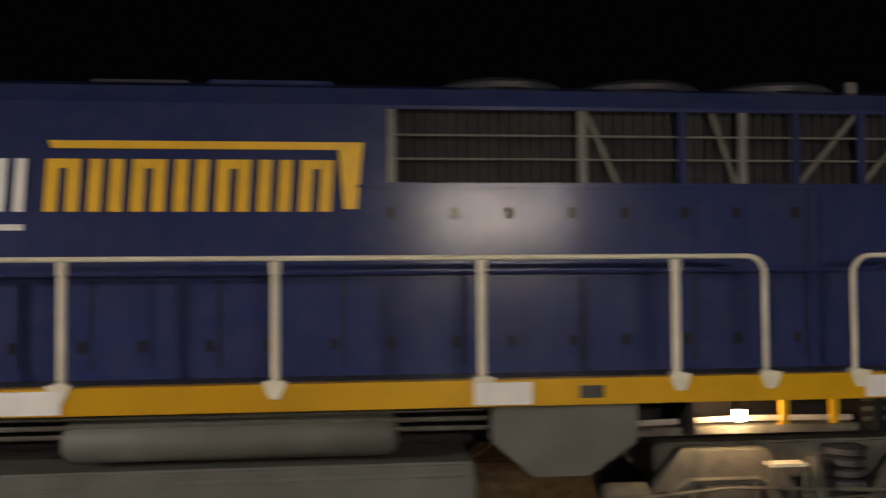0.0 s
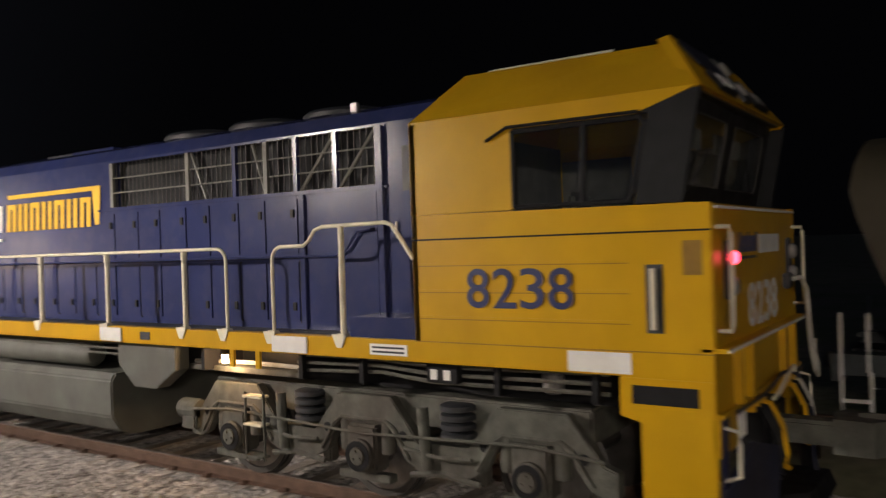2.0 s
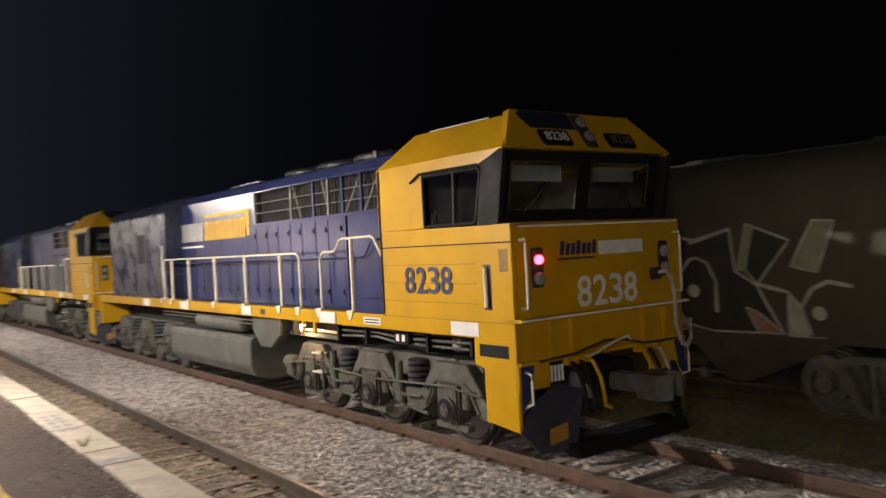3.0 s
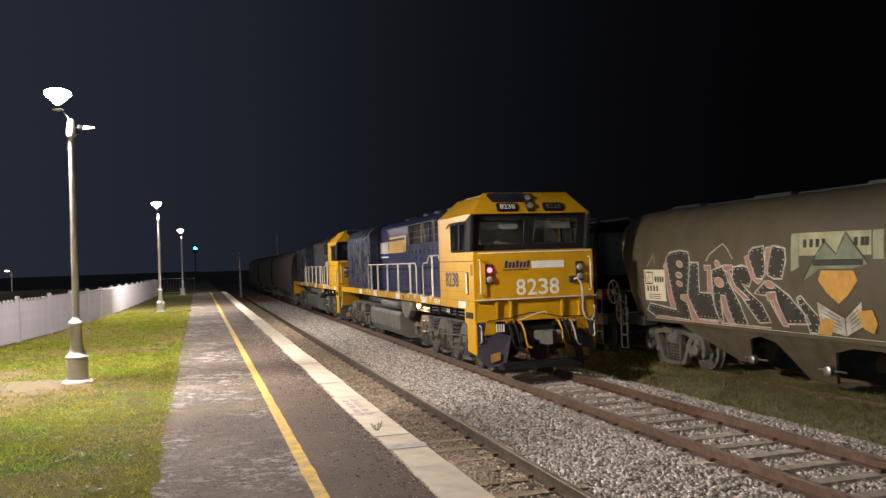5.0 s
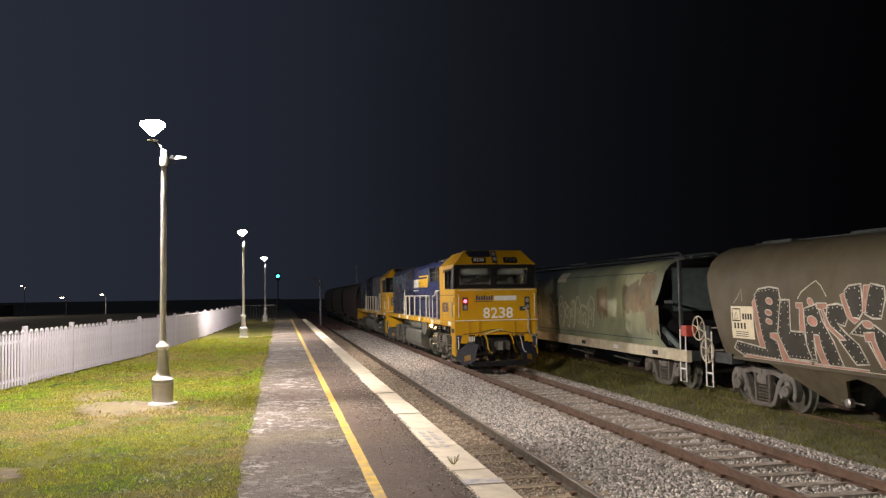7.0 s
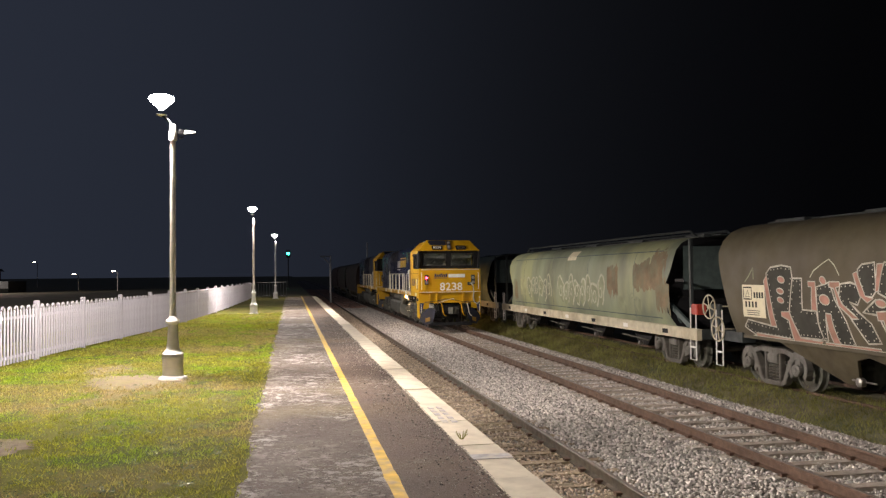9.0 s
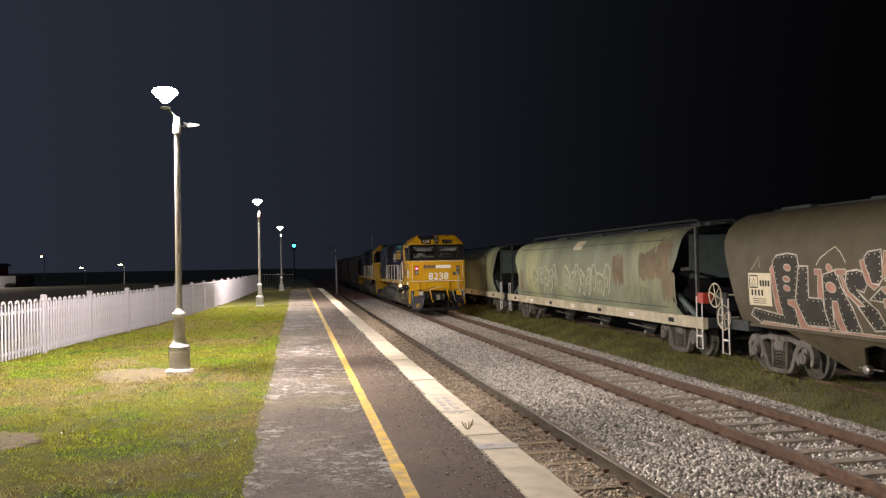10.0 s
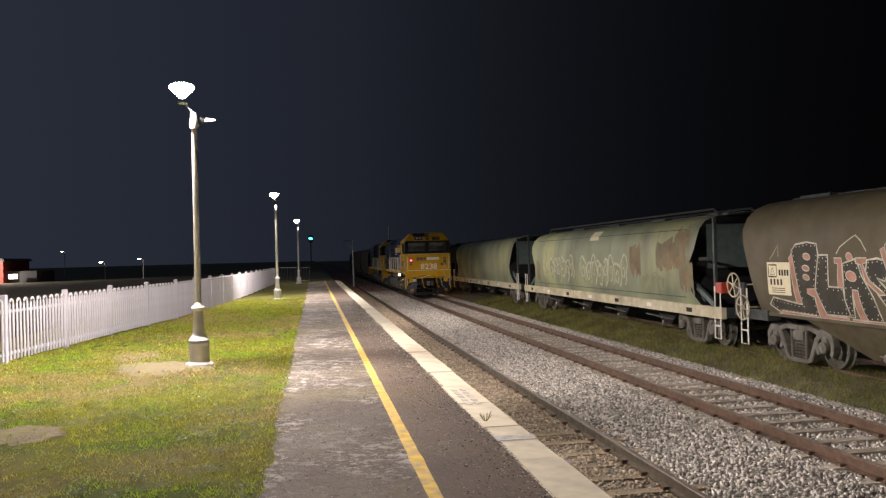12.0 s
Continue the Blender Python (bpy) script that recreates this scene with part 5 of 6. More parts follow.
def hopper(name, label, length, mat, solebar, skirts, raise_top=0.0, rails=True):
    """A covered hopper wagon along y, its low-y end at 0."""
    Wg = empty(name)
    tagged(Wg, label, "hopper wagon", "wagons standing in the siding")
    bm = bmesh.new()
    half = [(x, z + raise_top * max(0, (z - 1.08) / 2.6)) for x, z in SECTION]
    ring = [(-x, z) for x, z in half] + [(x, z) for x, z in half[::-1]]
    inset = 2.1 if solebar else 0.55
    lean = 0.52 if solebar else 0.36

    def yend(z, end):
        prof_ = ((1.0, 1.25), (1.2, 1.42), (1.38, 1.72), (1.6, 1.92), (1.8, 1.97), (2.0, 1.93), (2.2, 1.78), (2.45, 1.53), (2.7, 1.40), (3.0, 1.34), (3.3, 1.42), (3.8, 1.7))
        cut = np.interp(z, [p[0] for p in prof_], [p[1] for p in prof_]) if solebar else inset * 0.45 + lean * max(0.0, 2.9 - z) + 0.28 * max(0.0, z - 3.0) ** 1.5
        return cut if end < 0.5 else length - cut

    n = 24
    rows_ = []
    for j in range(n + 1):
        k = j / n
        rows_.append([bm.verts.new((x, yend(z, 0) + (yend(z, 1) - yend(z, 0)) * k, z + 0.006 * noise.noise((k * 9, z * 2, x)))) for x, z in ring])
    m = len(ring)
    for a, b in zip(rows_, rows_[1:]):
        for i in range(m):
            bm.faces.new((a[i], a[(i + 1) % m], b[(i + 1) % m], b[i]))
    body = smooth(part("body", bm, mat, Wg, "rounded painted hopper body"), 55)
    for e, k in ((0, 0), (1, 1)):
        bm = bmesh.new()
        vs = [bm.verts.new((x, yend(z, k), z)) for x, z in ring]
        bm.faces.new(vs)
        part("end_sheet", bm, BLACK if solebar else mat, Wg, "sloping end sheet")
        if solebar:
            d = 1 if k == 0 else -1
            yq = yend(3.0, k) - d * 0.03
            part("end_panel", box(-1.12, 1.12, min(yq, yq - d * 0.04), max(yq, yq - d * 0.04), 2.05, 3.25, 0.02), WGREEN, Wg, "grey-green upper end panel")
            for s in (-1, 1):
                part("end_gusset", prism([(yend(1.2, k) - d * 0.05, 1.10), (yend(1.2, k) + d * 0.35, 1.10), (yend(1.2, k) + d * 0.30, 1.62)], "x", min(s * 1.1, s * 1.16), max(s * 1.1, s * 1.16)), WGREEN, Wg)
    top = half[-1][1]
    bm = box(-0.32, 0.32, 0.7, length - 0.7, top + 0.01, top + 0.04, 0.01)
    part("roof_walkway", bm, WDARK, Wg, "roof walkway with hatches")
    for k in range(5):
        y = 1.8 + (length - 3.6) * k / 4
        part("roof_hatch", box(-0.5, 0.5, y - 0.55, y + 0.55, top - 0.02, top + 0.06, 0.02), WDARK, Wg)
    for s in (-1, 1):
        if solebar:
            part("solebar", box(min(s * 1.28, s * 1.42), max(s * 1.28, s * 1.42), 0.0, length, 0.80, 1.09, 0.008), SOLEBAR, Wg, "faded cream solebar")
            for k in range(7):
                y = 1.6 + (length - 3.2) * k / 6
                part("solebar_mark", box(min(s * 1.421, s * 1.424), max(s * 1.421, s * 1.424), y, y + 0.34, 0.88, 1.0), WHITE if k % 2 else BLACK, Wg)
            for e in (0.25, length - 0.25):
                d = 1 if e < 1 else -1
                part("end_post", box(min(s * 1.25, s * 1.33), max(s * 1.25, s * 1.33), e + d * 0.25 - 0.05, e + d * 0.25 + 0.05, 1.09, 3.4, 0.01), WDARK, Wg)
            for e in (0, 1):
                d = 1 if e == 0 else -1
                ya = 0.45 if e == 0 else length - 0.45
                part("end_brace", prism([(ya, 1.09), (ya + d * 0.35, 1.09), (ya + d * 1.5, 1.62), (ya + d * 1.45, 1.75)], "x", min(s * 1.18, s * 1.26), max(s * 1.18, s * 1.26)), WGREEN, Wg)
        else:
            part("bottom_angle", box(min(s * 1.27, s * 1.31), max(s * 1.27, s * 1.31), 0.95, length - 0.95, 1.03, 1.10, 0.005), mat, Wg)
            part("end_sill", box(min(s * 1.0, s * 1.34), max(s * 1.0, s * 1.34), 0.0, 1.2, 0.90, 1.14, 0.01), WDARK, Wg)
            part("end_sill", box(min(s * 1.0, s * 1.34), max(s * 1.0, s * 1.34), length - 1.2, length, 0.90, 1.14, 0.01), WDARK, Wg)
        if skirts:
            mid = length / 2
            pts = [(mid + a, b) for a, b in ((5.3, 1.05), (3.65, 0.34), (3.25, 0.34), (2.95, 0.86), (2.6, 0.95), (2.2, 0.86), (1.75, 0.20), (1.1, 0.20), (0.75, 0.80), (0.3, 0.92), (-0.3, 0.92), (-0.75, 0.80), (-1.1, 0.20), (-1.75, 0.20), (-2.2, 0.86), (-2.6, 0.95), (-2.95, 0.86), (-3.25, 0.34), (-3.65, 0.34), (-5.3, 1.05))]
            bm = prism(pts, "x", min(s * 1.20, s * 1.26), max(s * 1.20, s * 1.26))
            for v_ in bm.verts:
                v_.co.x -= s * 0.55 * (1.05 - v_.co.z)
            part("chute_skirt", bm, CHUTE, Wg, "hopper discharge chutes sloping inwards")
            for a in (3.0, 1.0, -1.0, -3.0):
                bm = lathe([(0.05, 0), (0.09, 0.02), (0.09, 0.12), (0.05, 0.14)], (s * 1.05 - 0.07, mid + a, 0.45), "x", 12)
                tube([(s * 1.0, mid + a - 0.35, 0.46), (s * 1.0, mid + a + 0.3, 0.46)], 0.02, 6, bm)
                part("discharge_gear", bm, STEEL, Wg)
        else:
            for k in range(4):
                y = 4.2 + (length - 8.4) * k / 3
                part("discharge_chute", prism([(y - 1.0, 1.05), (y + 1.0, 1.05), (y + 0.3, 0.35), (y - 0.3, 0.35)], "x", min(s * 0.6, s * 0.95), max(s * 0.6, s * 0.95)), BLACK, Wg)
                part("operating_rod", tube([(s * 1.2, y - 0.9, 0.55), (s * 1.22, y + 0.9, 0.62)], 0.025, 6), BOGIE, Wg)
                part("rod_end", lathe([(0.04, -0.02), (0.07, 0), (0.07, 0.1), (0.03, 0.12)], (s * 1.18, y - 0.2, 0.42), "x", 10), STEEL, Wg)
        if rails:
            for e in (0, 1):
                yb = 0.12 if e == 0 else length - 0.12
                d = 1 if e == 0 else -1
                xr = s * 1.38
                for o in (0.0, 0.28):
                    part("grab_rail", tube([(xr, yb + d * o, 0.95), (xr, yb + d * o, 1.62)], 0.018, 6), WHITE, Wg, "white grab rail")
                part("end_step", tube([(xr, yb, 0.95), (xr, yb, 0.30), (xr, yb + d * 0.30, 0.30), (xr, yb + d * 0.30, 0.95)], 0.02, 6), WHITE, Wg, "white stirrup step")
                part("step_tread", box(min(xr - 0.02, xr + 0.02), max(xr - 0.02, xr + 0.02), yb, yb + d * 0.3, 0.60, 0.64), WHITE, Wg)
    part("centre_sill", box(-0.35, 0.35, 0.1, length - 0.1, 0.78, 1.08, 0.01), BLACK, Wg)
    for e in (0, 1):
        y = -0.25 if e == 0 else length + 0.25
        part("coupler", box(-0.13, 0.13, min(y, y + (0.7 if e == 0 else -0.7)), max(y, y + (0.7 if e == 0 else -0.7)), 0.78, 1.0, 0.03), BOGIE, Wg)
        part("end_frame", box(-1.3, 1.3, 0.0 if e == 0 else length - 0.12, 0.12 if e == 0 else length, 0.82, 1.08, 0.01), WDARK, Wg)
    wagon_bogie(Wg, 1.95)
    wagon_bogie(Wg, length - 1.95)
    return Wg


SIDING = 11.6
A_Y0, A_LEN = 2.75, 15.45
hop_a = hopper("hopper_wagon", "dark olive grain hopper wagon covered in spray-painted graffiti", A_LEN, WAGON_A, False, True)
hop_a.location = (SIDING, A_Y0, 0)
B_Y0, B_LEN = 18.95, 19.2
hop_b = hopper("hopper_wagon", "grey-green grain hopper wagon with rust patches and cream solebar", B_LEN, WAGON_B, True, False, -0.16)
hop_b.location = (SIDING, B_Y0, 0)
for y in (39.3, 59.7, 80.1):
    copy_thing(hop_b, pose(SIDING, y, 0))
hop_d = hopper("hopper_wagon", "dark olive grain hopper wagon in shadow, white end steps", A_LEN, WAGON_A, False, True)
hop_d.location = (SIDING, 1.55 - A_LEN, 0)


def on_side(y, z, off=0.006):
    return (-(side_x(z) + off), y - A_Y0, z)


def fine_pts(pts, closed):
    out = []
    n = len(pts)
    for i in range(n if closed else n - 1):
        (ya, za), (yb, zb) = pts[i], pts[(i + 1) % n]
        m = max(1, int(math.hypot(yb - ya, zb - za) / 0.12))
        out += [(ya + (yb - ya) * k / m, za + (zb - za) * k / m) for k in range(m)]
    return out if closed else out + [pts[-1]]


def spray_line(name, pts, w, mat, parent, closed=True, off=0.010, label="", surf=None):
    """A sprayed stroke that follows the wagon's curved side."""
    surf = surf or on_side
    p = fine_pts(pts, closed)
    bm = bmesh.new()
    n = len(p)
    prev = None
    first = None
    for i in range(n):
        a = p[(i - 1) % n] if closed or i else p[i]
        b = p[(i + 1) % n] if closed or i < n - 1 else p[i]
        dy, dz = b[0] - a[0], b[1] - a[1]
        d = math.hypot(dy, dz) or 1
        k = w * (0.42 + 0.16 * noise.noise((p[i][0] * 3, p[i][1] * 3, w)))
        ny, nz = -dz / d * k, dy / d * k
        pair = (bm.verts.new(surf(p[i][0] + ny, p[i][1] + nz, off)), bm.verts.new(surf(p[i][0] - ny, p[i][1] - nz, off)))
        if prev:
            bm.faces.new((prev[0], prev[1], pair[1], pair[0]))
        first = first or pair
        prev = pair
    if closed:
        bm.faces.new((prev[0], prev[1], first[1], first[0]))
    return part(name, bm, mat, parent, label)


def spray_fill(name, pts, mat, parent, off=0.006, label="", surf=None):
    """A sprayed patch, cut to the wagon's curved side in level strips."""
    bm = bmesh.new()
    bm.faces.new([bm.verts.new((0, y, z)) for y, z in pts])
    zs = [p[1] for p in pts]
    n = int((max(zs) - min(zs)) / 0.08)
    for k in range(1, n):
        z = min(zs) + (max(zs) - min(zs)) * k / n + 0.0013
        bmesh.ops.bisect_plane(bm, geom=bm.verts[:] + bm.edges[:] + bm.faces[:], plane_co=(0, 0, z), plane_no=(0, 0, 1))
    for v_ in bm.verts:
        v_.co = (surf or on_side)(v_.co.y, v_.co.z, off)
    return part(name, bm, mat, parent, label)


LETTERS = [
    [(15.91, 2.49), (15.75, 2.62), (15.36, 2.66), (15.04, 2.62), (14.98, 2.39), (15.12, 1.75), (15.17, 1.48), (15.12, 1.1), (16.51, 1.14), (16.88, 1.29), (16.7, 1.46), (15.64, 1.35)],
    [(14.98, 2.39), (14.67, 2.39), (14.69, 1.76), (14.25, 1.75), (14.23, 1.52), (14.13, 1.19), (14.87, 1.19), (15.13, 1.7)],
    [(14.23, 2.22), (13.82, 2.32), (13.69, 2.0), (13.4, 1.6), (13.24, 1.15), (13.69, 1.12), (13.84, 1.71), (13.97, 1.72), (14.01, 1.18), (14.13, 1.19), (14.23, 1.52), (14.22, 1.75)],
    [(13.52, 2.29), (13.24, 2.32), (12.98, 2.26), (12.95, 2.1), (13.07, 1.91), (13.28, 1.96), (13.06, 1.79), (12.74, 1.59), (12.56, 1.25), (12.9, 1.22), (13.58, 2.04)],
    [(13.03, 2.38), (13.04, 2.56), (12.93, 2.65), (12.61, 2.68), (12.57, 2.18), (12.68, 2.06), (12.91, 2.08)],
    [(12.53, 2.14), (12.45, 2.49), (12.37, 2.68), (12.04, 2.62), (12.02, 2.41), (12.14, 2.07), (12.35, 2.07)],
    [(12.94, 1.78), (12.6, 2.02), (12.31, 1.95), (11.99, 1.77), (11.61, 1.42), (11.54, 1.28), (12.28, 1.24), (12.55, 1.75)],
    [(11.8, 1.73), (11.7, 1.78), (11.28, 1.39), (11.41, 1.13), (11.6, 1.13), (11.64, 1.42), (11.75, 1.59)],
]
BACK_LETTERS = [
    [(9.5, 1.3), (9.3, 2.2), (8.8, 2.38), (8.43, 2.55), (8.16, 2.07), (7.72, 1.37), (7.6, 1.12), (8.3, 1.12), (8.5, 1.6), (8.9, 1.14)],
    [(7.85, 1.6), (7.55, 2.5), (7.27, 2.45), (6.72, 2.6), (6.65, 2.0), (6.33, 1.8), (6.0, 1.14), (7.1, 1.12), (7.5, 1.2)],
    [(6.5, 2.02), (6.36, 2.62), (5.82, 2.41), (6.32, 1.82)],
]
PINK_EDGES = [
    [(15.99, 2.33), (15.88, 2.45), (15.63, 1.37), (15.82, 1.36)],
    [(15.4, 1.69), (15.13, 1.7), (14.87, 1.18), (14.17, 1.16), (14.23, 1.1), (15.10, 1.10), (15.16, 1.52), (15.4, 1.6)],
    [(14.47, 2.33), (14.24, 2.33), (14.22, 1.75), (14.39, 1.77), (14.36, 2.22), (14.46, 2.23)],
    [(13.97, 1.72), (13.81, 1.71), (13.77, 1.46), (13.65, 1.14), (13.84, 1.13), (13.94, 1.41)],
    [(13.82, 2.33), (13.53, 2.33), (13.53, 2.24), (13.64, 2.22), (13.48, 1.92), (13.05, 1.66), (13.22, 1.65), (13.58, 1.88), (13.7, 2.2), (13.83, 2.23)],
    [(13.16, 2.48), (13.06, 2.52), (12.85, 2.08), (12.65, 2.04), (12.8, 1.96), (12.99, 2.08)],
    [(12.54, 2.65), (12.39, 2.66), (12.51, 2.18), (12.59, 2.16)],
    [(12.59, 1.81), (12.33, 1.83), (12.32, 1.69), (12.10, 1.2), (12.25, 1.2), (12.43, 1.66), (12.56, 1.66)],
    [(16.45, 1.18), (15.2, 1.14), (15.2, 1.10), (16.45, 1.10)],
    [(14.1, 1.15), (12.6, 1.15), (12.6, 1.10), (14.1, 1.10)],
]
for li, pts in enumerate(LETTERS + BACK_LETTERS):
    spray_fill("graffiti_fill", pts, SPRAYK, hop_a, label="black sprayed letter fill")
    spray_line("graffiti_outline", pts, 0.042, SPRAYW, hop_a, off=0.012, label="pale sprayed letter outline")
    if li >= len(LETTERS):
        continue
    # a row of white dots just inside the outline
    a = fine_pts(pts, True)
    n = len(a)
    area = sum(pts[i][0] * pts[(i + 1) % len(pts)][1] - pts[(i + 1) % len(pts)][0] * pts[i][1] for i in range(len(pts)))
    sg = 1 if area > 0 else -1
    for i in range(n):
        dy, dz = a[(i + 1) % n][0] - a[i - 1][0], a[(i + 1) % n][1] - a[i - 1][1]
        d = math.hypot(dy, dz) or 1
        y, z = a[i][0] - sg * 0.06 * dz / d, a[i][1] + sg * 0.06 * dy / d
        spray_fill("graffiti_dot", [(y - 0.013, z - 0.013), (y + 0.013, z - 0.013), (y + 0.014, z + 0.013), (y - 0.013, z + 0.014)], SPRAYW, hop_a, off=0.013)
for pts in PINK_EDGES:
    spray_fill("graffiti_edge", pts, PINK, hop_a, off=0.015, label="dull pink sprayed letter edge")
    spray_line("graffiti_outline", pts, 0.03, SPRAYW, hop_a, off=0.018)
for y, z, ry_, rz_ in ((15.36, 2.36, 0.12, 0.07), (15.4, 2.12, 0.12, 0.06), (15.4, 1.93, 0.11, 0.06), (13.98, 1.98, 0.15, 0.10), (14.01, 2.35, 0.09, 0.08), (12.47, 1.96, 0.13, 0.07)):
    loop_ = [(y + ry_ * math.cos(a) + 0.03 * math.sin(a), z + rz_ * math.sin(a)) for a in [k * math.tau / 12 for k in range(12)]]
    spray_fill("graffiti_eye", loop_, PINK, hop_a, off=0.015)
    spray_line("graffiti_ring", loop_, 0.028, SPRAYW, hop_a, off=0.018)
spray_line("graffiti_peak", [(14.41, 2.41), (14.3, 2.54), (14.07, 2.66), (13.85, 2.76), (13.69, 2.65), (13.54, 2.45)], 0.028, SPRAYW2, hop_a, closed=False)
spray_line("graffiti_stroke", [(16.75, 2.30), (16.6, 2.42), (16.42, 2.62), (16.40, 2.36)], 0.03, SPRAYP, hop_a, closed=False)
spray_line("graffiti_ground", [(16.6, 1.11), (14.0, 1.10), (12.0, 1.10), (10.0, 1.10)], 0.03, SPRAYW2, hop_a, closed=False, off=0.013)
# painted panel and figure, as plain shapes
for pts, mt in (([(8.11, 2.03), (7.92, 2.5), (7.78, 2.61), (7.53, 2.52), (7.93, 1.71)], SPRAYP), ([(6.61, 2.01), (6.45, 2.66), (6.34, 2.62), (6.50, 2.02)], SPRAYP), ([(5.82, 2.06), (5.49, 2.66), (5.2, 2.64), (5.45, 1.98)], SPRAYP),
                ([(6.53, 1.49), (6.35, 1.43), (5.99, 1.13), (6.39, 1.14)], PINK), ([(8.32, 1.5), (8.05, 1.63), (8.13, 1.2)], SPRAYP), ([(5.86, 1.71), (5.7, 1.53), (5.6, 1.15), (5.93, 1.1)], SPRAYW2)):
    spray_fill("graffiti_edge", pts, mt, hop_a, off=0.015)
    spray_line("graffiti_outline", pts, 0.035, SPRAYW, hop_a, off=0.018)
for pts in ([(7.56, 1.99), (7.40, 2.18), (7.28, 2.2), (7.1, 2.12), (6.97, 1.85), (7.0, 1.4)], [(7.4, 2.42), (6.72, 2.6)], [(6.32, 1.82), (5.86, 1.71), (5.93, 1.1), (5.43, 1.10)], [(5.69, 1.53), (5.54, 1.76), (5.32, 1.86), (5.0, 1.8)], [(8.16, 2.07), (7.72, 1.37), (7.5, 1.14)]):
    spray_line("graffiti_stroke", pts, 0.06, SPRAYW, hop_a, closed=False, off=0.02)
for y, z in ((8.51, 2.05), (7.36, 1.71), (5.47, 1.44)):
    spray_fill("graffiti_eye", [(y + 0.10 * math.cos(a), z + 0.10 * math.sin(a)) for a in [k * math.tau / 12 for k in range(12)]], SPRAYW2, hop_a, off=0.02)
panel = spray_fill("lettered_panel", [(11.69, 2.48), (10.09, 2.47), (10.09, 2.86), (11.69, 2.88)], SPRAYB, hop_a, off=0.008, label="pale panel with lettering bars")
spray_fill("panel_strip", [(11.9, 2.2), (11.7, 2.28), (11.7, 2.88), (11.88, 2.87)], SPRAYP, hop_a, off=0.008)
spray_fill("panel_strip", [(10.06, 2.4), (9.85, 2.4), (9.85, 2.86), (10.06, 2.86)], SPRAYP, hop_a, off=0.008)
for y in (11.58, 11.43, 11.28, 11.14, 10.44, 10.30, 10.21):
    spray_fill("lettering_bar", [(y, 2.62), (y - 0.085, 2.62), (y - 0.085, 2.76), (y, 2.76)], SPRAYK, hop_a, off=0.012)
# painted figure, reduced to plain shapes
spray_fill("painted_shape", [(11.61, 2.03), (11.06, 2.71), (10.81, 2.49), (10.61, 2.85), (10.14, 2.33), (10.5, 2.25), (11.2, 2.25)], SPRAYG, hop_a, off=0.016, label="grey-green sprayed peaked shape")
spray_line("painted_edge", [(11.61, 2.03), (11.37, 2.38), (11.06, 2.71), (10.81, 2.49), (10.61, 2.85), (10.14, 2.33)], 0.03, SPRAYK, hop_a, closed=False, off=0.02)
spray_fill("painted_band", [(11.37, 2.41), (10.24, 2.41), (10.25, 2.31), (11.34, 2.30)], SPRAYK, hop_a, off=0.02)
spray_fill("painted_shape", [(11.24, 2.05), (11.17, 2.22), (10.46, 2.22), (10.38, 2.06), (10.61, 1.81), (10.82, 1.67), (11.06, 1.84)], SPRAYO, hop_a, off=0.018, label="orange sprayed rounded shape")
spray_fill("painted_shape", [(11.31, 1.7), (10.72, 1.44), (10.32, 1.74), (10.34, 1.32), (10.76, 1.12), (11.32, 1.21)], SPRAYW, hop_a, off=0.014, label="white sprayed open shape")
spray_line("painted_edge", [(11.31, 1.7), (10.72, 1.44), (10.32, 1.74), (10.34, 1.32), (10.76, 1.12), (11.32, 1.21)], 0.022, SPRAYK, hop_a, off=0.02)
spray_line("painted_edge", [(10.72, 1.44), (10.76, 1.13)], 0.022, SPRAYK, hop_a, closed=False, off=0.02)
for k in range(4):
    spray_line("painted_stroke", [(11.22 - 0.02 * k, 1.58 - 0.08 * k), (10.84, 1.42 - 0.06 * k)], 0.014, SPRAYK, hop_a, closed=False, off=0.02)
    spray_line("painted_stroke", [(10.62, 1.44 - 0.06 * k), (10.40, 1.60 - 0.07 * k)], 0.014, SPRAYK, hop_a, closed=False, off=0.02)
spray_fill("painted_shape", [(11.25, 1.39), (10.95, 1.41), (11.09, 1.12), (11.39, 1.12)], SPRAYO, hop_a, off=0.022)
spray_fill("painted_shape", [(10.45, 1.56), (10.13, 1.6), (10.05, 1.38), (10.17, 1.21), (10.35, 1.28)], SPRAYO, hop_a, off=0.022)
plate = spray_fill("data_plate", [(16.86, 1.52), (15.98, 1.52), (15.98, 2.24), (16.86, 2.24)], SIGNCREAM, hop_a, off=0.010, label="cream data plate with stencilled marks")
spray_line("plate_mark", [(16.80, 1.92), (16.48, 1.92), (16.48, 2.18), (16.80, 2.18)], 0.04, SPRAYK, hop_a, off=0.016)
spray_line("plate_mark", [(16.72, 1.97), (16.56, 1.97), (16.64, 2.12)], 0.03, SPRAYK, hop_a, off=0.016)
for k in range(4):
    for j in range(2):
        y, z = (16.40 - 0.10 * k if j == 0 else 16.75 - 0.13 * k), (1.95 if j == 0 else 1.74)
        spray_fill("plate_bar", [(y, z), (y - 0.07, z), (y - 0.07, z + 0.13), (y, z + 0.13)], SPRAYK, hop_a, off=0.014)
for k in range(3):
    spray_fill("plate_bar", [(16.7, 1.57 + 0.045 * k), (16.2, 1.57 + 0.045 * k), (16.2, 1.585 + 0.045 * k), (16.7, 1.585 + 0.045 * k)], SPRAYK, hop_a, off=0.014)


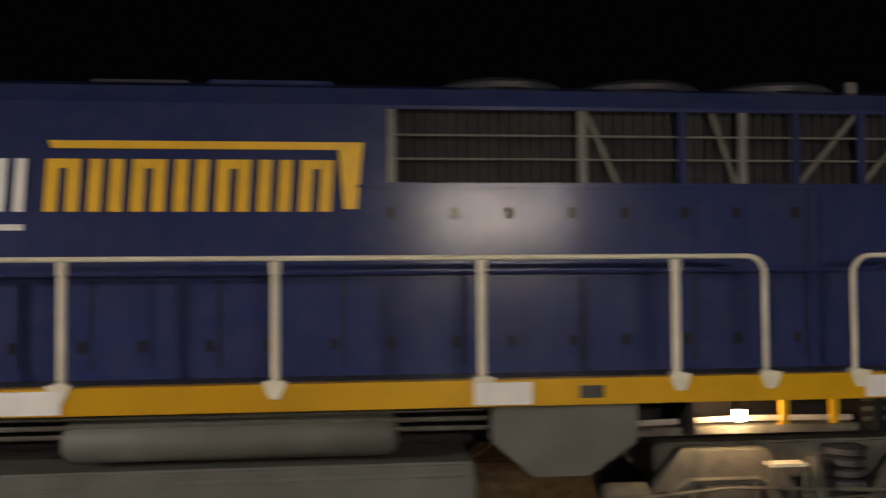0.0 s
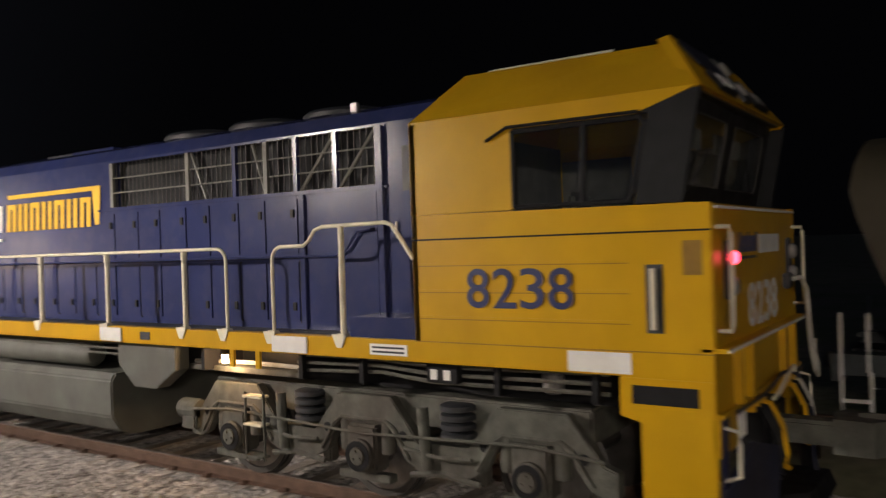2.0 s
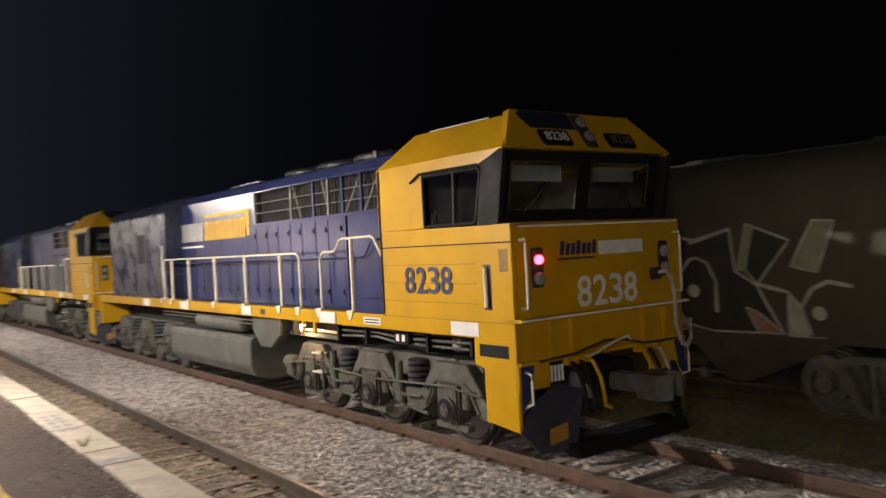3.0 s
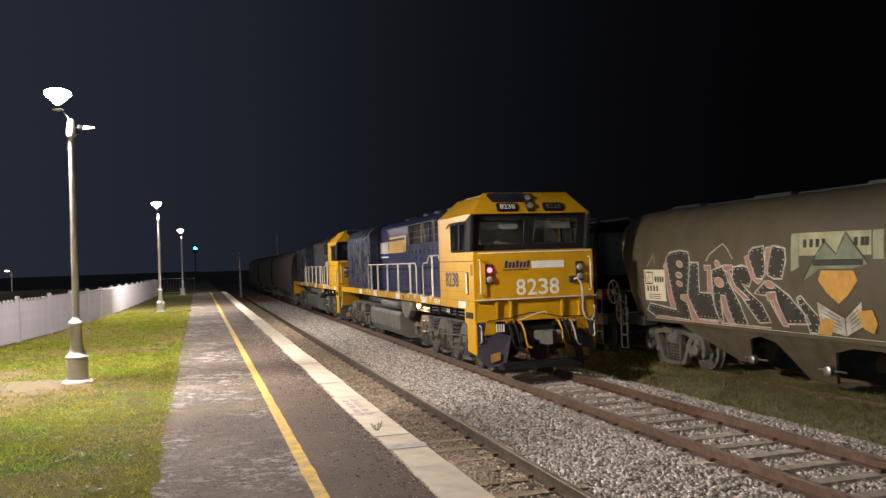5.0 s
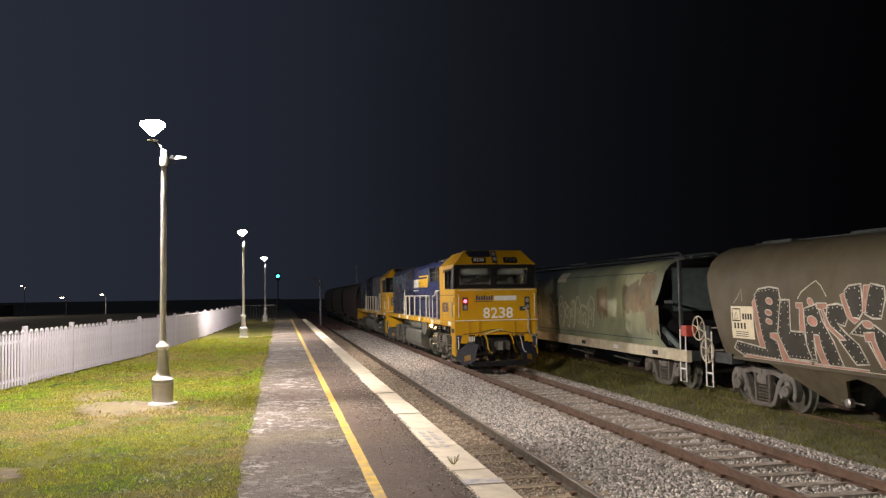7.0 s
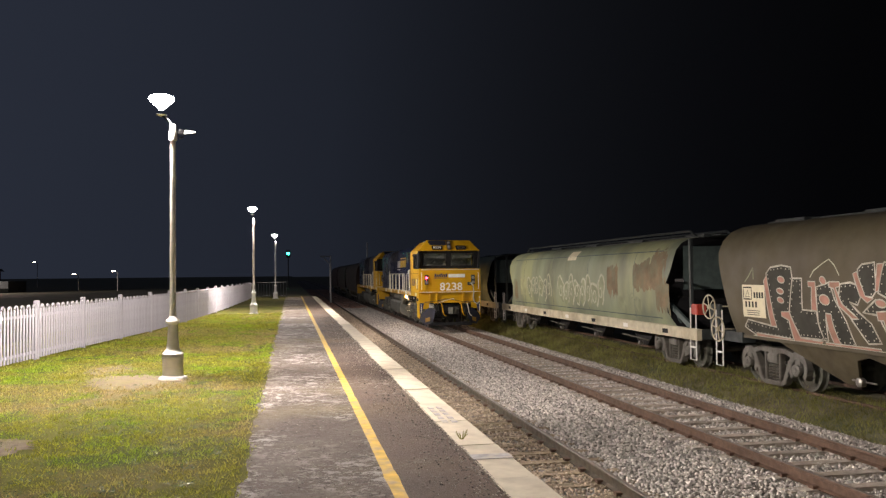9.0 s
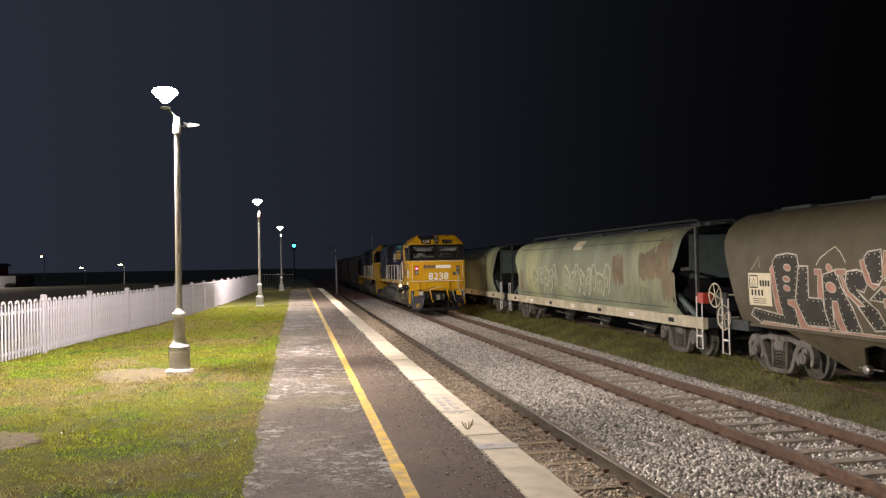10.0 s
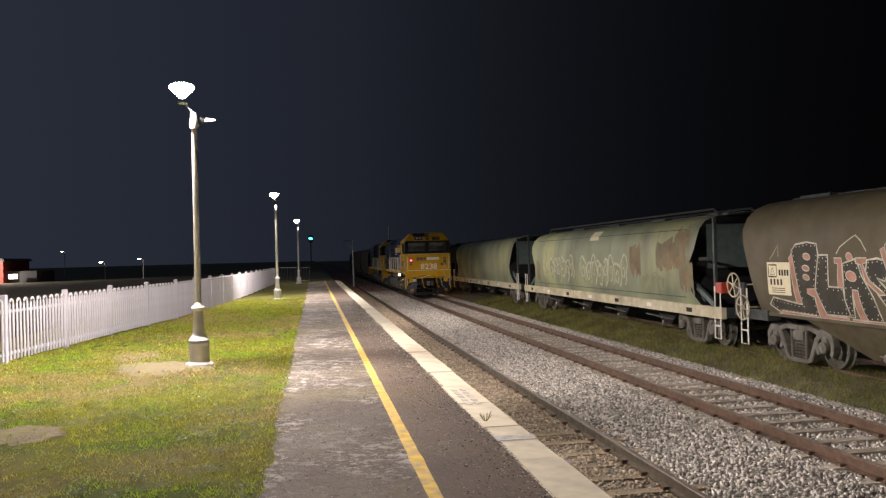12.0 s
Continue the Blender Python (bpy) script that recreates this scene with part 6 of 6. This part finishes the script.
def hand_wheel(parent, x, y, z, r):
    ring = [(x, y + r * math.cos(a), z + r * math.sin(a)) for a in [k * math.tau / 24 for k in range(25)]]
    wh = part("hand_wheel", tube(ring, 0.018, 8), SOLEBAR, parent, "cream spoked brake hand wheel")
    for k in range(6):
        a = k * math.tau / 6 + 0.3
        part("spoke", tube([(x, y, z), (x, y + r * math.cos(a), z + r * math.sin(a))], 0.013, 6), SOLEBAR, wh)
    part("hub", lathe([(0.05, -0.03), (0.05, 0.03)], (x, y, z), "x", 12), SOLEBAR, wh)
    part("spindle", tube([(x, y, z), (x + 0.5, y, z)], 0.02, 6), SOLEBAR, wh)


hand_wheel(hop_a, -1.40, 15.62, 1.68, 0.29)
hand_wheel(hop_a, -1.40, 15.22, 1.16, 0.29)
part("brake_stand", box(-1.36, -1.28, 15.2, 15.65, 0.95, 1.75, 0.01), WDARK, hop_a)
part("brake_box", box(-1.42, -1.15, -0.02 + 0.0, 0.30, 1.45, 1.72, 0.02), REDBOX, hop_b, "red brake gear box")
# marks on the green wagon
def b_side(y, z, off=0.008):
    return (-(side_x((z - 1.08) / 0.938 + 1.08) + off), y - B_Y0, z)


def b_patch(name, y0, y1, z0, z1, mat, label="", slant=0.0):
    bm = bmesh.new()
    n = 8
    prev = None
    for k in range(n + 1):
        z = z0 + (z1 - z0) * k / n
        pr = (bm.verts.new(b_side(y0 + slant * k / n, z)), bm.verts.new(b_side(y1 + slant * k / n, z)))
        if prev:
            bm.faces.new((prev[0], prev[1], pr[1], pr[0]))
        prev = pr
    part(name, bm, mat, hop_b, label)


b_patch("number_panel", 28.0, 28.9, 3.0, 3.32, SIGNCREAM, "cream number panel")
b_patch("ochre_patch", 34.0, 34.9, 1.6, 2.3, SPRAYB, "faded yellow patch")
b_patch("number_plate_bar", 19.62, 20.12, 2.28, 2.36, BLACK)
# two faded sprayed tags and a faint third one, in loose lobed shapes and curls
for y_from, y_to, count, z_mid, high, stroke, paint, filled in ((33.8, 30.6, 6, 1.93, 0.42, 0.085, SPRAYW2, False), (29.7, 25.1, 8, 1.86, 0.46, 0.10, SPRAYW2, True), (23.9, 22.3, 4, 1.62, 0.24, 0.04, SPRAYP, False)):
    step = (y_to - y_from) / count
    for k in range(count):
        yc, zc = y_from + step * (k + 0.5), z_mid + 0.08 * math.sin(k * 2.7 + count)
        ring = [(yc + abs(step) * 0.56 * (1 + 0.22 * math.sin(3 * a + 1.9 * k)) * math.cos(a), zc + high * (1 + 0.25 * math.sin(2 * a + 2.3 * k)) * math.sin(a)) for a in [j * math.tau / 22 for j in range(22)]]
        if filled or k % 3 == 0:
            spray_fill("graffiti_fill", ring, SPRAYP, hop_b, 0.005 + 0.0006 * k, "faded sprayed fill", b_side)
        spray_line("graffiti_stroke", ring[k % 5:k % 5 + 15], stroke, paint, hop_b, False, 0.012 + 0.0006 * k, "pale sprayed stroke", b_side)
        curl = [(yc + abs(step) * (0.10 + 0.04 * j) * math.cos(0.9 * j + k), zc + high * (0.12 + 0.09 * j) * math.sin(0.9 * j + k)) for j in range(8)]
        spray_line("graffiti_curl", curl, stroke * 0.8, paint, hop_b, False, 0.018 + 0.0006 * k, "", b_side)
rngr = random.Random(4)
for y, w, h0, h1, mt in ((24.0, 0.85, 1.95, 2.72, RUST), (20.9, 1.9, 2.1, 2.85, RUST), (20.7, 0.95, 2.7, 3.12, RUST), (20.5, 0.8, 1.5, 2.3, RUST), (35.4, 0.5, 1.5, 2.2, RUST)):
    for k in range(9):
        yc, wk = y + w * k / 9, w / 9 * rngr.uniform(1.0, 1.3)
        za, zb = h0 + rngr.uniform(-0.14, 0.10), h1 + rngr.uniform(-0.12, 0.08)
        spray_fill("rust_streak", [(yc, za), (yc + 0.5 * wk, za - rngr.uniform(0, 0.2)), (yc + wk, za + 0.05), (yc + wk * 1.05, zb - 0.04), (yc + 0.5 * wk, zb + 0.05), (yc, zb)], mt, hop_b, 0.003 + 0.0004 * k, "worn rusty paint streak", b_side)
# welded seams along the side
for zs in (1.26, 3.13):
    spray_line("side_seam", [(B_Y0 + 2.1, zs), (B_Y0 + B_LEN - 2.1, zs)], 0.035, WGREEN, hop_b, False, 0.004, "weld seam along the side", b_side)
for k in range(1, 5):
    ys_ = B_Y0 + B_LEN * k / 5
    spray_line("side_seam", [(ys_, 1.2), (ys_, 2.0), (ys_, 3.1)], 0.03, WGREEN, hop_b, False, 0.004, "", b_side)
# railing along the roof walkway
top_b = SECTION[-1][1] - 0.16
for s_ in (-0.55, 0.55):
    part("roof_rail", tube([(s_, 1.6, top_b + 0.02), (s_, 1.9, top_b + 0.17), (s_, B_LEN - 1.9, top_b + 0.17), (s_, B_LEN - 1.6, top_b + 0.02)], 0.035, 6), WDARK, hop_b, "dark roof walkway rail")

# moving wagons ahead of the locomotives
train_wagons = []
for k in range(3):
    wgn = hopper("hopper_wagon", "rust-brown hopper wagon coupled to the locomotives", A_LEN, WAGON_R, False, True, rails=False) if k == 0 else copy_thing(train_wagons[0], Matrix())
    wgn["group"] = "wagons of the moving train"
    train_wagons.append(wgn)


# ---- platform furniture ----
def platform_lamp(x, y, small):
    P = empty("street_lamp", pose(x, y, 0.985))
    tagged(P, "grey platform lamp post with bell base and glowing bowl head", "lamp post", "lamp posts along the platform")
    bm = lathe([(0.205, 0.0), (0.205, 0.03), (0.165, 0.045), (0.152, 0.06), (0.150, 0.30), (0.160, 0.31), (0.160, 0.335), (0.148, 0.345), (0.146, 0.36), (0.160, 0.37), (0.160, 0.385), (0.125, 0.42), (0.098, 0.46), (0.085, 0.56), (0.076, 0.72), (0.072, 0.83), (0.098, 0.85), (0.104, 0.875), (0.098, 0.90), (0.062, 0.93), (0.050, 0.96)], (0, 0, 0), "z", 32)
    smooth(part("pedestal", bm, POLE, P, "turned grey pedestal"))
    part("base_flange", lathe([(0.215, -0.01), (0.215, 0.012), (0.20, 0.02)], (0, 0, 0), "z", 28), POLE, P)
    bm = lathe([(0.049, 0.95), (0.045, 2.4), (0.041, 3.60), (0.041, 3.66), (0.062, 3.67), (0.062, 3.80), (0.050, 3.82), (0.046, 3.90), (0.03, 3.92)], (0, 0, 0), "z", 18)
    smooth(part("pole", bm, POLE, P))
    o = -0.17 if small else -0.05
    bm = tube([(0, 0, 3.86), (0.25 * o, 0, 3.95), (0.65 * o, 0, 4.02), (0.98 * o, 0, 4.05)], 0.018, 8)
    part("neck", bm, DARKGREY, P)
    # disc added below the light to dim the ground under the lamp
    hd = part("lamp_head", lathe([(0.022, -0.06), (0.07, -0.045), (0.082, -0.038), (0.082, -0.032), (0.03, -0.03)], (o, 0, 4.10), "z", 20), POLE, P)
    smooth(part("bowl", lathe([(0.034, 0.06), (0.060, 0.085), (0.11, 0.135), (0.165, 0.185), (0.188, 0.215), (0.185, 0.24)], (o, 0, 4.08), "z", 28), BOWL, hd, "white glowing glass bowl"), 60)
    smooth(part("lamp_cap", lathe([(0.19, 0.241), (0.175, 0.262), (0.12, 0.285), (0.02, 0.295)], (o, 0, 4.08), "z", 28), BOWL, hd, "pale glowing dome of the lamp"))
    if small:
        part("side_arm", tube([(0, 0, 3.78), (0.10, 0, 3.79), (0.14, 0, 3.79)], 0.018, 8), DARKGREY, P)
        sb = part("side_light", prism([(0.10, 3.765), (0.34, 3.79), (0.34, 3.80), (0.10, 3.835)], "y", -0.06, 0.06, bev=0.006), DARKGREY, P, "small side floodlight")
        part("side_lens", prism([(0.17, 3.764), (0.335, 3.784), (0.34, 3.803), (0.19, 3.822)], "y", -0.063, -0.061), BOWL_DIM, sb, "glowing lens of the side light")
        part("side_bracket", tube([(0.05, 0, 3.76), (0.10, 0, 3.70), (0.16, 0, 3.74)], 0.012, 6), DARKGREY, P)
    return P


BOWL_DIM = glow("side_light_lens", (1.0, 0.95, 0.85), 4.0)
for i, (lx, ly, power) in enumerate(LAMPS):
    platform_lamp(lx, ly, i == 0)


# unseen station wall, added to carry two floodlights placed from glints on the hood
STATION_X = -4.3
wall = tagged(part("wall_station", box(STATION_X - 0.25, STATION_X, -14, 2.6, 0.97, 4.9), BRICKW), "plain rendered station wall", "wall", kind="structure")
for fy, fz in ((-2.05, 3.74), (-3.4, 3.84)):
    Fl = empty("wall_floodlight", pose(STATION_X, fy, fz))
    tagged(Fl, "floodlight fixed to the station wall", "floodlight", "floodlights on the station wall")
    part("bracket", box(0.0, 0.16, -0.03, 0.03, -0.03, 0.03, 0.005), DARKGREY, Fl)
    bm = box(-0.05, 0.06, -0.17, 0.17, -0.12, 0.12, 0.015)
    bm.transform(Matrix.Translation((0.22, 0, 0)) @ pose(0, 0, 0, 0, 22, 0))
    case = part("case", bm, DARKGREY, Fl)
    bm = box(0.062, 0.075, -0.15, 0.15, -0.10, 0.10)
    bm.transform(Matrix.Translation((0.22, 0, 0)) @ pose(0, 0, 0, 0, 22, 0))
    part("lens", bm, FLOOD, case, "bright floodlight lens")


# fence: panels of hooped pickets between posts, along the back of the platform
FENCE_LINE = [(-5.6, 9.6), (-4.95, 14.4), (-4.42, 19.2), (-3.78, 24.0), (-3.42, 28.8), (-3.15, 33.6), (-2.98, 38.4), (-2.85, 43.2), (-2.75, 48.0), (-2.65, 52.8), (-2.6, 57.0)]
PANEL = 2.4
fence_pts = []
for (xa, ya), (xb, yb) in zip(FENCE_LINE, FENCE_LINE[1:]):
    fence_pts += [(xa, ya), ((xa + xb) / 2, (ya + yb) / 2)]
fence_pts.append(FENCE_LINE[-1])


def fence_panel():
    F = empty("fence_panel")
    tagged(F, "white hooped-top steel picket fence panel", "fence", "fence panels behind the platform")
    part("post", box(-0.045, 0.045, -0.045, 0.045, 0.0, 1.14, 0.008), FENCE, F, "square white fence post")
    for z in (0.16, 0.86):
        part("fence_rail", box(-0.02, 0.02, 0.045, PANEL - 0.03, z - 0.025, z + 0.025), FENCE, F)
    n = 9
    d = (PANEL - 0.10) / n
    bm = bmesh.new()
    w = d * 0.5
    path = [(0, -w / 2, 0.05), (0, -w / 2, 0.98)] + [(0, -w / 2 * math.cos(a), 0.98 + w * 0.62 * math.sin(a)) for a in [radians(30 * k) for k in range(1, 6)]] + [(0, w / 2, 0.98), (0, w / 2, 0.05)]
    tube(path, 0.021, 6, bm)
    me = bpy.data.meshes.new("picket")
    bm.to_mesh(me)
    bm.free()
    me.materials.append(FENCE)
    for k in range(n):
        o = new("picket", me)
        o.parent = F
        o.location = (0.03, 0.06 + d * (k + 0.5), 0)
    return F


proto = None
for (xa, ya), (xb, yb) in zip(fence_pts, fence_pts[1:]):
    ang = math.degrees(math.atan2(-(xb - xa), yb - ya))
    m = pose(xa, ya, 0.975, 0, 0, ang)
    if proto is None:
        proto = fence_panel()
        proto.matrix_world = m
    else:
        copy_thing(proto, m)
# dark railing across the platform end
R = empty("end_railing", pose(-2.5, 57.6, 0.98))
tagged(R, "dark steel railing across the platform end", "railing")
for z in (0.15, 1.1):
    part("railing_bar", tube([(0, 0, z), (2.3, 0, z)], 0.025, 6), DARKGREY, R)
for k in range(13):
    part("railing_upright", tube([(0.02 + 0.19 * k, 0, 0.0), (0.02 + 0.19 * k, 0, 1.12)], 0.018, 6), DARKGREY, R)


# ---- distance ----
def mast(name, label, x, y, z0, h, arm=0.0):
    M = empty(name, pose(x, y, z0))
    tagged(M, label, "post")
    part("pole", tube([(0, 0, 0), (0, 0, h)], 0.09, 8, r1=0.07), POLE, M)
    if arm:
        part("arm", tube([(0, 0, h - 0.05), (arm, 0, h - 0.05)], 0.06, 6), POLE, M)
        part("brace", tube([(arm * 0.75, 0, h - 0.1), (0, 0, h - 0.9)], 0.04, 6), POLE, M)
    return M


mast("signal_gantry", "grey bracket post beside the line past the platform", 3.85, 78, -0.3, 4.7, -1.0)
mast("far_pole", "thin far pole beside the line", 9.4, 100, -0.3, 6.8)
S = empty("railway_signal", pose(-0.2, 100, 0.9))
tagged(S, "railway signal showing a green light", "signal")
part("signal_post", tube([(0, 0, 0), (0, 0, 4.6)], 0.07, 8), DARKGREY, S)
sh = part("signal_head", box(-0.25, 0.25, 0.0, 0.2, 3.8, 4.7, 0.05), BLACK, S)
part("green_lens", lathe([(0.17, 0.0), (0.16, -0.04), (0.05, -0.06)], (0, 0, 4.3), "y", 14), GREENSIG, sh, "green signal light")
for x, y, h in ((-19.8, 100, 2.2), (-24.1, 100, 1.9), (-40.0, 140, 4.0)):
    M = empty("far_street_lamp", pose(x, y, 0.9))
    tagged(M, "dim distant street light", "street lamp", "distant street lights")
    part("pole", tube([(0, 0, 0), (0, 0, h), (-0.3, 0, h + 0.15)], 0.05, 6), POLE, M)
    part("lamp", box(-0.65, -0.25, -0.1, 0.1, h + 0.1, h + 0.2, 0.03), FARLAMP, M)
B = empty("far_building", pose(-34.0, 92, 0.9))
tagged(B, "low red-walled building with lit windows in the distance", "building")
part("wall", box(-9, 1.6, 0, 8, 0, 2.4, 0.02), REDWALL, B, "red wall")
part("roof", prism([(-9.3, 2.4), (1.9, 2.4), (1.6, 2.7), (-9.0, 2.7)], "y", -0.3, 8.3), DARKGREY, B)
for x in (-3.2, -1.2, 2.1):
    part("window", box(x, x + 0.9, -0.03, 0.0, 0.5, 1.0), LITWIN, B, "lit window")
# unseen lamp, added to go with the brightened red wall
part("added_wall_lamp", box(-5.2, -4.9, -0.25, -0.05, 2.0, 2.15, 0.02), FARLAMP, B, "small lamp added to the wall, not a seen one")
# fill light added in front of the building to brighten its wall
data = bpy.data.lights.new("building_fill_light", "POINT")
data.energy, data.color, data.shadow_soft_size = 4000, (1.0, 0.85, 0.75), 0.1
new("building_fill_light", data).location = (-36.0, 89.2, 3.2)
part("wall_annex", box(1.6, 4.6, 1, 7, 0, 1.3), DARKGREY, B)

# ---- lawn blades ----
def blades(name, count, x0, x1, y0, y1, h, label, zb=0.975, mat=GRASS):
    rng = np.random.default_rng(7 + int(abs(x0) * 10))
    px = rng.uniform(x0, x1, count)
    py = y0 + (y1 - y0) * rng.uniform(0, 1, count) ** 1.5
    clump = np.array([noise.noise((a * 5.5, b * 5.5, 9.0)) + 0.6 * noise.noise((a * 14, b * 14, 4.0)) for a, b in zip(px, py)])
    keep = np.array([noise.noise((a * 0.7, b * 0.45, 2.0)) + 0.35 * noise.noise((a * 3, b * 3, 5)) + 0.7 * c > -0.2 - 0.5 * r for a, b, c, r in zip(px, py, clump, rng.uniform(0, 1, count))])
    keep &= ((px + 2.75) / 0.55) ** 2 + ((py - 8.2) / 0.55) ** 2 > rng.uniform(0.3, 1.0, count)
    keep &= ((px + 2.5) / 0.9) ** 2 + ((py - 7.1) / 1.1) ** 2 > rng.uniform(0.0, 1.0, count) ** 2 * 1.2
    keep &= ((px + 2.2) / 0.95) ** 2 + ((py - 12.9) / 1.1) ** 2 > rng.uniform(0.1, 0.9, count)
    edge = np.array([-0.30 + 0.13 * noise.noise((b * 1.3, 3.0, 0.0)) + 0.08 * noise.noise((b * 6, 7.0, 0.0)) for b in py])
    keep &= (px < edge + 0.10 * rng.uniform(0, 1, count) ** 3) | (px > 5)
    px, py, clump = px[keep], py[keep], clump[keep]
    n = len(px)
    ang = rng.uniform(0, math.tau, n)
    hh = h * rng.uniform(0.4, 1.3, n) * np.clip(1 + 1.5 * clump, 0.45, 2.4) * (1 + 0.03 * np.maximum(0, py - 6))
    w = 0.005 * (1 + 0.06 * np.maximum(0, py - 6))
    lean = rng.normal(0, 0.6, (n, 2)) * hh[:, None]
    c, s = np.cos(ang) * w, np.sin(ang) * w
    z = np.where(px > -0.42, 0.998, zb) if zb is not None else np.interp(px, [9.35, 9.6, 10.1, 10.6, 11.0], [-0.37, -0.325, -0.18, -0.085, -0.045]) - 0.005
    v = np.stack([np.stack([px - c, py - s, z], 1), np.stack([px + c, py + s, z], 1), np.stack([px + lean[:, 0], py + lean[:, 1], z + hh], 1)], 1).reshape(-1, 3)
    ob = stuff_mesh(name, v.tolist(), np.arange(n * 3).reshape(-1, 3).tolist(), mat)
    return tagged(ob, label, "grass", kind="stuff")


blades("lawn_grass", 280000, -6.5, -0.06, 3.5, 34, 0.022, "short patchy green and straw-coloured grass")
blades("verge_grass", 60000, 9.45, 11.5, 3, 48, 0.075, "weedy grass along the siding", None, VERGE)
# broad-leaved weeds in clumps on the lawn
rngc = np.random.default_rng(21)
cv = []
for k in range(300):
    cx, cy, cr = -0.35 - 3.2 * rngc.uniform(0, 1) ** 1.4, 3.4 + 9 * rngc.uniform(0, 1) ** 1.6, rngc.uniform(0.05, 0.16)
    for j in range(int(rngc.integers(20, 60))):
        a, r, sz = rngc.uniform(0, math.tau), cr * math.sqrt(rngc.uniform(0, 1)), rngc.uniform(0.004, 0.009)
        x, y, z = cx + r * math.cos(a), cy + r * math.sin(a), 0.985 + rngc.uniform(0.008, 0.035)
        b_, tl = rngc.uniform(0, math.tau), rngc.normal(0, 0.35, 2)
        for q in (0, 1, 2, 3):
            u_, w_ = sz * math.cos(b_ + q * math.pi / 2) * (1.3 if q % 2 else 0.8), sz * math.sin(b_ + q * math.pi / 2) * (1.3 if q % 2 else 0.8)
            cv.append((x + u_, y + w_, z + tl[0] * u_ + tl[1] * w_))
tagged(stuff_mesh("lawn_weeds", cv, [(i, i + 1, i + 2, i + 3) for i in range(0, len(cv), 4)], CLOVER), "clumps of dark broad-leaved weeds in the lawn", "weeds", kind="stuff")
weed = empty("weed", pose(1.68, 7.47, 1.0))
tagged(weed, "small weed growing in the platform edge joint", "weed")
for k in range(9):
    a = k * 2.4
    part("leaf", tube([(0, 0, 0), (0.03 * math.cos(a), 0.03 * math.sin(a), 0.035), (0.06 * math.cos(a), 0.06 * math.sin(a), 0.06 + 0.02 * (k % 3))], 0.005, 4, r1=0.002), GRASS, weed)

# coping slabs along the platform edge
sl = box(-0.18, 0.17, 0.006, 1.194, -0.09, 0.0, 0.008)
me = bpy.data.meshes.new("coping_slab")
bmesh.ops.recalc_face_normals(sl, faces=sl.faces)
sl.to_mesh(me)
sl.free()
me.materials.append(COPING)
k = 0
y = -6.0
while y < PLAT_END:
    o = new("coping_slab", me)
    o.parent = platform_wall
    o.location = (EDGE - 0.175 + 0.006 * math.sin(k * 5.1), y, 1.012 + 0.004 * math.sin(k * 3.7))
    y += 1.2
    k += 1


# faded stencil marks and a grey band on the coping
for r_ in range(2):
    for k in range(5):
        tagged(part("stencil_bar", box(1.66 + 0.10 * r_, 1.72 + 0.10 * r_, 8.3 + 0.22 * k, 8.44 + 0.22 * k, 1.0145, 1.018), DARKSTAIN, platform_wall), "faded stencilled mark on the coping")
part("grey_band", box(1.60, 1.945, 6.62, 6.80, 1.0145, 1.0175), DARKSTAIN, platform_wall, "faded grey band across the coping")


# ---- movement ----
def train_y(t):
    for (ta, ya), (tb, yb) in zip(TRAIN, TRAIN[1:]):
        if t <= tb:
            return ya + (yb - ya) * (t - ta) / (tb - ta)
    return TRAIN[-1][1]


def motions():
    pitch = 18.0
    walk(loco, [(t, pose(TRAIN_X, y, 0)) for t, y in TRAIN])
    walk(loco2, [(t, pose(TRAIN_X, y + pitch, 0)) for t, y in TRAIN])
    for k, w in enumerate(train_wagons):
        walk(w, [(t, pose(TRAIN_X, y + 2 * pitch + 0.2 + k * 15.9, 0)) for t, y in TRAIN])
    times = [i / 10 for i in range(121)]
    for w in loco_wheels + loco2_wheels:
        yl = w.location.y
        walk(w, [(t, pose(0, yl, 0.5, -math.degrees((train_y(t) - train_y(0)) / 0.5), 0, 0)) for t in times])


motions()
